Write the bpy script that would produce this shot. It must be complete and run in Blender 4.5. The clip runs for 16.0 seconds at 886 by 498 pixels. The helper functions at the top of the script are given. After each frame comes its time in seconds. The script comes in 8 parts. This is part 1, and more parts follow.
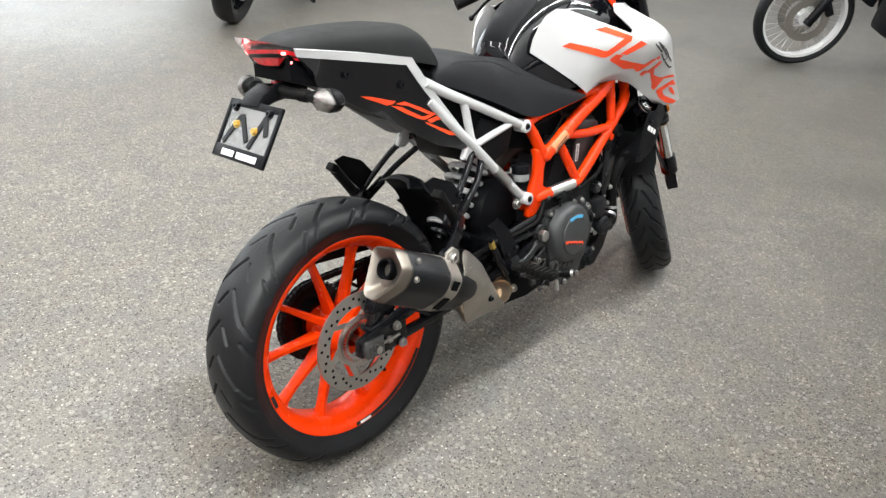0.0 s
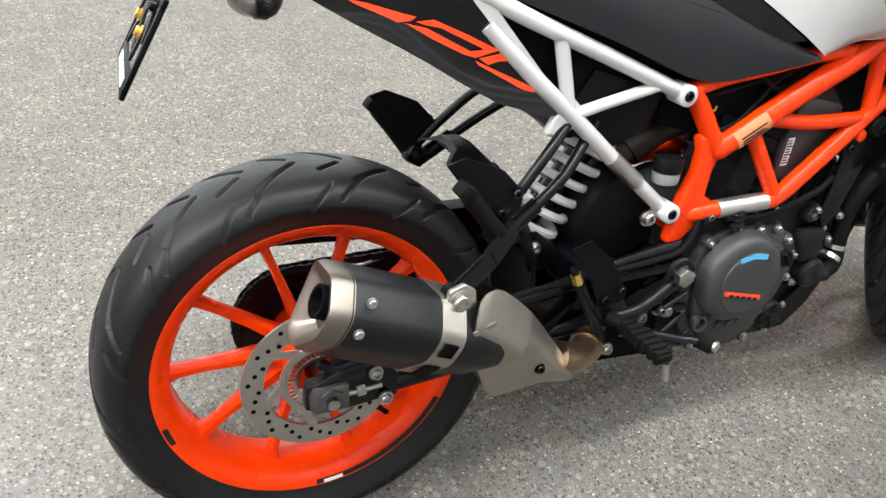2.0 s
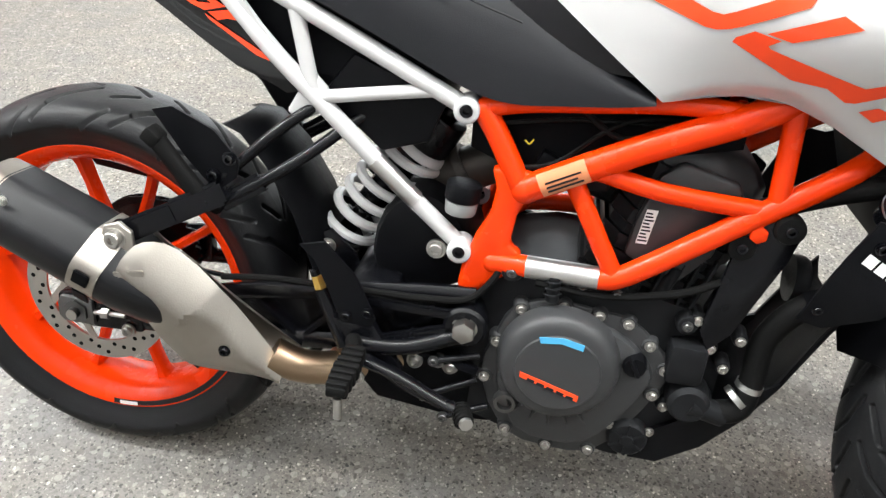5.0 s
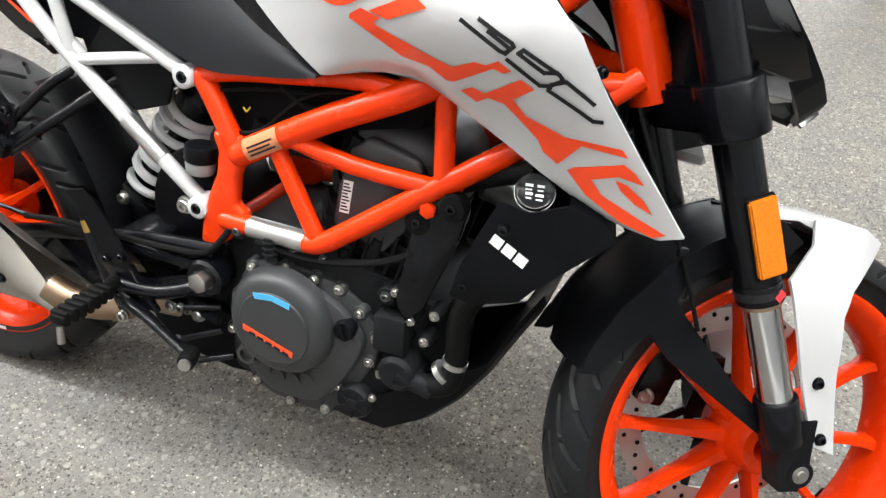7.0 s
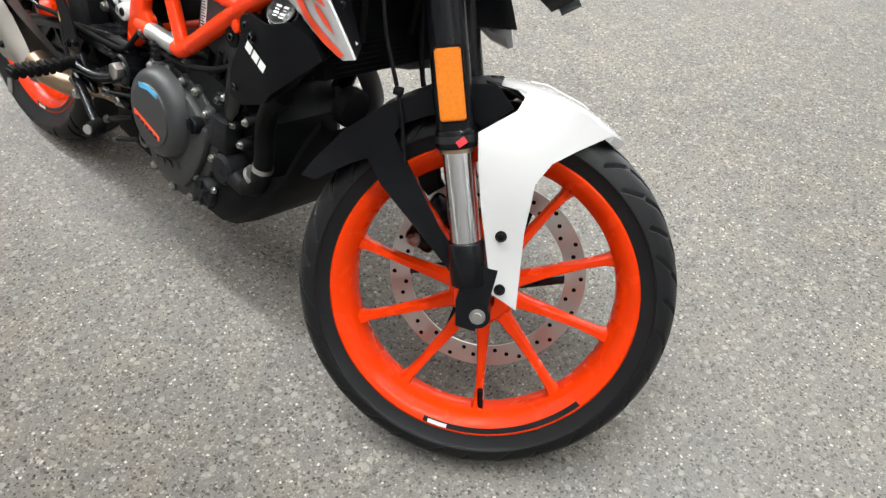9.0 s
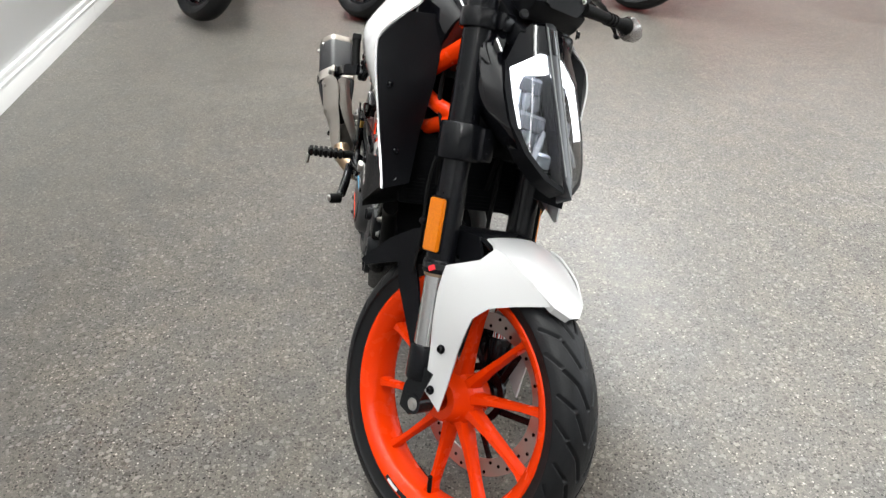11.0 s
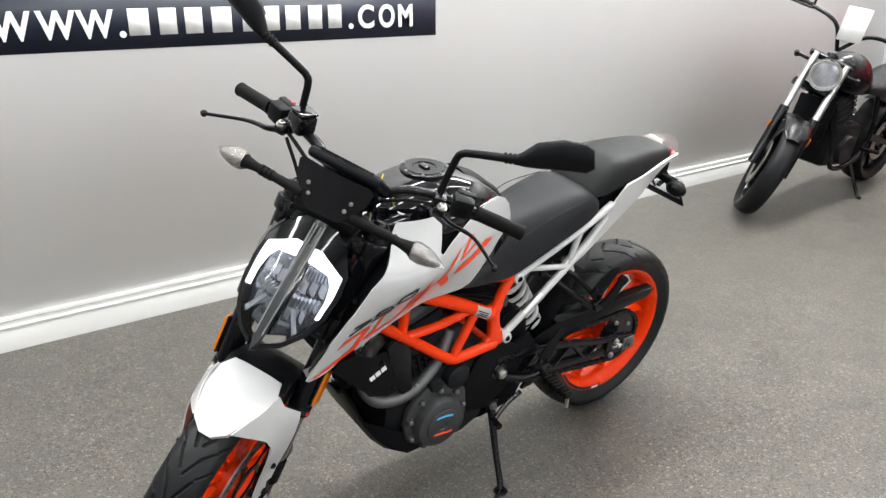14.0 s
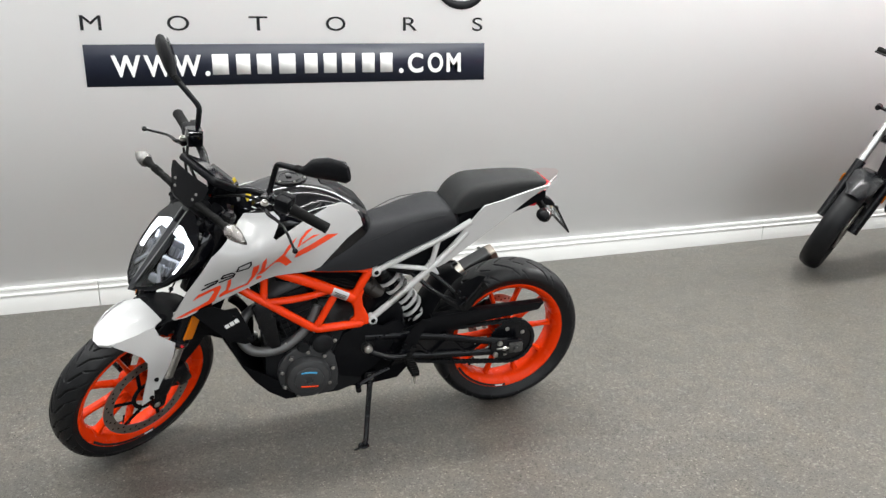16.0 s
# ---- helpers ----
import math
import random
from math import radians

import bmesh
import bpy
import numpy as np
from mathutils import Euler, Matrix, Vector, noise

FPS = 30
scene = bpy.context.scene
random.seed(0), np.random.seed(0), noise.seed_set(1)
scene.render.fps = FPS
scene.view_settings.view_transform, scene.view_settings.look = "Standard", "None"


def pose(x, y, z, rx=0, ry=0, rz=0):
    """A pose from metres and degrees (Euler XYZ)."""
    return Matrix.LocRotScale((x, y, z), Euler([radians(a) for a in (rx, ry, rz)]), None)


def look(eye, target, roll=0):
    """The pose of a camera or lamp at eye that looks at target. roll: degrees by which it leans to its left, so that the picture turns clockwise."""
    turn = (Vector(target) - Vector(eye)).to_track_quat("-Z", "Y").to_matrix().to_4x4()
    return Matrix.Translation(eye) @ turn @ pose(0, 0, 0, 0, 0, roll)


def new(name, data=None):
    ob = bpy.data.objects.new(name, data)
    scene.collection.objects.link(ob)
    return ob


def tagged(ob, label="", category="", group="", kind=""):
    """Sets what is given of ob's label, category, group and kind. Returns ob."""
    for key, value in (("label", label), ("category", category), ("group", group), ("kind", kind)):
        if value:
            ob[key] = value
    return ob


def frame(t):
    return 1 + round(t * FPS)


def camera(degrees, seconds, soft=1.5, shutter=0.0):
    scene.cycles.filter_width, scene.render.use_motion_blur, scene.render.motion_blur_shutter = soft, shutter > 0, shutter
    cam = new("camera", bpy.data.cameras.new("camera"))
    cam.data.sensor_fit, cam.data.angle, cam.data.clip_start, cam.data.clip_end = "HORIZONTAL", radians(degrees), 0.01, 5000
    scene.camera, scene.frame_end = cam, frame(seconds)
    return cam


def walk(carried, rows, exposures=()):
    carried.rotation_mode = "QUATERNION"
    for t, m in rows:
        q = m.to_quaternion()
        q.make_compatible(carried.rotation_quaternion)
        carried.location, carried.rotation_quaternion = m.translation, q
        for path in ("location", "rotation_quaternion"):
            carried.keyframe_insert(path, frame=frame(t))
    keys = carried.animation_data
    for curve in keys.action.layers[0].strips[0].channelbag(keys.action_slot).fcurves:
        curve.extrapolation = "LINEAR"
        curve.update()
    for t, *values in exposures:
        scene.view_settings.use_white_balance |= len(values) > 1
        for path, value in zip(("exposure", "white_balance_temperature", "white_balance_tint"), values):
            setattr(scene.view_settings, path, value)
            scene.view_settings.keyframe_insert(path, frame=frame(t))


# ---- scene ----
SECONDS = 16.0
cam = camera(59.4, SECONDS, soft=1.4)
PATH = [
    (0, (-0.935, -1.054, 1.335), (0.381, 0.091, 0.356), 5.9),
    (0.5, (-0.729, -1.051, 1.283), (0.546, 0.096, 0.255), 6.6),
    (1, (-0.552, -0.962, 1.202), (0.617, 0.213, 0.084), 7.0),
    (1.5, (-0.383, -0.825, 1.192), (0.616, 0.445, 0.014), 6.6),
    (2, (-0.210, -0.768, 1.161), (0.509, 0.635, -0.070), 7.1),
    (2.5, (-0.038, -0.791, 1.123), (0.346, 0.732, -0.115), 7.6),
    (3, (0.055, -0.853, 1.101), (0.263, 0.748, -0.079), 7.7),
    (3.5, (0.177, -0.854, 1.087), (0.214, 0.767, -0.083), 6.6),
    (4, (0.363, -0.771, 1.073), (0.244, 0.837, -0.110), 5.2),
    (4.5, (0.506, -0.777, 1.090), (0.287, 0.809, -0.109), 3.3),
    (5, (0.657, -0.837, 1.107), (0.416, 0.749, -0.087), 3.6),
    (5.2, (0.711, -0.835, 1.116), (0.471, 0.748, -0.082), 4.1),
    (7.3, (1.312, -0.712, 1.125), (0.620, 0.732, -0.074), 0.7),
    (7.5, (1.371, -0.683, 1.119), (0.614, 0.731, -0.075), 0.9),
    (8, (1.535, -0.625, 1.103), (0.656, 0.681, -0.131), 1.1),
    (8.5, (1.703, -0.629, 1.079), (0.777, 0.595, -0.203), 2.1),
    (8.7, (1.775, -0.647, 1.083), (0.825, 0.552, -0.206), 2.6),
    (10.8, (2.429, -0.205, 1.246), (0.771, 0.186, 0.197), 0.3),
    (11, (2.456, -0.106, 1.265), (0.752, 0.119, 0.242), 0.5),
    (11.5, (2.491, 0.233, 1.293), (0.743, 0.039, 0.339), 0.7),
    (12, (2.564, 0.517, 1.367), (0.825, 0.019, 0.514), 1.0),
    (12.5, (2.476, 0.817, 1.392), (0.821, 0.003, 0.619), 1.2),
    (13, (2.304, 1.123, 1.392), (0.789, 0.040, 0.663), 0.9),
    (13.5, (2.170, 1.441, 1.409), (0.832, 0.122, 0.725), 0.1),
    (14, (1.896, 1.677, 1.392), (0.752, 0.168, 0.749), -0.1),
    (14.5, (1.691, 1.971, 1.405), (0.750, 0.316, 0.792), -0.7),
    (15, (1.481, 2.228, 1.420), (0.726, 0.471, 0.836), -0.4),
    (15.5, (1.228, 2.445, 1.434), (0.603, 0.629, 0.876), 0.2),
    (16, (1.135, 2.696, 1.436), (0.522, 0.873, 0.891), 0.1),
]
walk(cam, [(t, look(eye, target, roll)) for t, eye, target, roll in PATH],
     exposures=[(0.0, 0.45), (1.0, 0.45), (2.5, 0.48), (5.0, 0.68), (8.5, 0.46), (11.0, 0.24), (12.0, 0.2), (13.0, 0.32), (14.5, 0.24), (16.0, 0.13)])

# ------------------------------------------------------------------ light
world = bpy.data.worlds.new("showroom_air")
scene.world = world
world.use_nodes = True
world.node_tree.nodes["Background"].inputs[0].default_value = (0.9, 0.95, 1.0, 1)
world.node_tree.nodes["Background"].inputs[1].default_value = 0.05
CEILING = 5.2
TUBES = [(x, y) for y in (-0.65, 1.7, 4.5, 7.4) for x in (-6.6, -4.2, -1.8, 0.6, 3.2, 6.0)]


def tube_lamp(x, y):
    lamp = bpy.data.lights.new("tube_light", "AREA")
    lamp.shape, lamp.size, lamp.size_y = "RECTANGLE", 2.3, 0.16
    lamp.energy, lamp.color = (190 if x < -3 else 92) if y < 0 else 42, (0.98, 1.0, 0.985)
    ob = new("tube_light", lamp)
    ob.location = (x, y, CEILING - 0.14)


for x, y in TUBES:
    tube_lamp(x, y)
# daylight through the shop window in the far wall
daylight = bpy.data.lights.new("window_daylight", "AREA")
daylight.shape, daylight.size, daylight.size_y = "RECTANGLE", 12.0, 2.5
daylight.energy, daylight.color = 340, (0.90, 0.96, 1.0)
day_ob = new("window_daylight", daylight)
day_ob.matrix_basis = Matrix.Translation((0, 10.86, 1.65)) @ Matrix.Rotation(math.pi / 2, 4, "X") @ Matrix.Rotation(math.pi, 4, "Y")


# ------------------------------------------------------------------ materials
def material(name, color, rough=0.5, metal=0.0, coat=0.0, grain=0.0, grain_scale=400.0, spread=0.0, spread_scale=6.0,
             coords="Object", emit=0.0, transmission=0.0, wear=0.0, ior=1.45, spec=None):
    """Principled surface with variation of tone at one scale (spread), relief (grain) and uneven gloss (wear)."""
    m = bpy.data.materials.new(name)
    m.use_nodes = True
    t, n = m.node_tree, m.node_tree.nodes
    p = n["Principled BSDF"]
    p.inputs["Base Color"].default_value = (*color, 1)
    p.inputs["Roughness"].default_value, p.inputs["Metallic"].default_value = rough, metal
    p.inputs["Specular IOR Level"].default_value = spec if spec is not None else 0.09 if max(color) < 0.02 else 0.4
    p.inputs["Coat Weight"].default_value, p.inputs["Coat Roughness"].default_value = coat, 0.04
    p.inputs["Transmission Weight"].default_value, p.inputs["IOR"].default_value = transmission, ior
    if emit:
        p.inputs["Emission Color"].default_value = (*color, 1)
        p.inputs["Emission Strength"].default_value = emit
    tc = n.new("ShaderNodeTexCoord")
    if spread:
        tex = n.new("ShaderNodeTexNoise")
        tex.inputs["Scale"].default_value, tex.inputs["Detail"].default_value = spread_scale, 6
        t.links.new(tc.outputs[coords], tex.inputs["Vector"])
        mix = n.new("ShaderNodeMix")
        mix.data_type = "RGBA"
        mix.inputs[6].default_value = (*[c * (1 - spread) for c in color], 1)
        mix.inputs[7].default_value = (*[min(1, c * (1 + spread)) for c in color], 1)
        t.links.new(tex.outputs["Fac"], mix.inputs[0])
        t.links.new(mix.outputs[2], p.inputs["Base Color"])
    if wear:
        tex = n.new("ShaderNodeTexNoise")
        tex.inputs["Scale"].default_value, tex.inputs["Detail"].default_value = 23, 8
        t.links.new(tc.outputs[coords], tex.inputs["Vector"])
        rng = n.new("ShaderNodeMapRange")
        rng.inputs["To Min"].default_value, rng.inputs["To Max"].default_value = max(0.02, rough - wear), min(1, rough + wear)
        t.links.new(tex.outputs["Fac"], rng.inputs["Value"])
        t.links.new(rng.outputs[0], p.inputs["Roughness"])
    if grain:
        tex = n.new("ShaderNodeTexNoise")
        tex.inputs["Scale"].default_value, tex.inputs["Detail"].default_value = grain_scale, 3
        t.links.new(tc.outputs[coords], tex.inputs["Vector"])
        bump = n.new("ShaderNodeBump")
        bump.inputs["Strength"].default_value, bump.inputs["Distance"].default_value = grain, 0.002
        t.links.new(tex.outputs["Fac"], bump.inputs["Height"])
        t.links.new(bump.outputs[0], p.inputs["Normal"])
    return m


def floor_material():
    """Polished epoxy with mineral flakes: pale, grey and dark chips in a warm grey binder, with broad stains."""
    m = bpy.data.materials.new("flake_epoxy")
    m.use_nodes = True
    t, n = m.node_tree, m.node_tree.nodes
    p = n["Principled BSDF"]
    tc = n.new("ShaderNodeTexCoord")

    def ramp(source, stops, kind="LINEAR"):
        r = n.new("ShaderNodeValToRGB")
        r.color_ramp.interpolation = kind
        while len(r.color_ramp.elements) < len(stops):
            r.color_ramp.elements.new(0.5)
        for e, (at, c) in zip(r.color_ramp.elements, stops):
            e.position, e.color = at, (*c, 1)
        t.links.new(source, r.inputs[0])
        return r.outputs[0]

    def mix(fac, a, b, blend="MIX"):
        x = n.new("ShaderNodeMix")
        x.data_type, x.blend_type = "RGBA", blend
        if isinstance(fac, float):
            x.inputs[0].default_value = fac
        else:
            t.links.new(fac, x.inputs[0])
        t.links.new(a, x.inputs[6])
        t.links.new(b, x.inputs[7])
        return x.outputs[2]

    def cells(scale):
        warp = n.new("ShaderNodeTexNoise")
        warp.inputs["Scale"].default_value = scale * 0.9
        t.links.new(tc.outputs["Object"], warp.inputs["Vector"])
        add = n.new("ShaderNodeMix")
        add.data_type = "RGBA"
        add.blend_type = "LINEAR_LIGHT"
        add.inputs[0].default_value = 0.004
        t.links.new(tc.outputs["Object"], add.inputs[6])
        t.links.new(warp.outputs["Color"], add.inputs[7])
        v = n.new("ShaderNodeTexVoronoi")
        v.inputs["Scale"].default_value = scale
        t.links.new(add.outputs[2], v.inputs["Vector"])
        s = n.new("ShaderNodeSeparateColor")
        t.links.new(v.outputs["Color"], s.inputs[0])
        return s.outputs[0], s.outputs[1], v.outputs["Distance"]

    def below(value, limit):
        x = n.new("ShaderNodeMath")
        x.operation = "LESS_THAN"
        t.links.new(value, x.inputs[0])
        x.inputs[1].default_value = limit
        return x.outputs[0]

    def both(u, v):
        x = n.new("ShaderNodeMath")
        x.operation = "MULTIPLY"
        t.links.new(u, x.inputs[0])
        t.links.new(v, x.inputs[1])
        return x.outputs[0]

    def tint(c):
        x = n.new("ShaderNodeRGB")
        x.outputs[0].default_value = (*c, 1)
        return x.outputs[0]

    b, b2, _ = cells(300)
    base = ramp(b, [(0.0, (0.078, 0.073, 0.066)), (0.25, (0.102, 0.096, 0.087)), (0.6, (0.115, 0.108, 0.098)), (0.86, (0.138, 0.129, 0.117))], "CONSTANT")
    a, a2, far = cells(230)
    base = mix(both(below(a, 0.15), below(far, 0.46)), base, tint((0.020, 0.018, 0.015)))
    base = mix(both(below(a2, 0.13), below(far, 0.42)), base, tint((0.225, 0.211, 0.195)))
    g, g2, far2 = cells(120)
    base = mix(both(below(g, 0.25), below(far2, 0.36)), base, tint((0.034, 0.029, 0.024)))
    base = mix(both(below(g2, 0.16), below(far2, 0.34)), base, tint((0.200, 0.189, 0.175)))
    k, k2, near = cells(78)
    base = mix(both(below(k, 0.46), below(near, 0.21)), base, tint((0.010, 0.009, 0.008)))
    base = mix(both(below(k2, 0.20), below(near, 0.19)), base, tint((0.36, 0.34, 0.31)))
    h, h2, far3 = cells(64)
    part_dark = both(below(h, 0.20), below(far3, 0.40))
    part_light = both(below(h2, 0.18), below(far3, 0.40))
    veil = mix(0.58, base, tint((0.045, 0.040, 0.034)))
    base = mix(part_dark, base, veil)
    veil = mix(0.46, base, tint((0.26, 0.252, 0.238)))
    base = mix(part_light, base, veil)
    cloud = n.new("ShaderNodeTexNoise")
    cloud.inputs["Scale"].default_value, cloud.inputs["Detail"].default_value = 9, 4
    t.links.new(tc.outputs["Object"], cloud.inputs["Vector"])
    base = mix(1.0, base, ramp(cloud.outputs["Fac"], [(0.35, (0.97, 0.975, 0.99)), (0.65, (1.17, 1.13, 1.07))]), "MULTIPLY")
    soil = n.new("ShaderNodeTexNoise")
    soil.inputs["Scale"].default_value, soil.inputs["Detail"].default_value = 1.7, 7
    t.links.new(tc.outputs["Object"], soil.inputs["Vector"])
    tone = ramp(soil.outputs["Fac"], [(0.3, (0.84, 0.84, 0.83)), (0.7, (1.06, 1.05, 1.03))])
    base = mix(1.0, base, tone, "MULTIPLY")
    # scuffs and dark spots
    spot = n.new("ShaderNodeTexNoise")
    spot.inputs["Scale"].default_value, spot.inputs["Detail"].default_value = 5.5, 2
    t.links.new(tc.outputs["Object"], spot.inputs["Vector"])
    dark = ramp(spot.outputs["Fac"], [(0.21, (0.45, 0.43, 0.40)), (0.26, (1, 1, 1))])
    base = mix(1.0, base, dark, "MULTIPLY")
    t.links.new(base, p.inputs["Base Color"])
    gloss = n.new("ShaderNodeMapRange")
    gloss.inputs["To Min"].default_value, gloss.inputs["To Max"].default_value = 0.31, 0.54
    t.links.new(soil.outputs["Fac"], gloss.inputs["Value"])
    t.links.new(gloss.outputs[0], p.inputs["Roughness"])
    bump = n.new("ShaderNodeBump")
    bump.inputs["Strength"].default_value, bump.inputs["Distance"].default_value = 0.22, 0.0012
    t.links.new(a2, bump.inputs["Height"])
    t.links.new(bump.outputs[0], p.inputs["Normal"])
    return m


M_FLOOR = floor_material()
M_WALL = material("wall_paint", (0.87, 0.87, 0.87), 0.95, spec=0.05, spread=0.02, spread_scale=1.3, grain=0.10, grain_scale=160)
M_TRIM = material("trim_paint", (0.60, 0.60, 0.59), 0.38, spread=0.04, spread_scale=3, wear=0.08)
M_RED_WALL = material("red_wall_paint", (0.42, 0.016, 0.022), 0.5, spread=0.06)
M_CEIL = material("ceiling_paint", (0.78, 0.78, 0.77), 0.8, spread=0.03)
M_SIGN = material("sign_navy_film", (0.012, 0.015, 0.028), 0.42, spread=0.1)
M_SIGN_TEXT = material("sign_white_film", (0.72, 0.72, 0.71), 0.5, spread=0.02)
M_INK = material("black_lettering", (0.016, 0.016, 0.018), 0.45, spread=0.1)
M_ORANGE = material("orange_enamel", (0.70, 0.036, 0.0012), 0.26, coat=0.10, spec=0.25, spread=0.06, spread_scale=9, wear=0.06)
M_RIM = material("orange_powder_coat", (0.66, 0.034, 0.0012), 0.26, coat=0.05, spec=0.16, spread=0.07, spread_scale=14, wear=0.08)
M_WHITE = material("white_enamel", (0.47, 0.47, 0.47), 0.22, coat=0.5, spread=0.012, wear=0.02)
M_GLOSS = material("black_gloss_paint", (0.0022, 0.0023, 0.0034), 0.10, coat=0.7, wear=0.03)
M_PLASTIC = material("black_moulded_plastic", (0.0034, 0.0036, 0.0046), 0.42, spec=0.12, grain=0.22, grain_scale=900, spread=0.25, spread_scale=30, wear=0.10)
M_SATIN = material("black_satin_metal", (0.0032, 0.0034, 0.0046), 0.24, spec=0.28, grain=0.05, grain_scale=500, spread=0.25, spread_scale=20, wear=0.10)
M_ENGINE = material("engine_dark_casting", (0.014, 0.0146, 0.016), 0.38, metal=0.25, grain=0.25, grain_scale=700, spread=0.22, spread_scale=25, wear=0.10)
M_COVER = material("engine_cover_casting", (0.040, 0.041, 0.043), 0.40, metal=0.2, grain=0.18, grain_scale=900, spread=0.12, spread_scale=18, wear=0.08)
M_RUBBER = material("tyre_rubber", (0.0066, 0.0069, 0.0079), 0.42, spec=0.28, grain=0.20, grain_scale=420, spread=0.32, spread_scale=26, wear=0.12)
M_GRIP = material("grip_rubber", (0.005, 0.005, 0.005), 0.6, grain=0.3, grain_scale=500, spread=0.15)
M_SEAT = material("seat_vinyl", (0.0098, 0.0103, 0.0122), 0.44, spec=0.2, grain=0.25, grain_scale=1100, spread=0.14, spread_scale=9, wear=0.08)
M_SEAT2 = material("pillion_vinyl", (0.011, 0.0115, 0.012), 0.5, spec=0.18, grain=0.25, grain_scale=1100, spread=0.10, spread_scale=9, wear=0.06)
M_STEEL = material("brushed_stainless", (0.39, 0.365, 0.328), 0.40, metal=1.0, grain=0.10, grain_scale=500, spread=0.12, spread_scale=12, wear=0.12)
M_CAP = material("heat_dulled_steel", (0.215, 0.190, 0.163), 0.40, metal=1.0, grain=0.12, grain_scale=500, spread=0.2, spread_scale=14, wear=0.1)
M_CAN = material("matt_black_sleeve", (0.0055, 0.0058, 0.0070), 0.42, spec=0.3, grain=0.08, grain_scale=600, spread=0.15, spread_scale=30)
M_BRONZE = material("heat_tinted_pipe", (0.34, 0.245, 0.165), 0.32, metal=1.0, spread=0.22, spread_scale=16, wear=0.1)
M_DUCT = material("dull_duct_metal", (0.045, 0.040, 0.036), 0.45, metal=0.5, spread=0.2)
M_PIPE = material("grey_coated_pipe", (0.11, 0.11, 0.112), 0.42, metal=0.6, spread=0.2, spread_scale=20, wear=0.1)
M_DISC = material("brake_disc_steel", (0.44, 0.42, 0.39), 0.36, metal=1.0, spread=0.08, spread_scale=40, wear=0.1)
M_ZINC = material("zinc_plated_bolt", (0.44, 0.43, 0.41), 0.30, metal=1.0, spread=0.12, spread_scale=200)
M_DARKBOLT = material("blackened_bolt", (0.13, 0.13, 0.13), 0.36, metal=0.9, spread=0.12, spread_scale=200)
M_ALU = material("satin_aluminium", (0.56, 0.56, 0.55), 0.38, metal=1.0, grain=0.08, grain_scale=350, spread=0.1, spread_scale=40)
M_CHROME = material("chrome_fork_tube", (0.62, 0.62, 0.62), 0.12, metal=1.0, spread=0.05, spread_scale=30)
M_SILVER = material("silver_label", (0.50, 0.50, 0.50), 0.4, metal=0.7, spread=0.25, spread_scale=180)
M_CLEAR = material("clear_lens", (0.97, 0.98, 0.99), 0.02, transmission=1.0, ior=1.3)
M_SIGNAL = material("signal_reflector", (0.36, 0.34, 0.33), 0.25, metal=0.75, grain=0.6, grain_scale=160, spread=0.55, spread_scale=110)
M_LAMP = material("lamp_reflector", (0.46, 0.48, 0.53), 0.15, metal=0.65, spread=0.35, spread_scale=60)
M_RIDGE = material("grey_lamp_ridge", (0.022, 0.023, 0.026), 0.28, coat=0.3, spread=0.15, spread_scale=20)
M_DRL = material("running_light", (0.92, 0.95, 1.0), 0.3, emit=3.2)
M_TAIL = material("red_tail_lens", (0.70, 0.02, 0.03), 0.12, coat=0.8, spread=0.35, spread_scale=60)
M_TAIL_CLEAR = material("clear_tail_cover", (1.0, 0.90, 0.90), 0.03, transmission=1.0, ior=1.08)
M_TAIL_GLOW = material("lit_tail_diode", (1.0, 0.16, 0.16), 0.3, emit=6.0)
M_AMBER = material("amber_reflector", (0.56, 0.150, 0.004), 0.24, coat=0.3, grain=0.2, grain_scale=420, spread=0.3, spread_scale=300)
M_FACET = material("faceted_clear_lens", (0.97, 0.97, 0.97), 0.04, transmission=1.0, ior=1.35, grain=0.35, grain_scale=200)
M_BULB = material("amber_bulb", (0.50, 0.28, 0.20), 0.25, spread=0.2)
M_DECAL = material("orange_decal", (0.84, 0.062, 0.012), 0.32, coat=0.4, spread=0.03)
M_BLACK_DECAL = material("black_decal", (0.014, 0.014, 0.015), 0.32, coat=0.4, spread=0.05)
M_WHITE_DECAL = material("white_decal", (0.72, 0.72, 0.71), 0.4, spread=0.03)
M_BLUE_DECAL = material("blue_decal", (0.07, 0.36, 0.62), 0.4, spread=0.05)
M_PAPER = material("orange_paper_label", (0.52, 0.19, 0.085), 0.55, spread=0.08)
M_YELLOW = material("yellow_tag", (0.70, 0.52, 0.03), 0.5, spread=0.08)
M_GREY = material("grey_translucent_plastic", (0.20, 0.205, 0.205), 0.4, spread=0.1)
M_PLATE = material("smoked_clear_sheet", (0.72, 0.75, 0.78), 0.08, transmission=0.9, ior=1.05, spread=0.06, spread_scale=30)
M_BRASS = material("brass_fastener", (0.62, 0.40, 0.10), 0.35, metal=0.8)
M_DARKGREY = material("dark_grey_inner", (0.003, 0.0032, 0.004), 0.6, spec=0.06, spread=0.2, spread_scale=20)
M_MIRROR = material("mirror_glass", (0.8, 0.8, 0.82), 0.02, metal=1.0)
M_BLUE = material("blue_tank_paint", (0.02, 0.045, 0.33), 0.2, coat=0.8, spread=0.05)
M_LAMP_DARK = material("lamp_inner_chrome", (0.12, 0.125, 0.14), 0.18, metal=0.9, spread=0.4, spread_scale=50)
M_CARBON = material("carbon_weave", (0.008, 0.008, 0.009), 0.36, coat=0.1, grain=0.3, grain_scale=600, spread=0.5, spread_scale=260)
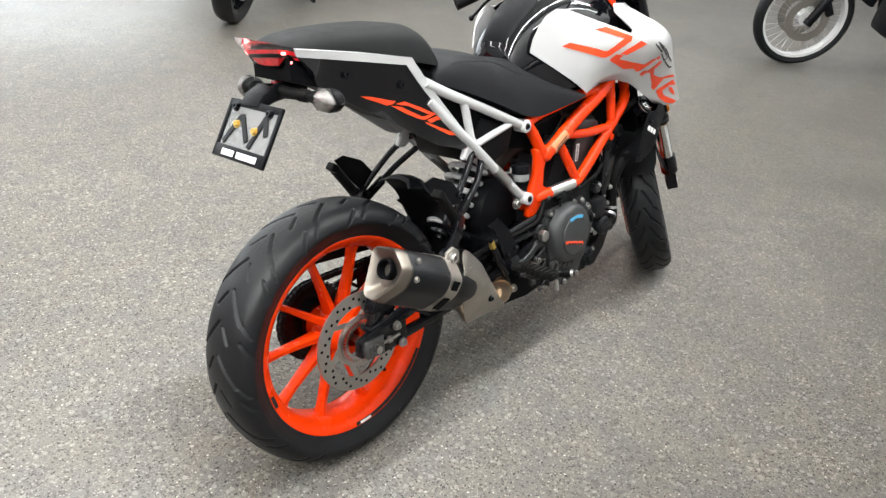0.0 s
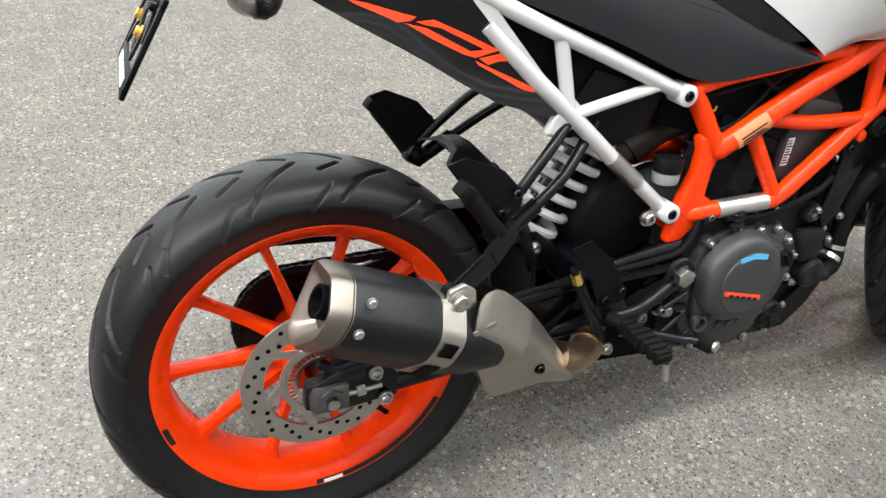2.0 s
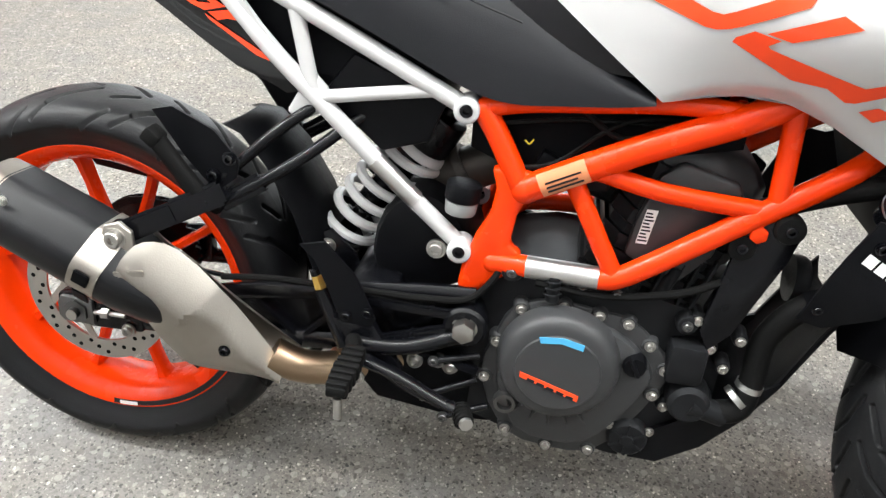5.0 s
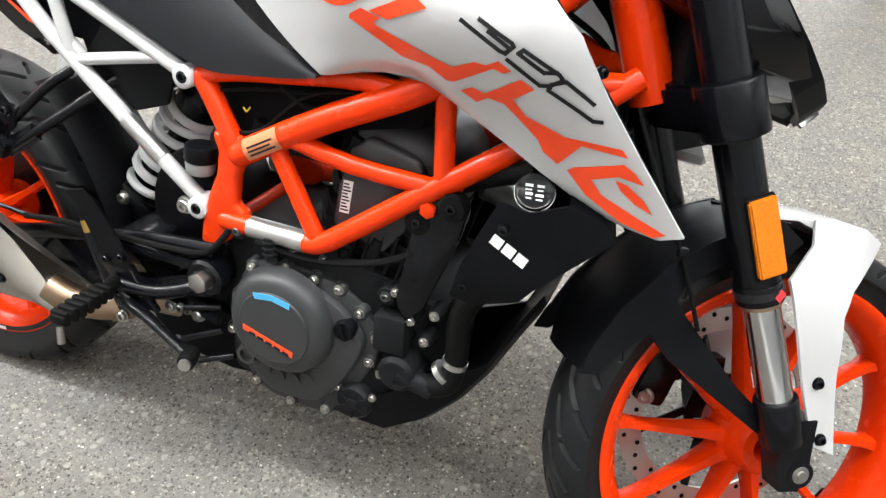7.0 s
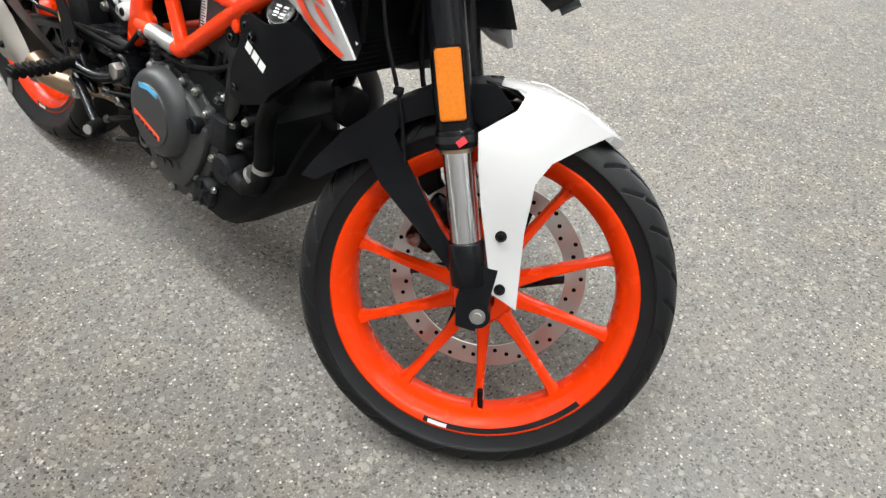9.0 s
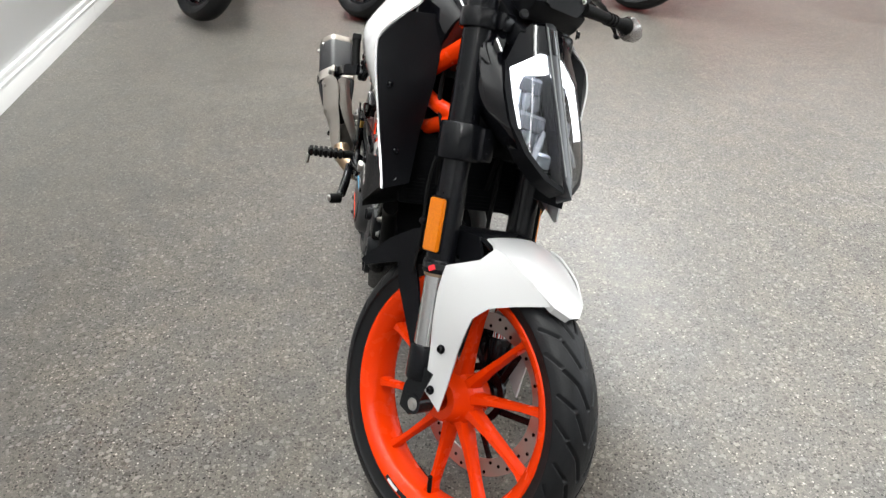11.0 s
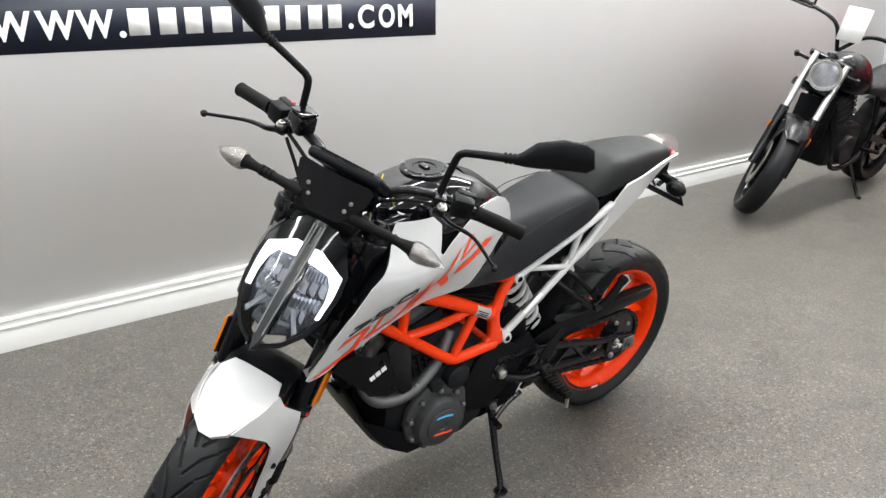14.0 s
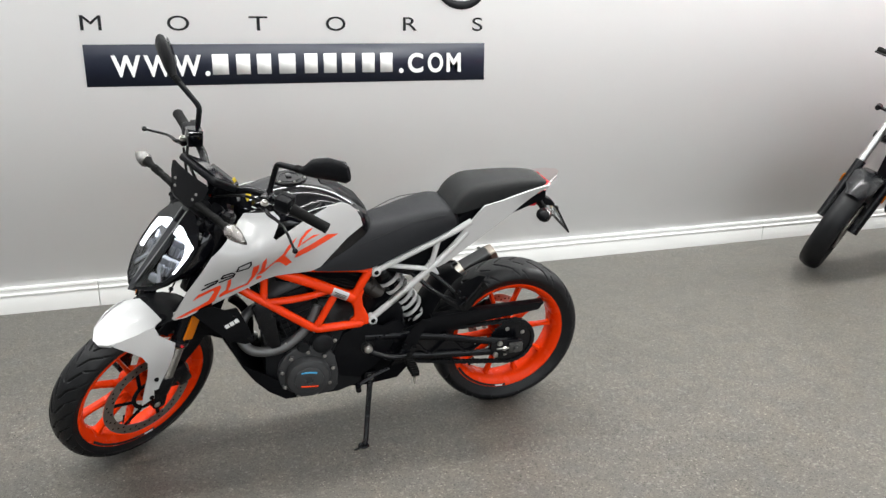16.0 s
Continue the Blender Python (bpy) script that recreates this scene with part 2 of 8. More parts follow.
M_SPRING = material("spring_white_coat", (0.52, 0.52, 0.52), 0.36, coat=0.3, spread=0.03)
M_GREYRIM = material("dark_wheel_coat", (0.018, 0.018, 0.019), 0.38, metal=0.4, spread=0.15)

# ------------------------------------------------------------------ shape tools
V = Vector


def place(bm, name, mat, parent=None, label="", smooth=40):
    bmesh.ops.recalc_face_normals(bm, faces=bm.faces)
    me = bpy.data.meshes.new(name)
    for f in bm.faces:
        f.smooth = True
    bm.to_mesh(me)
    bm.free()
    me.materials.append(mat)
    if smooth:
        me.set_sharp_from_angle(angle=radians(smooth))
    ob = new(name, me)
    if parent:
        ob.parent = parent
    if label:
        ob["label"] = label
    return ob


def part(name, bm, mat, parent, label="", smooth=40):
    """One mesh object under a thing or under a part."""
    return place(bm, name, mat, parent, label, smooth)


def join(*many):
    """One bmesh out of several."""
    out = many[0]
    for bm in many[1:]:
        me = bpy.data.meshes.new("tmp")
        bm.to_mesh(me)
        bm.free()
        out.from_mesh(me)
        bpy.data.meshes.remove(me)
    return out


def mirrored(bm):
    """The same shape on the other side of the centre plane."""
    bmesh.ops.scale(bm, vec=(1, -1, 1), verts=bm.verts)
    bmesh.ops.reverse_faces(bm, faces=bm.faces)
    return bm


def soften(bm, width, segments=2, angle=35):
    edges = [e for e in bm.edges if len(e.link_faces) == 2 and e.calc_face_angle(0) > radians(angle)]
    if edges and width > 0:
        bmesh.ops.bevel(bm, geom=edges, offset=width, segments=segments, affect="EDGES", clamp_overlap=True, profile=0.5)
    return bm


def curve_points(pts, steps=6, closed=False):
    """A smooth line through points (Catmull-Rom)."""
    p = [V(q) for q in pts]
    if len(p) < 3 or steps < 2:
        return p
    out, n = [], len(p)
    for i in range(n if closed else n - 1):
        a = p[(i - 1) % n] if closed or i else p[0] * 2 - p[1]
        b, c = p[i], p[(i + 1) % n]
        d = p[(i + 2) % n] if closed or i + 2 < n else p[-1] * 2 - p[-2]
        for k in range(steps):
            s = k / steps
            out.append(0.5 * (2 * b + (c - a) * s + (2 * a - 5 * b + 4 * c - d) * s * s + (3 * b - a - 3 * c + d) * s ** 3))
    if not closed:
        out.append(p[-1])
    return out


def tube(pts, r, seg=12, steps=6, closed=False, squash=1.0):
    """A round bar along a line; r may be a number or one radius for each point given."""
    line = curve_points(pts, steps, closed)
    radii = [float(r)] * len(line) if not isinstance(r, (list, tuple)) else np.interp(np.linspace(0, 1, len(line)), np.linspace(0, 1, len(r)), r).tolist()
    bm = bmesh.new()
    rings, n = [], len(line)
    ref = None
    for i, c in enumerate(line):
        a = line[(i - 1) % n] if closed or i else line[0]
        b = line[(i + 1) % n] if closed or i < n - 1 else line[-1]
        d = (b - a).normalized()
        if ref is None:
            ref = d.orthogonal().normalized()
            if abs(d.y) < 0.9:
                ref = (V((0, 1, 0)) - d * d.y).normalized()
        ref = (ref - d * ref.dot(d)).normalized()
        side = d.cross(ref)
        rings.append([bm.verts.new(c + radii[i] * (math.cos(t) * ref + squash * math.sin(t) * side)) for t in (2 * math.pi * k / seg for k in range(seg))])
    for i in range(n if closed else n - 1):
        a, b = rings[i], rings[(i + 1) % n]
        for k in range(seg):
            bm.faces.new((a[k], a[(k + 1) % seg], b[(k + 1) % seg], b[k]))
    if not closed:
        bm.faces.new(rings[0])
        bm.faces.new(rings[-1])
    return bm


def loft(sections, cap=True):
    """Skin over rings of equally many points."""
    bm = bmesh.new()
    rings = [[bm.verts.new(p) for p in ring] for ring in sections]
    m = len(rings[0])
    for a, b in zip(rings, rings[1:]):
        for k in range(m):
            bm.faces.new((a[k], a[(k + 1) % m], b[(k + 1) % m], b[k]))
    if cap:
        bm.faces.new(rings[0])
        bm.faces.new(rings[-1])
    return bm


def lathe(profile, centre, seg=64, closed=True, axis="y"):
    """A turned body: profile rows of radius and place along the axis."""
    bm = bmesh.new()
    c = V(centre)
    rings = []
    for k in range(seg):
        a = 2 * math.pi * k / seg
        ca, sa = math.cos(a), math.sin(a)
        if axis == "y":
            rings.append([bm.verts.new(c + V((r * ca, y, r * sa))) for r, y in profile])
        elif axis == "x":
            rings.append([bm.verts.new(c + V((y, r * ca, r * sa))) for r, y in profile])
        else:
            rings.append([bm.verts.new(c + V((r * ca, r * sa, y))) for r, y in profile])
    m = len(profile)
    for k in range(seg):
        a, b = rings[k], rings[(k + 1) % seg]
        for j in range(m if closed else m - 1):
            bm.faces.new((a[j], a[(j + 1) % m], b[(j + 1) % m], b[j]))
    if not closed:
        for j in (0, m - 1):
            if profile[j][0] > 1e-5:
                bm.faces.new([rings[k][j] for k in range(seg)])
        bmesh.ops.remove_doubles(bm, verts=bm.verts, dist=1e-6)
    return bm


def plate(outline, y0, y1, bevel=0.0015, rounded=0):
    """A flat piece in the plane of the wheels: outline rows of x, z, between two places across."""
    pts = [(x, z) for x, z in outline]
    if rounded:
        pts = [(p.x, p.z) for p in curve_points([(x, 0, z) for x, z in pts], rounded, True)]
    bm = bmesh.new()
    vs = [bm.verts.new((x, y0, z)) for x, z in pts]
    f = bm.faces.new(vs)
    g = bmesh.ops.extrude_face_region(bm, geom=[f])
    bmesh.ops.translate(bm, vec=(0, y1 - y0, 0), verts=[v for v in g["geom"] if isinstance(v, bmesh.types.BMVert)])
    return soften(bm, bevel, 2) if bevel else bm


def block(centre, size, bevel=0.004, turn=(0, 0, 0), segments=2):
    bm = bmesh.new()
    bmesh.ops.create_cube(bm, size=1)
    bmesh.ops.scale(bm, vec=size, verts=bm.verts)
    if bevel:
        bmesh.ops.bevel(bm, geom=list(bm.edges), offset=bevel, segments=segments, affect="EDGES", clamp_overlap=True, profile=0.5)
    bm.transform(pose(*centre, *turn))
    return bm


def rod(a, b, r, seg=16, r2=None, bevel=0.0):
    """A straight round bar between two points."""
    a, b = V(a), V(b)
    bm = bmesh.new()
    bmesh.ops.create_cone(bm, cap_ends=True, segments=seg, radius1=r, radius2=r if r2 is None else r2, depth=(b - a).length)
    if bevel:
        soften(bm, bevel, 2, 50)
    bm.transform(Matrix.Translation((a + b) / 2) @ (b - a).to_track_quat("Z", "Y").to_matrix().to_4x4())
    return bm


def beam(a, b, w, h, bevel=0.002, up=(0, 1, 0)):
    """A square bar between two points: w along up, h across it."""
    a, b = V(a), V(b)
    d = (b - a).normalized()
    u = (V(up) - d * V(up).dot(d)).normalized()
    s = d.cross(u)
    bm = bmesh.new()
    bmesh.ops.create_cube(bm, size=1)
    bmesh.ops.scale(bm, vec=(w, h, (b - a).length), verts=bm.verts)
    if bevel:
        bmesh.ops.bevel(bm, geom=list(bm.edges), offset=bevel, segments=2, affect="EDGES", clamp_overlap=True)
    m = Matrix((u, s, d)).transposed().to_4x4()
    bm.transform(Matrix.Translation((a + b) / 2) @ m)
    return bm


def cut_sheet(outline, dx, dz):
    """A flat polygon in x, z, cut by a grid so that it can follow a curved form."""
    bm = bmesh.new()
    bm.faces.new([bm.verts.new((x, 0, z)) for x, z in outline])
    xs, zs = [p[0] for p in outline], [p[1] for p in outline]
    for lo, hi, step, no in ((min(xs), max(xs), dx, (1, 0, 0)), (min(zs), max(zs), dz, (0, 0, 1))):
        k = math.floor(lo / step) + 1
        while k * step < hi:
            co = (k * step, 0, 0) if no[0] else (0, 0, k * step)
            bmesh.ops.bisect_plane(bm, geom=list(bm.verts) + list(bm.edges) + list(bm.faces), dist=1e-6, plane_co=co, plane_no=no)
            k += 1
    return bm


def form(points, stiff=0.0):
    """A smooth function of two numbers through the given rows (thin plate)."""
    p = np.array(points, float)
    n = len(p)
    d = np.hypot(p[:, None, 0] - p[None, :, 0], p[:, None, 1] - p[None, :, 1])
    k = np.where(d > 0, d * d * np.log(np.maximum(d, 1e-9)), 0) + stiff * np.eye(n)
    q = np.c_[np.ones(n), p[:, :2]]
    a = np.block([[k, q], [q.T, np.zeros((3, 3))]])
    w = np.linalg.solve(a, np.r_[p[:, 2], 0, 0, 0])

    def f(x, z):
        r = np.hypot(p[:, 0] - x, p[:, 1] - z)
        g = np.where(r > 0, r * r * np.log(np.maximum(r, 1e-9)), 0)
        return float(w[:n] @ g + w[n] + w[n + 1] * x + w[n + 2] * z)
    return f


def moulded(outline, f, side, thick=0.003, dx=0.02, lift=0.0, rounded=0):
    """A thin curved panel: outline in x, z, its distance from the centre plane by f."""
    if rounded:
        outline = [(p.x, p.z) for p in curve_points([(x, 0, z) for x, z in outline], rounded, True)]
    bm = cut_sheet(outline, dx, dx)
    for v in bm.verts:
        v.co.y = side * (f(v.co.x, v.co.z) + lift)
    bmesh.ops.recalc_face_normals(bm, faces=bm.faces)
    if sum(fc.normal.y for fc in bm.faces) * side < 0:
        bmesh.ops.reverse_faces(bm, faces=bm.faces)
    if thick:
        bmesh.ops.solidify(bm, geom=list(bm.faces), thickness=thick)
    return bm


BOLTS = {}


def bolt(at, parent, r=0.006, out=(0, -1, 0), mat=None, steer=False, name="bolt", socket=True):
    """A cap screw with a washer; alike ones share their mesh."""
    mat = mat or M_ZINC
    key = (round(r, 4), mat.name, socket)
    if key not in BOLTS:
        bm = join(lathe([(0.0, -0.3 * r), (r * 1.35, -0.3 * r), (r * 1.35, 0.12 * r), (0.0, 0.12 * r)], (0, 0, 0), 18, False, "z"),
                  lathe([(0.0, 0), (r, 0), (r, 0.75 * r), (0.88 * r, 0.92 * r), (0.52 * r, 0.92 * r), (0.48 * r, 0.35 * r), (0, 0.35 * r)] if socket else
                        [(0.0, 0), (r, 0), (r, 0.7 * r), (0.85 * r, 0.9 * r), (0, 0.95 * r)], (0, 0, 0), 6 if not socket else 14, False, "z"))
        me = bpy.data.meshes.new("bolt")
        bmesh.ops.recalc_face_normals(bm, faces=bm.faces)
        bm.to_mesh(me)
        bm.free()
        me.materials.append(mat)
        BOLTS[key] = me
    ob = new(name, BOLTS[key])
    m = Matrix.Translation(at) @ V(out).to_track_quat("Z", "Y").to_matrix().to_4x4()
    ob.parent = parent
    ob.matrix_basis = STEER @ m if steer else m
    return ob

# ------------------------------------------------------------------ the room


def wall_y(x):
    return -1.643


def structure(name, bm, mat, label, category, smooth=40):
    return tagged(place(bm, name, mat, None, "", smooth), label, category, "", "structure")


structure("floor", block((0, 3.6, -0.06), (20, 15, 0.12), 0), M_FLOOR, "speckled grey flake epoxy showroom floor", "floor", 0)
structure("ceiling", block((0, 3.6, CEILING + 0.05), (20, 15, 0.1), 0), M_CEIL, "plain white showroom ceiling", "ceiling", 0)


def along_wall(x0, x1, z0, z1, d0, d1, bevel=0.0):
    """A block on the long wall: from x0 to x1, heights z0 to z1, standing d0 to d1 off its face."""
    a, b = V((x0, wall_y(x0), 0)), V((x1, wall_y(x1), 0))
    mid = (a + b) / 2
    n = V((-(b - a).y, (b - a).x, 0)).normalized()
    if n.y < 0:
        n = -n
    c = mid + n * (d0 + d1) / 2
    return block((c.x, c.y, (z0 + z1) / 2), ((b - a).length, d1 - d0, z1 - z0), bevel, (0, 0, math.degrees(math.atan2((b - a).y, (b - a).x))))


structure("wall_south", along_wall(9.8, -5.6, 0, CEILING, -0.12, 0.0), M_WALL, "smooth off-white painted showroom wall", "wall", 0)
structure("wall_end", block((-5.66, -2.6, CEILING / 2), (0.12, 2.4, CEILING), 0), M_WALL, "off-white end of the painted wall", "wall", 0)
structure("wall_red", block((-8.3, 3.6, 1.0), (0.12, 15, 2.0), 0), M_RED_WALL, "deep red painted far wall", "wall", 0)
# upper part out of view, made off-white to hold down red bounce
structure("wall_west", block((-8.3, 3.6, CEILING / 2 + 1.0), (0.12, 15, CEILING - 2.0), 0), M_WALL, "unseen off-white upper wall, added to limit red bounce", "wall", 0)
for x0, x1, z0, z1 in ((-10, 10, 0, 0.36), (-10, 10, 2.94, CEILING), (-10, -6.1, 0.36, 2.94), (6.1, 10, 0.36, 2.94)):
    structure("wall_north", block(((x0 + x1) / 2, 11.0, (z0 + z1) / 2), (x1 - x0, 0.12, z1 - z0), 0), M_WALL, "off-white far showroom wall with a wide opening", "wall", 0)
shop_window = structure("window_1", join(*[block((x, 11.0, 1.65), (0.06, 0.08, 2.58), 0.004) for x in (-6.07, -3.03, 0, 3.03, 6.07)], *[block((0, 11.0, z), (12.2, 0.08, 0.05), 0.004) for z in (0.385, 2.915)]), M_SATIN, "wide dark-framed shop window", "window")
for k in range(4):
    part("pane", block((-4.55 + 3.033 * k, 11.02, 1.65), (2.97, 0.008, 2.48), 0), M_CLEAR, shop_window, "", 0)
structure("window_sill", block((0, 10.9, 0.34), (12.3, 0.14, 0.035), 0.004), M_TRIM, "white sill of the shop window", "window sill")
structure("wall_east", block((9.9, 3.6, CEILING / 2), (0.12, 15, CEILING), 0), M_WALL, "off-white end showroom wall", "wall", 0)


def baseboard(x0, x1):
    """Tall moulded skirting with a stepped cap."""
    prof = [(0.0, 0.0), (0.016, 0.0), (0.016, 0.082), (0.0145, 0.086), (0.0145, 0.094), (0.018, 0.097), (0.018, 0.104),
            (0.012, 0.109), (0.010, 0.124), (0.013, 0.128), (0.011, 0.139), (0.0, 0.142)]
    rings = []
    for x in (x0, x1):
        rings.append([(x, wall_y(x) + d, z) for d, z in prof])
    return structure("baseboard", loft(rings), M_TRIM, "white moulded baseboard along the wall", "baseboard", 30)


for x0, x1 in ((9.7, 4.02), (4.017, 1.628), (1.624, -2.70), (-2.704, -5.6)):
    baseboard(x0, x1)


def text_on_wall(words, x, z, height, mat, parent, name, stretch=1.0, off=0.006, bold=0.0, align="LEFT"):
    data = bpy.data.curves.new(name, "FONT")
    data.body, data.size, data.align_x, data.offset, data.extrude = words, height / 0.72, align, bold, 0.0012
    ob = new(name, data)
    data.materials.append(mat)
    # letters read from +x to -x when one faces the wall
    ob.matrix_basis = Matrix.Translation((x, wall_y(x) + off, z)) @ Matrix.Rotation(math.pi, 4, "Z") @ Matrix.Rotation(math.pi / 2, 4, "X") @ Matrix.Diagonal((stretch, 1, 1, 1))
    ob.parent = parent
    return ob


sign = tagged(place(along_wall(1.563, -0.573, 1.151, 1.358, 0.001, 0.005), "wall_sign", M_SIGN, None, "", 0),
              "long dark navy sign band with white lettering on the wall", "sign")
for words, x in (("W", 1.434), ("W", 1.280), ("W", 1.139), (".", 0.992), (".", -0.056), ("C", -0.109), ("O", -0.227), ("M", -0.336)):
    text_on_wall(words, x, 1.202, 0.104, M_SIGN_TEXT, sign, "lettering", {"W": 0.86, "C": 0.92, "O": 0.80, "M": 0.86}.get(words, 1.0), 0.0065, 0.0042)
for x, w in ((0.951, 0.082), (0.829, 0.072), (0.722, 0.074), (0.607, 0.088), (0.470, 0.070), (0.366, 0.070), (0.265, 0.072), (0.152, 0.070), (0.049, 0.070)):
    part("lettering_bar", along_wall(x, x - w, 1.203, 1.307, 0.005, 0.0068), M_SIGN_TEXT, sign, "", 0)
motors = tagged(new("wall_lettering"), "widely spaced thin black capital letters on the wall", "sign")
for letter, x in zip("MOTORS", (1.574, 1.163, 0.754, 0.352, -0.075, -0.492)):
    text_on_wall(letter, x, 1.426, 0.076, M_INK, motors, "letter", {"M": 1.45, "O": 1.38, "T": 1.6, "R": 1.45}.get(letter, 1.5), 0.002, 0.0)
arc = bmesh.new()
rows = []
for k in range(33):
    a = math.radians(200 + 140 * k / 32)
    w = 0.004 + 0.020 * math.sin(math.pi * k / 32)
    rows.append([(-0.43 + r * 0.155 * math.cos(a) * -1, 1.700 + r * 0.135 * math.sin(a)) for r in (1 - w / 0.14, 1 + w / 0.14)])
for d in (0.001, 0.004):
    for row in rows:
        for x, z in row:
            arc.verts.new((x, wall_y(x) + d, z))
arc.verts.ensure_lookup_table()
n = len(rows)
for k in range(n - 1):
    for base in (0, 2 * n):
        arc.faces.new([arc.verts[base + i] for i in (2 * k, 2 * k + 1, 2 * k + 3, 2 * k + 2)])
    for j in (0, 1):
        arc.faces.new([arc.verts[i] for i in (2 * k + j, 2 * k + 2 + j, 2 * n + 2 * k + 2 + j, 2 * n + 2 * k + j)])
tagged(place(arc, "wall_emblem", M_INK, None, "", 0), "black curved swoosh emblem painted on the wall", "emblem")


def tube_fixture(x, y):
    body = tagged(place(block((x, y, CEILING - 0.04), (2.4, 0.2, 0.08), 0.006), "ceiling_light", M_TRIM), "long white fluorescent ceiling light", "ceiling light", "ceiling lights")
    part("diffuser", block((x, y, CEILING - 0.1), (2.34, 0.17, 0.04), 0.004), M_LIGHT, body)
    return body


M_LIGHT = material("lit_diffuser", (1.0, 0.98, 0.94), 0.5, emit=3.0)
for x, y in TUBES:
    tube_fixture(x, y)

# ------------------------------------------------------------------ the motorcycle
# Own axes: x ahead from the rear axle, y to its left, z up from the floor; it leans on its side stand, bars turned left.
LEAN, TURN, RAKE = 10.5, 35.1, 25.0
STEER_AXIS = V((-math.sin(radians(RAKE)), 0, math.cos(radians(RAKE))))
STEER = Matrix.Translation((1.452, 0, 0)) @ Matrix.Rotation(radians(TURN), 4, STEER_AXIS) @ Matrix.Translation((-1.452, 0, 0))
bike = tagged(new("motorcycle"), "white and black naked motorcycle, orange frame and wheels, on side stand", "motorcycle")
bike.matrix_basis = Matrix.Rotation(radians(-LEAN), 4, "X")
REAR, FRONT = V((0, 0, 0.30)), V((1.357, 0, 0.287))


def fixed(name, bm, mat, label="", parent=None, smooth=40):
    return part(name, bm, mat, parent or bike, label, smooth)


def steered(name, bm, mat, label="", parent=None, smooth=40):
    bm.transform(STEER)
    return part(name, bm, mat, parent or bike, label, smooth)


# --- wheels
def tyre_mesh(centre, radius, half, flange, grooves, pitch, seg=1300):
    """A tyre with cut tread: grooves are rows of across0, along0, across1, along1, width; they repeat round it, mirrored."""
    prof = curve_points([(flange - 0.012, -half * 0.70, 0), (flange + 0.004, -half * 0.80, 0), (flange + 0.020, -half * 0.93, 0),
                         (radius - 0.036, -half, 0), (radius - 0.018, -half * 0.88, 0), (radius - 0.0065, -half * 0.62, 0), (radius - 0.0012, -half * 0.28, 0), (radius, 0, 0)], 4)
    prof = [(p.x, p.y) for p in prof]
    prof = prof + [(r, -y) for r, y in prof[-2::-1]]
    # even out the spacing over the tread
    s = np.r_[0, np.cumsum([math.dist(a, b) for a, b in zip(prof, prof[1:])])]
    at = np.linspace(0, s[-1], 140)
    pr, py = np.interp(at, s, [p[0] for p in prof]), np.interp(at, s, [p[1] for p in prof])
    across = at - s[-1] / 2
    repeats = round(2 * math.pi * radius / pitch)
    pitch = 2 * math.pi * radius / repeats
    ang = np.arange(seg) * 2 * math.pi / seg
    along = (ang * radius)[:, None] * np.ones(len(at))[None]
    acr = across[None] * np.ones(seg)[:, None]
    depth = np.zeros_like(along)
    for a0, l0, a1, l1, w in grooves:
        for sign, shift in ((1, 0.0), (-1, 0.5)):
            ax, ay, bx, by = sign * a0, l0 * pitch, sign * a1, l1 * pitch
            for rep in (-1, 0, 1):
                u, v = acr - ax, (along + shift * pitch) % pitch + rep * pitch - ay
                dx, dy = bx - ax, by - ay
                k = np.clip((u * dx + v * dy) / (dx * dx + dy * dy), 0, 1)
                d = np.hypot(u - k * dx, v - k * dy)
                depth = np.maximum(depth, 0.006 * np.clip((w - d) / 0.0014 + 0.5, 0, 1))
    rr = pr[None] - depth
    verts = np.stack([centre[0] + rr * np.cos(ang)[:, None], centre[1] + py[None] * np.ones(seg)[:, None], centre[2] + rr * np.sin(ang)[:, None]], -1).reshape(-1, 3)
    m = len(at)
    faces = [(i * m + j, i * m + j + 1, ((i + 1) % seg) * m + j + 1, ((i + 1) % seg) * m + j) for i in range(seg) for j in range(m - 1)]
    return verts, faces


def tyre(name, steer, label, wheel, *args):
    verts, faces = tyre_mesh(*args)
    me = bpy.data.meshes.new(name)
    me.from_pydata([tuple(v) for v in verts], [], faces)
    if steer:
        me.transform(STEER)
    me.shade_smooth()
    me.materials.append(M_RUBBER)
    ob = new(name, me)
    ob.parent, ob["label"] = wheel, label
    return ob


def rim_mesh(c, half, flange, hub, seg=128):
    f, h = flange, half
    bm = lathe([(f, -h), (f - 0.003, -h - 0.002), (f - 0.009, -h - 0.001), (f - 0.016, -h + 0.005), (f - 0.024, -h + 0.013), (f - 0.031, -h + 0.024), (f - 0.032, 0), (f - 0.031, h - 0.024),
                (f - 0.024, h - 0.013), (f - 0.016, h - 0.005), (f - 0.009, h + 0.001), (f - 0.003, h + 0.002), (f, h), (f - 0.006, h - 0.006), (f - 0.012, 0), (f - 0.006, -h + 0.006)], c, seg)
    return join(bm, lathe([(0.020, -hub), (0.036, -hub), (0.041, -hub + 0.006), (0.044, -0.022), (0.052, -0.014), (0.052, 0.014), (0.044, 0.022), (0.041, hub - 0.006), (0.036, hub), (0.020, hub)], c, 48))


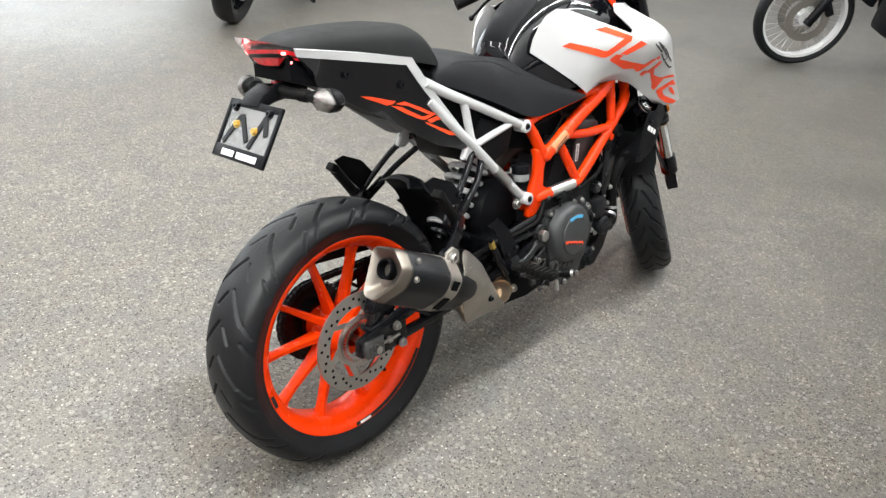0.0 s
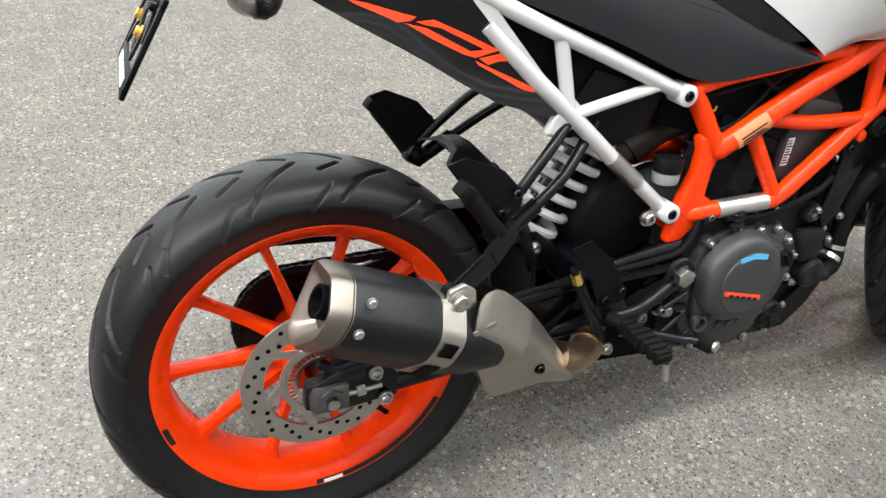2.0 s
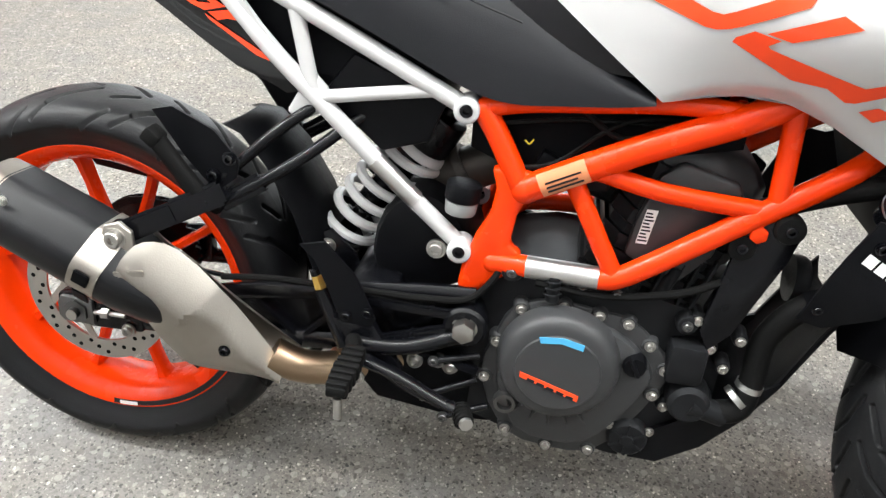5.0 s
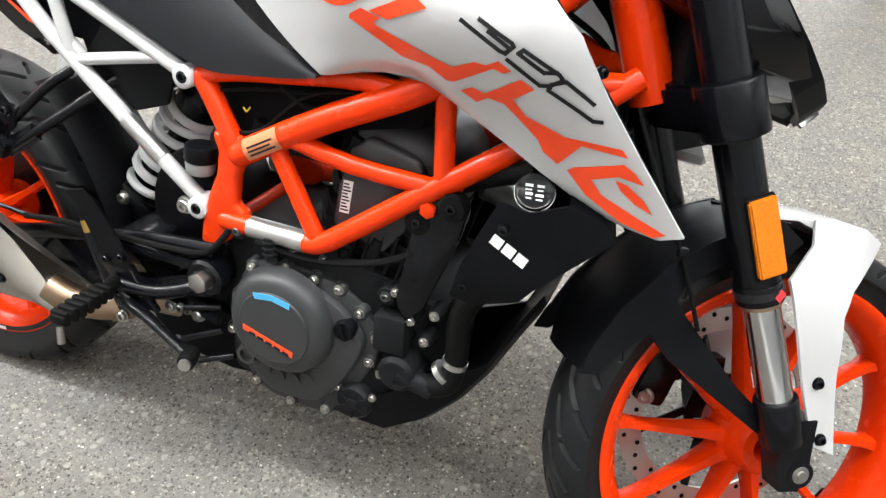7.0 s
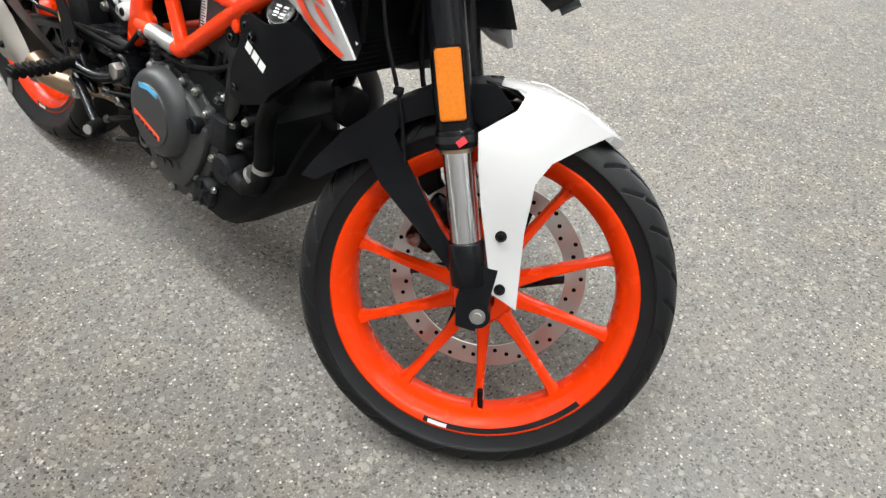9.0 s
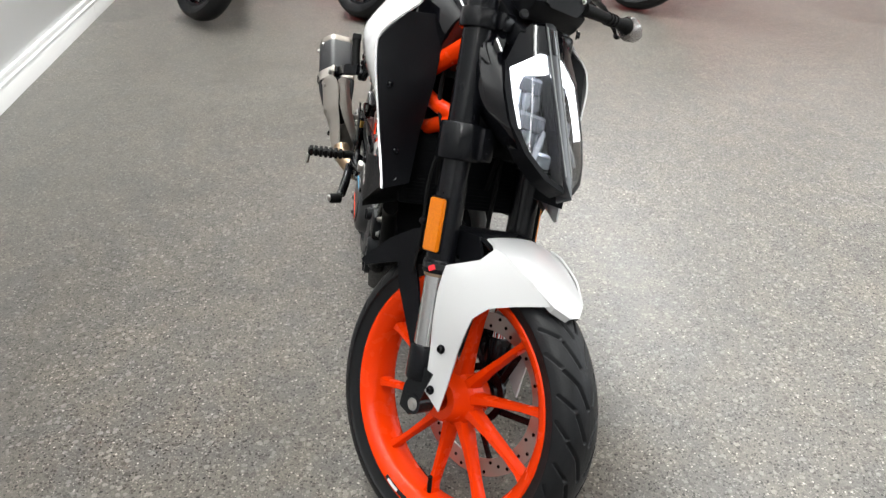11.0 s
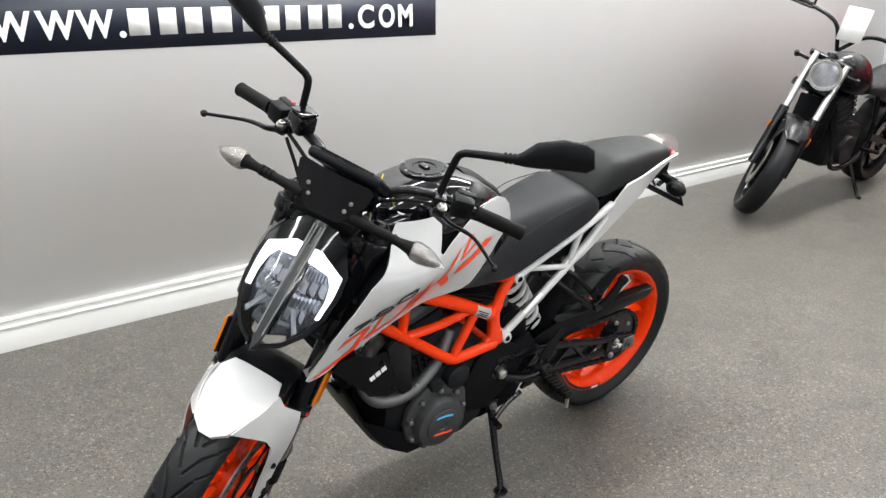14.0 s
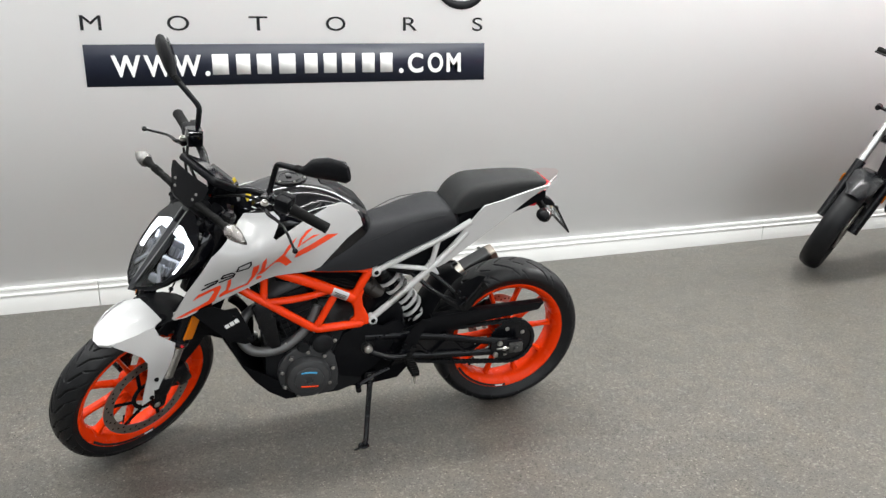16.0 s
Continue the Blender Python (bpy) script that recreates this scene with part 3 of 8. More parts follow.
def spoke(c, a, r1, twist=0.0):
    """One tapered spoke, ribbed, swept between hub and rim, with a wide foot."""
    rings = []
    for s, w, t in ((0.0, 0.021, 0.020), (0.12, 0.0165, 0.018), (0.35, 0.0125, 0.0155), (0.7, 0.0105, 0.013), (0.9, 0.0120, 0.014), (1.0, 0.0185, 0.018)):
        r = 0.044 + (r1 - 0.044) * s
        th = a + twist * s
        d, e = V((math.cos(th), 0, math.sin(th))), V((-math.sin(th), 0, math.cos(th)))
        sec = [(-1, -0.55), (-0.62, -1), (0.62, -1), (1, -0.55), (1, 0.55), (0.62, 1), (-0.62, 1), (-1, 0.55)]
        rings.append([V(c) + d * r + e * (w * u * 0.62) + V((0, t * v, 0)) for u, v in sec])
    return loft(rings)


def disc_mesh(c, y, r0, r1, thick, seg=96):
    """A flat brake disc ring."""
    return lathe([(r0, y - thick / 2), (r1, y - thick / 2), (r1, y + thick / 2), (r0, y + thick / 2)], c, seg)


def drill_marks(c, y, spots, parent, steer, r=0.0036):
    bm = bmesh.new()
    for rad, a in spots:
        one = bmesh.new()
        bmesh.ops.create_cone(one, cap_ends=True, segments=10, radius1=r, radius2=r, depth=0.0056)
        one.transform(Matrix.Translation((c[0] + rad * math.cos(a), y, c[2] + rad * math.sin(a))) @ Matrix.Rotation(math.pi / 2, 4, "X"))
        bm = join(bm, one)
    return (steered if steer else fixed)("drilling", bm, M_DARKGREY, "", parent)


REAR_TREAD = [(0.006, 0.02, 0.052, 0.46, 0.0036), (0.034, 0.30, 0.080, 0.62, 0.0032), (0.060, 0.72, 0.094, 0.98, 0.0030), (0.010, 0.58, 0.030, 0.80, 0.0030)]
FRONT_TREAD = [(0.005, 0.00, 0.022, 0.34, 0.0029), (0.022, 0.34, 0.044, 0.56, 0.0029), (0.034, 0.02, 0.060, 0.24, 0.0026), (0.010, 0.56, 0.030, 0.94, 0.0027), (0.046, 0.62, 0.066, 0.86, 0.0025)]

rear_wheel = fixed("rear_wheel", rim_mesh(REAR, 0.056, 0.233, 0.062), M_RIM, "bright orange ten-spoke cast rear wheel")
tyre("tyre", False, "wide black road tyre with slanted tread grooves", rear_wheel, REAR, 0.303, 0.0755, 0.233, REAR_TREAD, 0.135)
for k in range(10):
    fixed("spoke", spoke(REAR, radians(-5 + 36 * k), 0.2045, radians(3)), M_RIM, "", rear_wheel)
front_wheel = steered("front_wheel", rim_mesh(FRONT, 0.044, 0.233, 0.052), M_RIM, "bright orange ten-spoke cast front wheel")
tyre("tyre", True, "black front road tyre with wavy tread grooves", front_wheel, FRONT, 0.290, 0.056, 0.233, FRONT_TREAD, 0.120)
for k in range(10):
    steered("spoke", spoke(FRONT, radians(-1.5 + 36 * k), 0.2045, radians(-3)), M_RIM, "", front_wheel)


def rim_arc(c, y, r, w, a0, a1, mat, parent, steer, name):
    bm = bmesh.new()
    side = -1 if y < 0 else 1
    n = 40
    for k in range(n + 1):
        a = radians(a0 + (a1 - a0) * k / n)
        for rad in (r - w / 2, r + w / 2):
            for d in (0, 0.0006 * side):
                bm.verts.new((c[0] + rad * math.cos(a), y + d, c[2] + rad * math.sin(a)))
    bm.verts.ensure_lookup_table()
    for k in range(n):
        i = 4 * k
        for q in ((i, i + 2, i + 6, i + 4), (i + 1, i + 5, i + 7, i + 3), (i, i + 4, i + 5, i + 1), (i + 2, i + 3, i + 7, i + 6)):
            bm.faces.new([bm.verts[j] for j in q])
    return (steered if steer else fixed)(name, bm, mat, "", parent)


for side in (-1, 1):
    rim_arc(REAR, side * 0.0572, 0.2245, 0.011, -93, -30, M_BLACK_DECAL, rear_wheel, False, "rim_stripe")
    rim_arc(REAR, side * 0.0574, 0.2335, 0.0016, -80, 5, M_DECAL, rear_wheel, False, "rim_pinstripe")
    rim_arc(REAR, side * 0.0582, 0.2245, 0.0065, -90, -82, M_WHITE_DECAL, rear_wheel, False, "rim_mark")
    rim_arc(FRONT, side * 0.0452, 0.2245, 0.011, -98, -32, M_BLACK_DECAL, front_wheel, True, "rim_stripe")
    rim_arc(FRONT, side * 0.0462, 0.2245, 0.0065, -96, -88, M_WHITE_DECAL, front_wheel, True, "rim_mark")
rim_arc(REAR, -0.0574, 0.2245, 0.008, 192, 200, M_BLACK_DECAL, rear_wheel, False, "wheel_weight")
steered("valve", rod((1.357 + 0.2 * math.cos(radians(-75)), -0.012, 0.287 + 0.2 * math.sin(radians(-75))), (1.357 + 0.165 * math.cos(radians(-75)), -0.02, 0.287 + 0.165 * math.sin(radians(-75))), 0.0045), M_GRIP, "", front_wheel)
fixed("valve", rod((0.2 * math.cos(radians(-52)), -0.012, 0.3 + 0.2 * math.sin(radians(-52))), (0.165 * math.cos(radians(-52)), -0.02, 0.3 + 0.165 * math.sin(radians(-52))), 0.0045), M_GRIP, "", rear_wheel)

# brake discs
rdisc = fixed("rear_brake_disc", disc_mesh(REAR, -0.082, 0.083, 0.115, 0.0045), M_DISC, "drilled steel rear brake disc", rear_wheel)
fixed("disc_carrier", lathe([(0.052, -0.084), (0.060, -0.084), (0.060, -0.080), (0.052, -0.080)], REAR, 60), M_DISC, "", rear_wheel)
for k in range(6):
    a = 2 * math.pi * k / 6
    fixed("carrier_arm", beam((0.058 * math.cos(a), -0.082, 0.3 + 0.058 * math.sin(a)), (0.086 * math.cos(a + 0.35), -0.082, 0.3 + 0.086 * math.sin(a + 0.35)), 0.003, 0.012, 0.0006), M_DISC, "", rear_wheel)
fixed("sensor_ring", join(lathe([(0.036, -0.0875), (0.041, -0.0875), (0.041, -0.0855), (0.036, -0.0855)], REAR, 60), lathe([(0.050, -0.0875), (0.053, -0.0875), (0.053, -0.0855), (0.050, -0.0855)], REAR, 60),
                          *[beam((0.040 * math.cos(a), -0.0865, 0.3 + 0.040 * math.sin(a)), (0.051 * math.cos(a), -0.0865, 0.3 + 0.051 * math.sin(a)), 0.002, 0.0024, 0) for a in (2 * math.pi * k / 40 for k in range(40))]), M_ZINC, "slotted metal sensor ring", rear_wheel)
drill_marks(REAR, -0.082, [(0.090 + 0.0075 * (k % 3), 2 * math.pi * k / 42) for k in range(42)], rear_wheel, False)
fdisc = steered("front_brake_disc", disc_mesh(FRONT, 0.066, 0.126, 0.160, 0.0045), M_DISC, "large drilled steel front brake disc", front_wheel)
steered("disc_carrier", lathe([(0.044, 0.062), (0.058, 0.062), (0.058, 0.067), (0.044, 0.067)], FRONT, 60), M_SATIN, "", front_wheel)
for k in range(6):
    a = 2 * math.pi * k / 6
    steered("carrier_arm", beam((1.357 + 0.056 * math.cos(a), 0.066, 0.287 + 0.056 * math.sin(a)), (1.357 + 0.130 * math.cos(a + 0.25), 0.066, 0.287 + 0.130 * math.sin(a + 0.25)), 0.004, 0.013, 0.001), M_SATIN, "", front_wheel)
drill_marks(FRONT, 0.066, [(0.134 + 0.009 * (k % 3), 2 * math.pi * k / 48) for k in range(48)], front_wheel, True)

# --- swingarm, chain, rear brake
def arm_side(s):
    y = s * 0.118
    top = [(0.585, 0.418), (0.50, 0.412), (0.38, 0.395), (0.26, 0.372), (0.14, 0.342), (0.03, 0.322)]
    low = [(0.575, 0.352), (0.48, 0.330), (0.38, 0.311), (0.28, 0.301), (0.16, 0.291), (0.03, 0.283)]
    if s < 0:
        low = [(x, z + 0.004 - 0.06 * max(0, (x - 0.05) * (0.5 - x))) for x, z in low]
    bits = [tube([(x, y, z) for x, z in top], [0.012, 0.010, 0.0095, 0.009, 0.009, 0.010], 10, 4, squash=1.5), tube([(x, y, z) for x, z in low], 0.0095, 10, 4, squash=1.5)]
    for (x0, k0), (x1, k1) in (((0.56, 0), (0.48, 1)), ((0.48, 1), (0.42, 0)), ((0.42, 0), (0.34, 1)), ((0.34, 1), (0.27, 0)), ((0.27, 0), (0.19, 1)), ((0.19, 1), (0.13, 0))):
        z = lambda x, k: float(np.interp(x, [p[0] for p in (low if k else top)][::-1], [p[1] for p in (low if k else top)][::-1]))
        bits.append(beam((x0, y, z(x0, k0)), (x1, y, z(x1, k1)), 0.014, 0.008, 0.0015))
    web = (plate([(0.53, 0.335), (0.53, 0.415), (0.36, 0.392), (0.16, 0.342), (0.16, 0.296), (0.36, 0.31)], y - s * 0.010, y - s * 0.006, 0)),
    lug = plate([(0.10, 0.338), (0.02, 0.334), (-0.032, 0.322), (-0.036, 0.285), (0.02, 0.272), (0.10, 0.276)], y - 0.012, y + 0.012, 0.004)
    return bits[:2], bits[2:], web[0], lug


for s in (-1, 1):
    rails, ribs_of_arm, web, lug = arm_side(s)
    arm = fixed("swingarm_side", web, M_SATIN, "black die-cast lattice swingarm")
    fixed("axle_lug", lug, M_SATIN, "", arm)
    for bm in rails:
        fixed("arm_rail", bm, M_SATIN, "", arm)
    for bm in ribs_of_arm:
        fixed("arm_rib", bm, M_SATIN, "", arm)
fixed("swingarm_bridge", join(block((0.44, 0, 0.385), (0.075, 0.24, 0.06), 0.012), rod((0.576, -0.13, 0.384), (0.576, 0.13, 0.384), 0.026)), M_SATIN)
fixed("rear_axle", rod((0, -0.150, 0.3), (0, 0.128, 0.3), 0.0085), M_ZINC)
for s in (-1, 1):
    ye = -0.131 if s < 0 else 0.131
    fixed("axle_block", join(plate([(0.026, 0.322), (-0.024, 0.322), (-0.030, 0.31), (-0.030, 0.288), (-0.022, 0.279), (0.026, 0.279)], ye - 0.005, ye + 0.005, 0.002), rod((0, ye, 0.3), (0, ye + s * 0.009, 0.3), 0.019, 6), rod((0, ye, 0.3), (0, ye + s * 0.018, 0.3), 0.0085)), M_DARKBOLT, "dull metal chain adjuster block and axle nut")
    fixed("adjuster", join(rod((0.026, ye, 0.300), (0.075, ye, 0.302), 0.004), rod((0.038, ye, 0.3005), (0.05, ye, 0.301), 0.0085, 6)), M_ZINC)
    bolt((0.066, ye + s * 0.004, 0.327), bike, 0.008, (0, s, 0))
    bolt((0.080, ye + s * 0.004, 0.280), bike, 0.008, (0, s, 0))
fixed("pivot_bolt", join(rod((0.576, -0.13, 0.384), (0.576, -0.158, 0.384), 0.0165, 6, bevel=0.002), rod((0.576, -0.128, 0.384), (0.576, -0.140, 0.384), 0.021)), M_ZINC, "large zinc swingarm pivot bolt")
fixed("pivot_nut", rod((0.576, 0.13, 0.384), (0.576, 0.15, 0.384), 0.0165, 6, bevel=0.002), M_ZINC)
fixed("pivot_bracket", join(beam((0.395, -0.134, 0.400), (0.585, -0.136, 0.399), 0.012, 0.015, 0.003), beam((0.440, -0.138, 0.332), (0.578, -0.138, 0.384), 0.012, 0.018, 0.003),
                            beam((0.435, -0.140, 0.352), (0.600, -0.140, 0.318), 0.010, 0.012, 0.002), lathe([(0.018, -0.118), (0.030, -0.118), (0.030, -0.140), (0.026, -0.144), (0.018, -0.144)], (0.576, 0, 0.384), 32)), M_SATIN, "black cast footrest bracket with ribs")
# sprocket
teeth = []
for k in range(45 * 4):
    a = 2 * math.pi * k / 180
    teeth.append((0.0 + (0.0925 if k % 4 in (0, 1) else 0.086) * math.cos(a), 0.3 + (0.0925 if k % 4 in (0, 1) else 0.086) * math.sin(a)))
fixed("rear_sprocket", join(plate(teeth, 0.079, 0.084, 0), lathe([(0.030, 0.060), (0.048, 0.060), (0.048, 0.079), (0.030, 0.079)], REAR, 32)), M_SATIN, "black toothed rear sprocket", rear_wheel, 30)
for k in range(5):
    a = 2 * math.pi * k / 5
    bolt((0.058 * math.cos(a), 0.085, 0.3 + 0.058 * math.sin(a)), rear_wheel, 0.006, (0, 1, 0))
c0, r0, c1, r1 = V((0, 0.082, 0.3)), 0.0925, V((0.60, 0.082, 0.352)), 0.032
loop = []
for k in range(26):
    a = radians(88 + 184 * k / 25)
    loop.append(c0 + V((r0 * math.cos(a), 0, r0 * math.sin(a))))
for k in range(40):
    loop.append(loop[25].lerp(c1 + V((r1 * math.cos(radians(278)), 0, r1 * math.sin(radians(278)))), (k + 1) / 41) - V((0, 0, 0.012 * math.sin(math.pi * k / 40))))
for k in range(9):
    a = radians(-82 + 176 * k / 8)
    loop.append(c1 + V((r1 * math.cos(a), 0, r1 * math.sin(a))))
tail_end = loop[-1].copy()
for k in range(40):
    loop.append(tail_end.lerp(loop[0], (k + 1) / 41))
links = bmesh.new()
for i in range(len(loop)):
    a, b = loop[i], loop[(i + 1) % len(loop)]
    if (b - a).length < 1e-4:
        continue
    wide = 0.0075 if i % 2 else 0.0052
    for s in (-1, 1):
        links = join(links, beam(a - (b - a) * 0.18 + V((0, s * wide, 0)), b + (b - a) * 0.18 + V((0, s * wide, 0)), 0.0016, 0.0125, 0.0))
    links = join(links, rod(a - V((0, 0.007, 0)), a + V((0, 0.007, 0)), 0.0045, 8))
fixed("chain", links, M_ENGINE, "dark steel roller drive chain", None, 30)
fixed("chain_guard", join(plate([(-0.116, 0.466), (-0.095, 0.436), (0.20, 0.407), (0.30, 0.385), (0.44, 0.372), (0.47, 0.40), (0.40, 0.432), (0.33, 0.455), (0.20, 0.462), (0.02, 0.463)], 0.094, 0.101, 0.002),
                          plate([(-0.116, 0.466), (-0.112, 0.460), (0.10, 0.458), (0.33, 0.450), (0.33, 0.456), (0.1, 0.464)], 0.066, 0.101, 0.001)), M_PLASTIC, "long black plastic chain guard")
fixed("rear_caliper", join(block((0.060, -0.088, 0.375), (0.07, 0.045, 0.055), 0.008, (0, 25, 0)), block((0.035, -0.10, 0.345), (0.03, 0.02, 0.06), 0.004, (0, 30, 0)), tube([(0.09, -0.10, 0.38), (0.14, -0.125, 0.40), (0.23, -0.128, 0.397)], 0.0035, 8)), M_SATIN, "black rear brake caliper")
fixed("torque_arm", tube([(-0.01, -0.108, 0.345), (0.02, -0.112, 0.33), (0.10, -0.115, 0.35)], 0.006, 8), M_SATIN)

# --- mudguard between tyre and shock
rings = []
for x, z, w in ((0.205, 0.590, 0.050), (0.235, 0.585, 0.062), (0.275, 0.545, 0.070), (0.315, 0.480, 0.074), (0.345, 0.400, 0.074), (0.350, 0.310, 0.070), (0.335, 0.235, 0.062)):
    d = 0.006
    rings.append([(x + d * 0, -w - 0.004, z), (x + 0.022, -w * 0.6, z + 0.012), (x + 0.026, 0, z + 0.014), (x + 0.022, w * 0.6, z + 0.012), (x, w + 0.004, z),
                  (x - 0.004, w, z), (x + 0.014, w * 0.55, z + 0.006), (x + 0.018, 0, z + 0.008), (x + 0.014, -w * 0.55, z + 0.006), (x - 0.004, -w, z)])
fixed("rear_mudguard", loft(rings), M_PLASTIC, "black plastic rear mudguard")

# --- shock absorber
sb, st = V((0.364, 0.006, 0.426)), V((0.476, 0.000, 0.588))
ax = (st - sb).normalized()
px = ax.orthogonal().normalized()
pz = ax.cross(px)
coil = []
turns = 6.0
for k in range(int(turns * 20) + 1):
    s = k / (turns * 20)
    a = 2 * math.pi * turns * s
    rad = 0.043 + 0.001 * s
    coil.append(sb + ax * ((st - sb).length * (0.03 + 0.90 * s)) + rad * (math.cos(a) * px + math.sin(a) * pz))
fixed("shock_spring", tube(coil, 0.0072, 8, 1), M_SPRING, "white coil shock spring")
fixed("shock_body", join(rod(sb - ax * 0.02, sb + ax * 0.05, 0.013), rod(sb + ax * 0.06, st + ax * 0.01, 0.022), rod(st + ax * 0.0, st + ax * 0.055, 0.041, 24, 0.036, 0.004), rod(sb - ax * 0.012, sb + ax * 0.004, 0.036, 24, bevel=0.003), rod(st + ax * 0.05, st + ax * 0.085, 0.018)), M_SATIN)
fixed("spring_collar", rod(st - ax * 0.012, st + ax * 0.002, 0.047, 32, 0.043, 0.004), M_SPRING, "white spring collar")
fixed("shock_rod", rod(sb, sb + ax * 0.1, 0.0075), M_CHROME)
for y0, y1 in ((-0.05, -0.042), (0.042, 0.05)):
    fixed("shock_mount", plate([(0.335, 0.44), (0.36, 0.455), (0.40, 0.42), (0.41, 0.385), (0.35, 0.385)], y0, y1, 0.002), M_SATIN)
bolt((0.357, -0.051, 0.428), bike, 0.009)

# --- frame: trellis of tubes on both sides
def trellis(s):
    y = lambda v: s * v
    t = []
    t.append(tube([(0.632, y(0.112), 0.583), (0.76, y(0.120), 0.655), (0.895, y(0.120), 0.722), (0.98, y(0.085), 0.79), (1.062, y(0.030), 0.872)], 0.0182, 16, 6))
    t.append(tube([(0.565, y(0.103), 0.675), (0.62, y(0.105), 0.690), (0.70, y(0.112), 0.702), (0.79, y(0.112), 0.712), (0.86, y(0.118), 0.712)], [0.012, 0.0135, 0.0135, 0.0135, 0.012], 12, 4))
    t.append(tube([(0.568, y(0.103), 0.672), (0.590, y(0.106), 0.64), (0.622, y(0.110), 0.585)], 0.0150, 12, 4))
    t.append(tube([(0.600, y(0.110), 0.474), (0.66, y(0.118), 0.478), (0.735, y(0.124), 0.480), (0.762, y(0.125), 0.486), (0.80, y(0.125), 0.512), (0.90, y(0.122), 0.588), (1.0, y(0.112), 0.660), (1.06, y(0.070), 0.705), (1.122, y(0.030), 0.752)], 0.0148, 14, 6))
    t.append(tube([(0.685, y(0.114), 0.606), (0.756, y(0.124), 0.486)], 0.0125, 12, 1))
    t.append(tube([(0.712, y(0.116), 0.620), (0.80, y(0.120), 0.605), (0.915, y(0.121), 0.600)], 0.0122, 12, 3))
    t.append(tube([(0.918, y(0.116), 0.735), (0.926, y(0.120), 0.610)], 0.0128, 12, 1))
    t.append(tube([(1.02, y(0.095), 0.755), (1.06, y(0.070), 0.745), (1.115, y(0.030), 0.742)], 0.0145, 12, 3))
    for at, r in (((0.630, y(0.1115), 0.582), 0.0192), ((0.600, y(0.110), 0.474), 0.0148), ((0.568, y(0.103), 0.674), 0.0150)):
        knob = bmesh.new()
        bmesh.ops.create_uvsphere(knob, u_segments=16, v_segments=10, radius=r)
        knob.transform(Matrix.Translation(at))
        t.append(knob)
    t.append(plate([(0.585, 0.606), (0.594, 0.578), (0.590, 0.546), (0.573, 0.508), (0.560, 0.462), (0.556, 0.430), (0.580, 0.424), (0.613, 0.452), (0.634, 0.468), (0.636, 0.494), (0.619, 0.503), (0.624, 0.545), (0.640, 0.585), (0.636, 0.606)], y(0.096), y(0.118), 0.007))
    return join(*t)


for s in (-1, 1):
    fixed("frame_side", trellis(s), M_ORANGE, "orange tubular steel trellis frame", None, 50)
fixed("frame_head", join(rod((1.138, 0, 0.722), (1.053, 0, 0.943), 0.029, 28)), M_ORANGE, "orange steering head of the frame")
for x, z in ((0.86, 0.712), (0.58, 0.45)):
    fixed("frame_crossbar", tube([(x, -0.11, z), (x, 0.11, z)], 0.013, 12, 1), M_ORANGE)
for s in (-1, 1):
    if s < 0:
        fixed("frame_sleeve", tube([(0.645, s * 0.1165, 0.477), (0.70, s * 0.1212, 0.4792), (0.738, s * 0.1242, 0.4803)], 0.0153, 14, 3), M_ALU, "bare silver sleeve on the lower frame tube")
    # label on the upper tube
    d = V((0.128, s * 0.008, 0.072)).normalized()
    a = V((0.648, s * 0.113, 0.592))
    lab = bmesh.new()
    nrm = V((0, s, 0))
    rows = []
    for k in range(7):
        th = radians(-48 + 16 * k + 8)
        for u in (0.0, 0.062):
            rows.append(a + d * u + nrm * 0.0199 * math.cos(th) + (V((-d.z, 0, d.x))) * 0.0199 * math.sin(th))
    vs = [lab.verts.new(p) for p in rows]
    for k in range(6):
        lab.faces.new((vs[2 * k], vs[2 * k + 1], vs[2 * k + 3], vs[2 * k + 2]))
    frame_label = fixed("frame_label", lab, M_PAPER if s < 0 else M_SILVER, "small paper label on the frame tube" if s < 0 else "silver data plate on the frame tube")
    for k in range(3):
        th = radians(-20 + 16 * k)
        q = a + nrm * 0.0202 * math.cos(th) + V((-d.z, 0, d.x)) * 0.0202 * math.sin(th)
        fixed("print_bar", beam(q + d * 0.008, q + d * (0.054 - 0.006 * (k % 2)), 0.0004, 0.0026, 0), M_INK, "", frame_label)

# --- white rear subframe
def subframe(s):
    y = lambda v: s * v
    t = [tube([(0.547, y(0.106), 0.673), (0.42, y(0.110), 0.733), (0.335, y(0.112), 0.772), (0.270, y(0.111), 0.802), (0.212, y(0.109), 0.832)], 0.0117, 14, 4),
         tube([(0.555, y(0.099), 0.484), (0.46, y(0.106), 0.568), (0.356, y(0.112), 0.665), (0.300, y(0.112), 0.716), (0.225, y(0.106), 0.792)], 0.0117, 14, 4),
         tube([(0.330, y(0.112), 0.770), (0.352, y(0.112), 0.672)], 0.0100, 12, 1),
         tube([(0.360, y(0.112), 0.664), (0.42, y(0.110), 0.675), (0.505, y(0.107), 0.690)], 0.0088, 12, 3)]
    for x, z in ((0.547, 0.673), (0.555, 0.484)):
        t.append(lathe([(0.0085, y(0.088)), (0.0162, y(0.088)), (0.0162, y(0.120)), (0.0142, y(0.122)), (0.0085, y(0.122))], (x, 0, z), 24))
    t.append(plate([(0.372, 0.675), (0.352, 0.695), (0.335, 0.672), (0.318, 0.640), (0.342, 0.632), (0.372, 0.650)], y(0.100), y(0.116), 0.005))
    return join(*t)


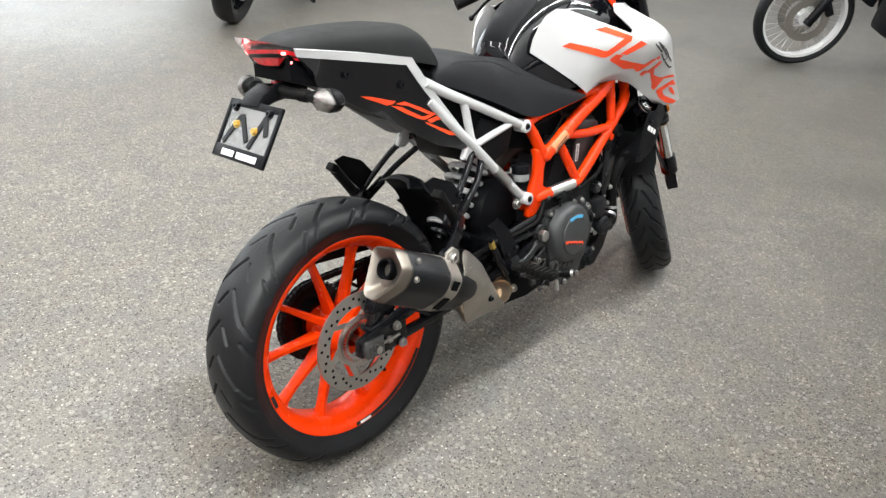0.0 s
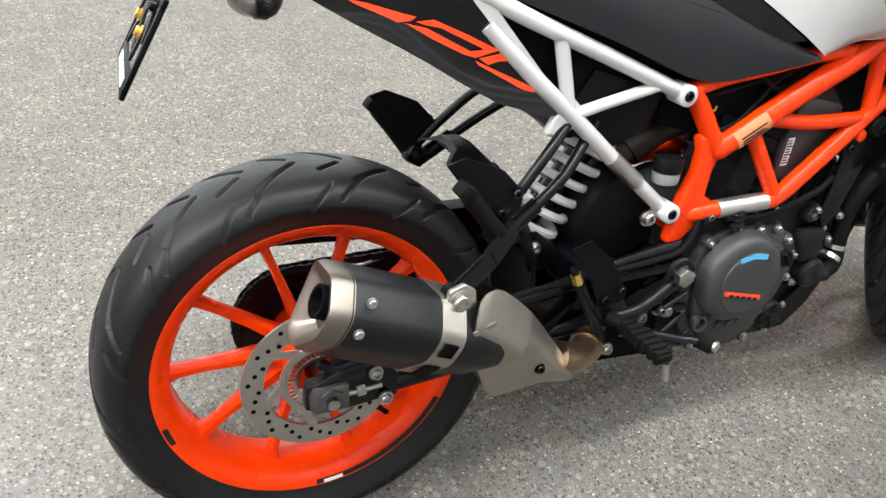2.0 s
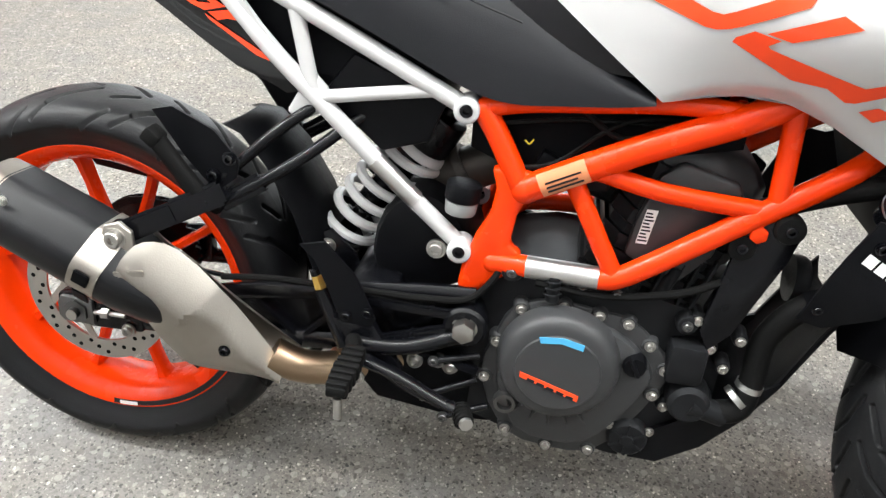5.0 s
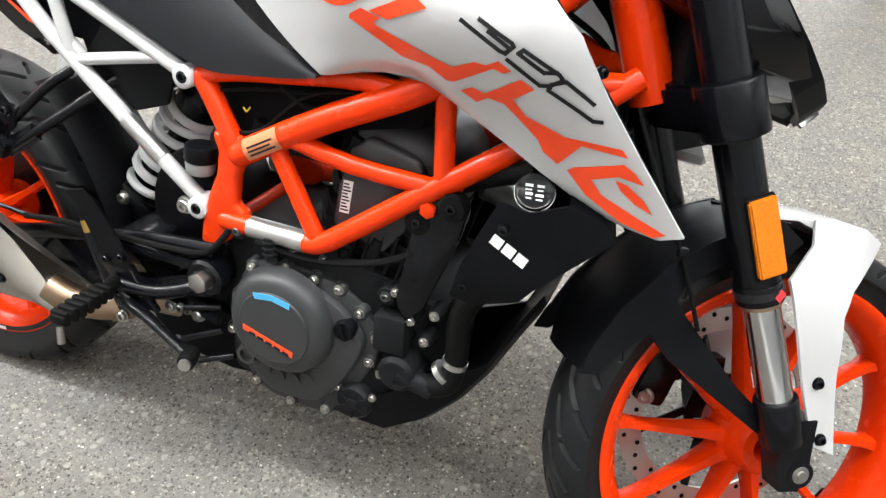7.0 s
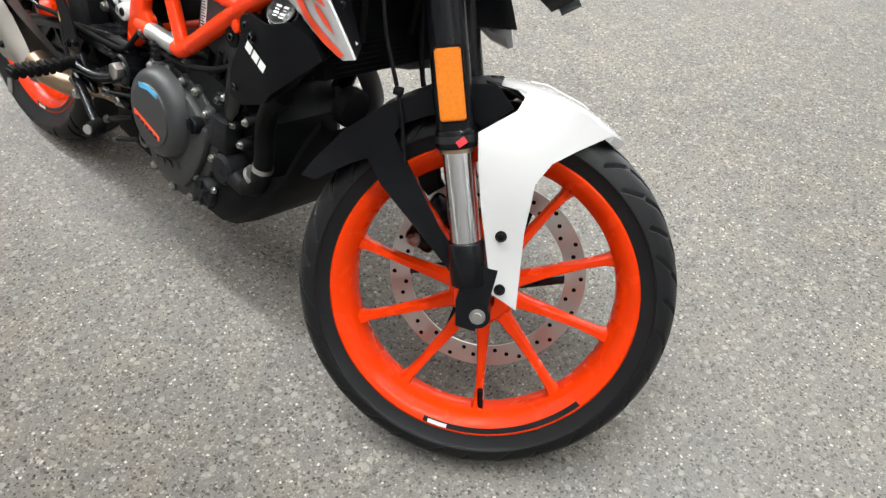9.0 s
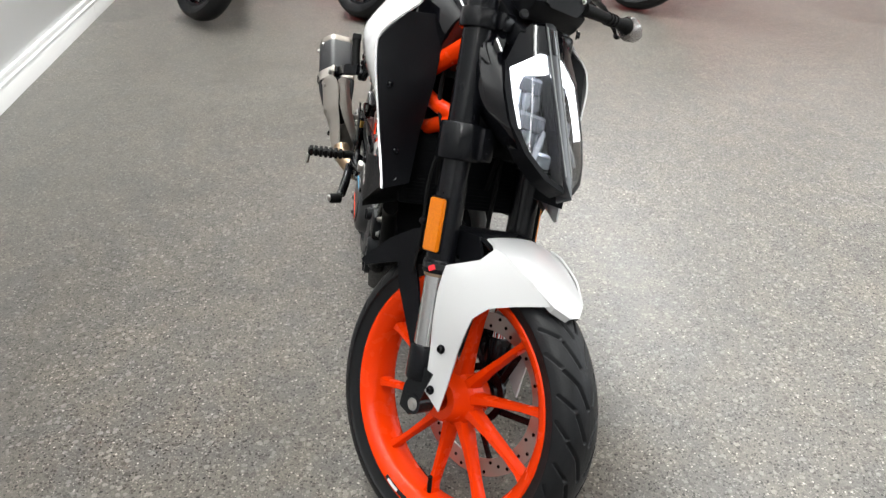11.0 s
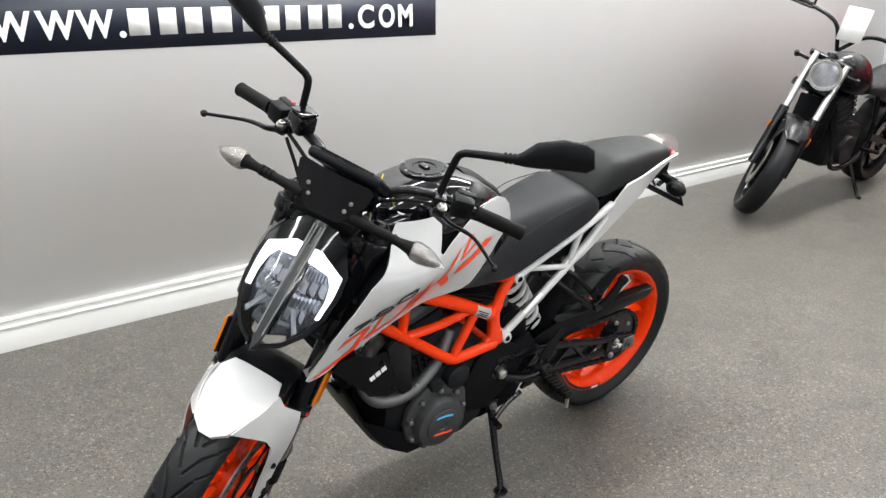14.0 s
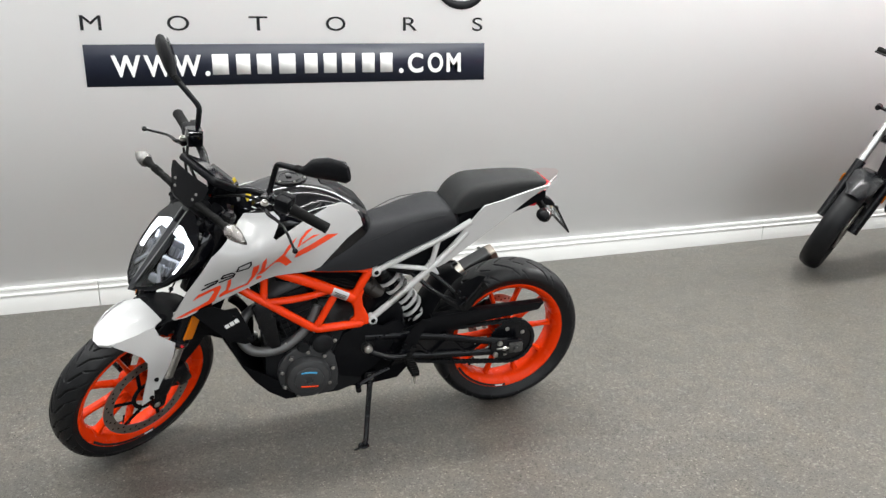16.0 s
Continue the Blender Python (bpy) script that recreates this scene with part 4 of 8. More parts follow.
for s in (-1, 1):
    sub = fixed("subframe", subframe(s), M_WHITE, "white tubular rear subframe", None, 50)
    for x, z in ((0.547, 0.673), (0.555, 0.484)):
        bolt((x, s * 0.1165, z), sub, 0.008, (0, s, 0), M_SATIN)
    fixed("subframe_sleeve", tube([(0.435, s * 0.1077, 0.591), (0.49, s * 0.1042, 0.542)], 0.0128, 14, 2), M_ALU, "scuffed bare silver sleeve", sub)
bolt((0.523, -0.104, 0.476), bike, 0.010, (0, -1, 0))

# --- tank and its side panels
def arch(x, top, bottom, half, low_half, n=24, square=2.6):
    """A half-round section across the machine."""
    pts = []
    for k in range(n + 1):
        a = math.pi * k / n
        c, s = math.cos(a), math.sin(a)
        pts.append((x, half * math.copysign(abs(c) ** (2 / square), c), bottom + (top - bottom) * s ** (2 / square)))
    pts[0] = (x, low_half, bottom)
    pts[-1] = (x, -low_half, bottom)
    return pts


def through_stations(rows, n, make):
    """Sections at n even steps, each number of the rows smoothed."""
    line = np.array(rows, float)
    s = np.linspace(0, len(rows) - 1, n)
    cols = []
    for j in range(line.shape[1]):
        p = curve_points([(i, v, 0) for i, v in enumerate(line[:, j])], 12)
        cols.append(np.interp(s, [q.x for q in p], [q.y for q in p]))
    return [make(*vals) for vals in zip(*cols)]


tank = fixed("fuel_tank", loft(through_stations([(0.555, 0.850, 0.74, 0.072, 0.075), (0.575, 0.882, 0.74, 0.086, 0.09), (0.615, 0.922, 0.74, 0.100, 0.10), (0.68, 0.962, 0.74, 0.122, 0.12), (0.76, 0.987, 0.74, 0.140, 0.135),
                                                 (0.84, 0.989, 0.74, 0.148, 0.14), (0.91, 0.973, 0.75, 0.140, 0.13), (0.97, 0.945, 0.77, 0.118, 0.11), (1.01, 0.918, 0.80, 0.080, 0.075)], 34,
                                                lambda x, t, b, h, l: arch(x, t, b, h, l, 26, 2.7))), M_GLOSS, "glossy black painted fuel tank")
cap_at = Matrix.Translation((0.818, 0, 0.9895)) @ Matrix.Rotation(radians(2), 4, "Y")
cap = lathe([(0.0, 0.0035), (0.028, 0.0035), (0.030, 0.0060), (0.049, 0.0060), (0.051, 0.0035), (0.056, 0.0035), (0.060, 0.001), (0.060, -0.010), (0, -0.010)], (0, 0, 0), 56, False, "z")
cap.transform(cap_at)
cap = fixed("filler_cap", cap, M_SATIN, "round black filler cap with a keyhole")
cap_key = block((0, 0, 0.006), (0.016, 0.030, 0.006), 0.002)
cap_key.transform(cap_at)
fixed("lock_flap", cap_key, M_GLOSS, "", cap)
for k in range(7):
    a = 2 * math.pi * k / 7
    bolt(cap_at @ V((0.0535 * math.cos(a), 0.0535 * math.sin(a), 0.004)), cap, 0.0028, (0, 0, 1), M_ZINC)
# thin white lines along the tank's flank creases: reflected light drawn in as colour
for s in (-1, 1):
    fixed("crease_glint", tube([(0.605, s * 0.0935, 0.895), (0.66, s * 0.1125, 0.925), (0.70, s * 0.1245, 0.934), (0.755, s * 0.1385, 0.930), (0.80, s * 0.1445, 0.918)], 0.0009, 6, 6), M_WHITE_DECAL, "", tank)
fixed("knee_pad", loft([arch(x, z, z - 0.03, w, w, 12) for x, z, w in ((0.565, 0.872, 0.045), (0.60, 0.918, 0.052), (0.66, 0.958, 0.058), (0.72, 0.981, 0.050))]), M_PLASTIC, "black textured tank pad", tank)

SHROUD = form([(1.207, 0.62, 0.170), (1.15, 0.71, 0.186), (1.10, 0.79, 0.200), (1.035, 0.85, 0.206), (0.982, 0.915, 0.125), (0.985, 0.93, 0.114), (0.95, 0.85, 0.216), (0.94, 0.90, 0.165), (0.90, 0.745, 0.164),
               (1.0, 0.71, 0.166), (0.83, 0.75, 0.154), (0.768, 0.72, 0.143), (0.591, 0.844, 0.094), (0.663, 0.93, 0.116), (0.80, 0.85, 0.174), (0.90, 0.85, 0.204), (0.80, 0.905, 0.150), (0.87, 0.92, 0.150), (1.08, 0.69, 0.170), (0.68, 0.80, 0.130)], 1e-5)
SHROUD_LINE = [(1.213, 0.631), (1.186, 0.620), (1.145, 0.622), (1.095, 0.637), (1.017, 0.682), (0.949, 0.718), (0.904, 0.733), (0.881, 0.737), (0.844, 0.734), (0.778, 0.720), (0.768, 0.719), (0.70, 0.766), (0.592, 0.842), (0.600, 0.872), (0.618, 0.905), (0.640, 0.926),
               (0.668, 0.938), (0.70, 0.935), (0.76, 0.912), (0.84, 0.880), (0.885, 0.860), (0.895, 0.868), (0.880, 0.892), (0.868, 0.915), (0.885, 0.933), (0.972, 0.926), (1.002, 0.898), (1.050, 0.853), (1.082, 0.823), (1.115, 0.766), (1.161, 0.701)]


def strokes(polys, f, side, mat, parent, name, lift=0.0016):
    for poly in polys:
        fixed(name, moulded(poly, f, side, 0.0, 0.012, lift), mat, "", parent, 0)


FIRST_LETTER = [
    [(0.673, 0.849), (0.695, 0.856), (0.774, 0.833), (0.795, 0.825), (0.805, 0.824), (0.815, 0.828), (0.860, 0.850), (0.773, 0.880), (0.811, 0.883), (0.885, 0.853), (0.880, 0.842), (0.853, 0.828), (0.826, 0.815), (0.813, 0.810), (0.802, 0.808), (0.791, 0.809)],
    [(0.849, 0.811), (0.909, 0.839), (0.928, 0.829), (0.874, 0.806)],
]
MIDDLE_LETTERS = [
    [(0.838, 0.812), (0.864, 0.806), (0.854, 0.799), (0.857, 0.796), (0.909, 0.782), (0.952, 0.771), (0.979, 0.783), (1.002, 0.781), (0.951, 0.753), (0.942, 0.752), (0.921, 0.764), (0.891, 0.766), (0.885, 0.767), (0.820, 0.798), (0.822, 0.803)],
    [(0.992, 0.782), (1.005, 0.789), (1.018, 0.780), (1.010, 0.776)],
    [(0.981, 0.744), (1.028, 0.773), (1.042, 0.764), (1.019, 0.748), (1.032, 0.731), (1.075, 0.716), (1.136, 0.717), (1.143, 0.709), (1.094, 0.710), (1.069, 0.680), (1.052, 0.691), (1.046, 0.704), (1.008, 0.740)],
    [(0.958, 0.744), (0.973, 0.752), (0.994, 0.745), (0.976, 0.734)],
]
LAST_LETTER = [
    [(1.080, 0.676), (1.088, 0.682), (1.140, 0.701), (1.152, 0.694), (1.164, 0.682), (1.136, 0.685), (1.108, 0.673)],
    [(1.080, 0.676), (1.108, 0.673), (1.121, 0.658), (1.159, 0.643), (1.195, 0.630), (1.182, 0.623), (1.144, 0.631), (1.104, 0.652)],
    [(1.134, 0.680), (1.147, 0.678), (1.166, 0.664), (1.177, 0.650), (1.158, 0.657), (1.141, 0.669)],
]


def ribbon(line, width):
    """Slanting bars along a line in x, z."""
    out = []
    for (x0, z0), (x1, z1) in zip(line, line[1:]):
        d = math.hypot(x1 - x0, z1 - z0)
        ux, uz = (x1 - x0) / d, (z1 - z0) / d
        e, w = width * 0.35, width / 2
        out.append([(x0 - ux * e - uz * w, z0 - uz * e + ux * w), (x1 + ux * e - uz * w, z1 + uz * e + ux * w), (x1 + ux * e + uz * w, z1 + uz * e - ux * w), (x0 - ux * e + uz * w, z0 - uz * e - ux * w)])
    return out


NUMBER = [bar for line in (((0.966, 0.824), (1.006, 0.800), (1.012, 0.798), (1.020, 0.806), (1.018, 0.809), (0.984, 0.827)), ((0.994, 0.817), (1.014, 0.805)),
                           ((1.014, 0.792), (1.047, 0.770), (1.057, 0.771), (1.070, 0.779), (1.066, 0.784), (1.030, 0.804), (1.025, 0.800), (1.051, 0.784), (1.064, 0.786)),
                           ((1.102, 0.759), (1.073, 0.778), (1.059, 0.773), (1.056, 0.766), (1.103, 0.741), (1.112, 0.742))) for bar in ribbon(line, 0.0045)]
TAIL_NUMBER = [
    [(0.053, 0.828), (0.075, 0.824), (0.116, 0.811), (0.134, 0.806), (0.127, 0.801), (0.111, 0.8), (0.097, 0.807), (0.063, 0.822)],
    [(0.133, 0.8), (0.155, 0.802), (0.201, 0.781), (0.242, 0.76), (0.212, 0.752), (0.196, 0.757), (0.204, 0.761), (0.222, 0.762), (0.165, 0.791), (0.147, 0.795)],
    [(0.12, 0.799), (0.147, 0.792), (0.206, 0.76), (0.196, 0.757), (0.155, 0.778)],
    [(0.216, 0.751), (0.246, 0.757), (0.272, 0.748), (0.284, 0.731), (0.272, 0.734), (0.259, 0.745), (0.243, 0.746), (0.229, 0.742)],
    [(0.211, 0.749), (0.229, 0.74), (0.287, 0.712), (0.309, 0.705), (0.296, 0.702), (0.28, 0.706), (0.217, 0.742)],
]


LEFT_LETTERS = [
    [(1.147, 0.664), (1.128, 0.687), (1.061, 0.713), (1.058, 0.702), (1.081, 0.650), (1.092, 0.641), (1.187, 0.604), (1.202, 0.606), (1.110, 0.649), (1.099, 0.656), (1.080, 0.688), (1.083, 0.694), (1.128, 0.675)],
    [(1.044, 0.689), (1.036, 0.730), (1.026, 0.736), (1.029, 0.707), (1.038, 0.682), (0.988, 0.697), (0.977, 0.703), (0.965, 0.732), (0.960, 0.778), (0.941, 0.787), (0.944, 0.758), (0.956, 0.725), (0.966, 0.710), (0.976, 0.694), (1.065, 0.661), (1.067, 0.669), (1.053, 0.681)],
    [(0.951, 0.710), (0.948, 0.727), (0.936, 0.729), (0.932, 0.718)],
    [(0.948, 0.733), (0.936, 0.755), (0.931, 0.794), (0.919, 0.809), (0.918, 0.789), (0.924, 0.754), (0.893, 0.783), (0.866, 0.809), (0.850, 0.834), (0.820, 0.859), (0.835, 0.837), (0.852, 0.812), (0.860, 0.799), (0.836, 0.764), (0.855, 0.750), (0.876, 0.776), (0.892, 0.778), (0.929, 0.738)],
    [(0.821, 0.821), (0.812, 0.849), (0.787, 0.872), (0.765, 0.876), (0.791, 0.858), (0.804, 0.845), (0.812, 0.825)],
    [(0.804, 0.836), (0.768, 0.853), (0.743, 0.851), (0.786, 0.840), (0.809, 0.827)],
    [(0.830, 0.783), (0.817, 0.806), (0.803, 0.813), (0.719, 0.844), (0.680, 0.837), (0.724, 0.821), (0.801, 0.791), (0.821, 0.783)],
]
LEFT_FIGURES = [bar for line in (((1.106, 0.722), (1.068, 0.736), (1.074, 0.724), (1.116, 0.704)), ((1.098, 0.714), (1.079, 0.724)),
                                 ((1.063, 0.726), (1.022, 0.744), (1.016, 0.758), (1.024, 0.764), (1.051, 0.754), (1.056, 0.741), (1.022, 0.753)),
                                 ((1.010, 0.768), (1.003, 0.787), (0.967, 0.804), (0.967, 0.791), (0.975, 0.778), (1.010, 0.768))) for bar in ribbon(line, 0.0055)]


FOLD = [(0.60, 0.60), (0.76, 0.715), (0.812, 0.744), (0.863, 0.755), (0.894, 0.754), (0.921, 0.743), (0.969, 0.711), (1.043, 0.666), (1.12, 0.636), (1.185, 0.622), (1.25, 0.60)]


def folded(x, z):
    """The side panel's form with its lower edge turned under along a crease."""
    below = float(np.interp(x, [p[0] for p in FOLD], [p[1] for p in FOLD])) - z
    return SHROUD(x, z) - 0.85 * max(0.0, below)


def tank_graphics(s, panel):
    """Angular orange strokes and three black outlined figures, placed on the panel's form."""
    if s > 0:
        strokes(LEFT_LETTERS, SHROUD, s, M_DECAL, panel, "graphic_stroke")
        strokes(LEFT_FIGURES, SHROUD, s, M_BLACK_DECAL, panel, "graphic_figure", 0.0019)
        return
    for group in (FIRST_LETTER, MIDDLE_LETTERS, LAST_LETTER):
        strokes(group, SHROUD, s, M_DECAL, panel, "graphic_stroke")
    strokes(NUMBER, SHROUD, s, M_BLACK_DECAL, panel, "graphic_figure", 0.0019)


LEFT_LINE = [(1.212, 0.604), (1.205, 0.598), (1.173, 0.601), (1.103, 0.628), (1.020, 0.660), (0.965, 0.684), (0.921, 0.704), (0.881, 0.711), (0.818, 0.711), (0.775, 0.714), (0.743, 0.724), (0.703, 0.765), (0.647, 0.812), (0.592, 0.842)] + SHROUD_LINE[13:]
for s in (-1, 1):
    panel = fixed("tank_side_panel", moulded(LEFT_LINE if s > 0 else SHROUD_LINE, SHROUD if s > 0 else folded, s, 0.0035, 0.016 if s > 0 else 0.007), M_WHITE, "white side panel with angular orange graphics", None, 32)
    # turned-under lower edge and inner front face in black
    lower = [(1.186, 0.621), (1.145, 0.623), (1.095, 0.638), (1.017, 0.683), (0.949, 0.719), (0.904, 0.734), (0.844, 0.735), (0.778, 0.721)] if s < 0 else [(x, z + 0.001) for x, z in LEFT_LINE[1:10]]
    bm = bmesh.new()
    skin = SHROUD if s > 0 else folded
    a = [bm.verts.new((x, s * (skin(x, z) - 0.001), z)) for x, z in lower]
    b = [bm.verts.new((x + 0.004, s * (skin(x, z) - 0.022), z + 0.020)) for x, z in lower]
    for k in range(len(lower) - 1):
        bm.faces.new((a[k], a[k + 1], b[k + 1], b[k]))
    bmesh.ops.solidify(bm, geom=list(bm.faces), thickness=0.002)
    fixed("panel_return", bm, M_WHITE, "", panel)
    front = [(1.210, 0.630), (1.160, 0.701), (1.114, 0.766), (1.050, 0.851), (1.002, 0.896)]
    back = [(1.165, 0.625, 0.118), (1.105, 0.700, 0.105), (1.055, 0.79, 0.085), (1.0, 0.85, 0.075), (0.962, 0.890, 0.070)]
    bm = bmesh.new()
    a = [bm.verts.new((x, s * (SHROUD(x, z) - 0.003), z)) for x, z in front]
    b = [bm.verts.new((x, s * y, z)) for x, z, y in back]
    for k in range(4):
        bm.faces.new((a[k], a[k + 1], b[k + 1], b[k]))
    bmesh.ops.subdivide_edges(bm, edges=list(bm.edges), cuts=3, use_grid_fill=True, smooth=0.4)
    bmesh.ops.solidify(bm, geom=list(bm.faces), thickness=0.003)
    inner = fixed("inner_panel", bm, M_PLASTIC, "black moulded inner panel")
    for at in ((1.10, 0.172, 0.785), (1.155, 0.150, 0.68)):
        bolt((at[0], s * at[1], at[2]), inner, 0.0055, (0.8, s * 0.5, 0), M_SATIN)
    fixed("tank_scoop", moulded([(0.900, 0.850), (0.70, 0.930), (0.76, 0.955), (0.84, 0.955), (0.880, 0.940)], lambda x, z: min(SHROUD(x, z) - 0.010, 0.150 - 0.9 * max(0, z - 0.90)), s, 0.003, 0.02), M_GLOSS, "glossy black recess of the side panel", panel)
    tank_graphics(s, panel)

# --- seats
def seat_ring(x, top, bottom, half, low, crown=0.0, n=22, edge=0.52):
    pts = []
    for k in range(n + 1):
        a = math.pi * k / n
        c, s = math.cos(a), math.sin(a)
        e = edge
        w = low + (half - low) * (s ** 0.8)
        pts.append((x, w * math.copysign(abs(c) ** e, c), bottom + (top - bottom) * s ** 0.62 + crown * s * s))
    return pts


seat = fixed("rider_seat", loft(through_stations([(0.255, 0.856, 0.822, 0.095, 0.098), (0.275, 0.874, 0.815, 0.108, 0.112), (0.33, 0.882, 0.793, 0.115, 0.122), (0.42, 0.862, 0.756, 0.112, 0.124), (0.49, 0.842, 0.724, 0.102, 0.122), (0.55, 0.832, 0.698, 0.094, 0.120),
                                                  (0.60, 0.822, 0.690, 0.100, 0.124), (0.66, 0.786, 0.697, 0.122, 0.132), (0.72, 0.750, 0.706, 0.138, 0.141), (0.762, 0.722, 0.714, 0.143, 0.145)], 40, seat_ring)), M_SEAT, "black vinyl rider seat with side flaps", None, 60)
pillion = fixed("pillion_seat", loft(through_stations([(-0.095, 0.934, 0.920, 0.042, 0.048), (-0.07, 0.950, 0.918, 0.062, 0.068), (-0.01, 0.958, 0.910, 0.076, 0.080), (0.07, 0.959, 0.897, 0.088, 0.092), (0.15, 0.956, 0.884, 0.098, 0.102), (0.205, 0.949, 0.874, 0.101, 0.106), (0.250, 0.920, 0.862, 0.096, 0.104), (0.282, 0.872, 0.856, 0.078, 0.090)], 34, lambda *v: seat_ring(*v, edge=0.38))), M_SEAT2, "separate raised black vinyl pillion seat", None, 60)
fixed("seat_seam", tube([(0.30, -0.108, 0.862), (0.42, -0.114, 0.846), (0.52, -0.108, 0.806), (0.60, -0.112, 0.782)], 0.0012, 6), M_SEAT2, "", seat)
fixed("seat_seam", tube([(0.30, 0.108, 0.862), (0.42, 0.114, 0.846), (0.52, 0.108, 0.806), (0.60, 0.112, 0.782)], 0.0012, 6), M_SEAT2, "", seat)

# --- tail
TAILF = form([(-0.10, 0.935, 0.078), (0.207, 0.876, 0.118), (0.36, 0.665, 0.119), (0.23, 0.67, 0.098), (-0.059, 0.871, 0.066), (0.1, 0.85, 0.106)], 1e-5)
for s in (-1, 1):
    side_mat = M_GLOSS if s < 0 else M_WHITE
    low_edge = [(0.318, 0.664), (0.300, 0.672), (0.250, 0.688), (0.200, 0.717), (0.155, 0.746), (0.116, 0.769), (0.062, 0.799), (0.010, 0.830), (-0.033, 0.860)] if s < 0 else [(0.325, 0.668), (0.290, 0.682), (0.20, 0.742), (0.10, 0.812), (0.0, 0.880), (-0.062, 0.918)]
    tail = fixed("tail_panel", moulded([(-0.081, 0.926), (0.05, 0.902), (0.165, 0.878), (0.200, 0.835), (0.240, 0.786), (0.310, 0.704), (0.334, 0.668)] + low_edge, TAILF, s, 0.004, 0.025), side_mat,
                 "glossy black tail panel with orange outlined figures" if s < 0 else "white tail panel", None, 32)
    edge = [(-0.086, 0.936), (0.05, 0.914), (0.172, 0.889), (0.206, 0.846), (0.248, 0.793), (0.318, 0.710), (0.308, 0.700), (0.235, 0.784), (0.192, 0.834), (0.158, 0.876), (0.05, 0.897), (-0.080, 0.921)]
    fixed("tail_trim", moulded(edge, TAILF, s, 0.006, 0.03, 0.003), M_WHITE, "white edge strip of the tail", tail, 32)
    if s < 0:
        strokes(TAIL_NUMBER, TAILF, s, M_DECAL, tail, "graphic_figure", 0.0018)
        for x, z in ((0.02, 0.876), (0.145, 0.838)):
            bolt((x, -TAILF(x, z) - 0.001, z), tail, 0.007, (0, -1, 0), M_SATIN)
fixed("tail_underside", loft([[(x, -w, z0), (x, w, z0), (x, w, z1), (x, -w, z1)] for x, w, z0, z1 in ((-0.085, 0.060, 0.875, 0.925), (0.05, 0.070, 0.83, 0.90), (0.20, 0.090, 0.745, 0.87), (0.34, 0.094, 0.69, 0.80), (0.50, 0.09, 0.68, 0.72))]), M_DARKGREY, "black undertray")
fixed("battery_box", join(block((0.43, 0, 0.69), (0.16, 0.18, 0.11), 0.012, (0, -18, 0)), plate([(0.36, 0.665), (0.40, 0.720), (0.52, 0.675), (0.50, 0.62), (0.44, 0.60)], -0.098, -0.09, 0.003)), M_PLASTIC)
# tail lamp
def lamp_wedge(rows, k=1.0):
    return loft([[(xt, -wt * k, zt), (xt, wt * k, zt), (xb, wb * k, zb), (xb, -wb * k, zb)] for xt, wt, zt, xb, wb, zb in rows])


WEDGE = [(-0.150, 0.014, 0.960, -0.140, 0.010, 0.951), (-0.120, 0.055, 0.950, -0.108, 0.024, 0.909), (-0.083, 0.080, 0.937, -0.056, 0.050, 0.878), (-0.060, 0.080, 0.930, -0.033, 0.060, 0.864)]
tail_lamp = fixed("tail_lamp", lamp_wedge([(-0.098, 0.052, 0.936, -0.086, 0.026, 0.904), (-0.082, 0.070, 0.931, -0.056, 0.044, 0.882), (-0.058, 0.073, 0.925, -0.034, 0.054, 0.869)]), M_TAIL, "clear-edged red tail lamp, lit", None, 30)
fixed("tail_lamp_lens", lamp_wedge(WEDGE), M_TAIL_CLEAR, "clear pointed lens of the tail lamp", tail_lamp, 30)
for y, z, x in ((-0.058, 0.928, -0.094), (-0.056, 0.910, -0.080), (-0.053, 0.892, -0.064), (0.058, 0.928, -0.094), (0.056, 0.910, -0.080), (0.053, 0.892, -0.064)):
    fixed("lit_diode", block((x, y, z), (0.006, 0.010, 0.006), 0.002), M_TAIL_GLOW, "", tail_lamp)
# plate carrier and plate
fixed("plate_carrier", join(tube([(-0.02, 0, 0.855), (-0.07, 0, 0.850), (-0.120, 0, 0.842)], [0.020, 0.017, 0.015], 12, 4), plate([(-0.10, 0.868), (-0.13, 0.855), (-0.148, 0.835), (-0.135, 0.828), (-0.09, 0.84)], -0.03, 0.03, 0.005),
                            rod((-0.072, -0.12, 0.850), (-0.072, 0.12, 0.850), 0.0085)), M_PLASTIC, "black plate carrier arm")
pm = Matrix.Translation((-0.166, -0.016, 0.790)) @ Matrix.Rotation(radians(-3), 4, "Z") @ Matrix.Rotation(radians(31), 4, "Y")


def on_plate(bm):
    bmesh.ops.scale(bm, vec=(1, 1.09, 1), verts=bm.verts)
    bm.transform(pm)
    return bm


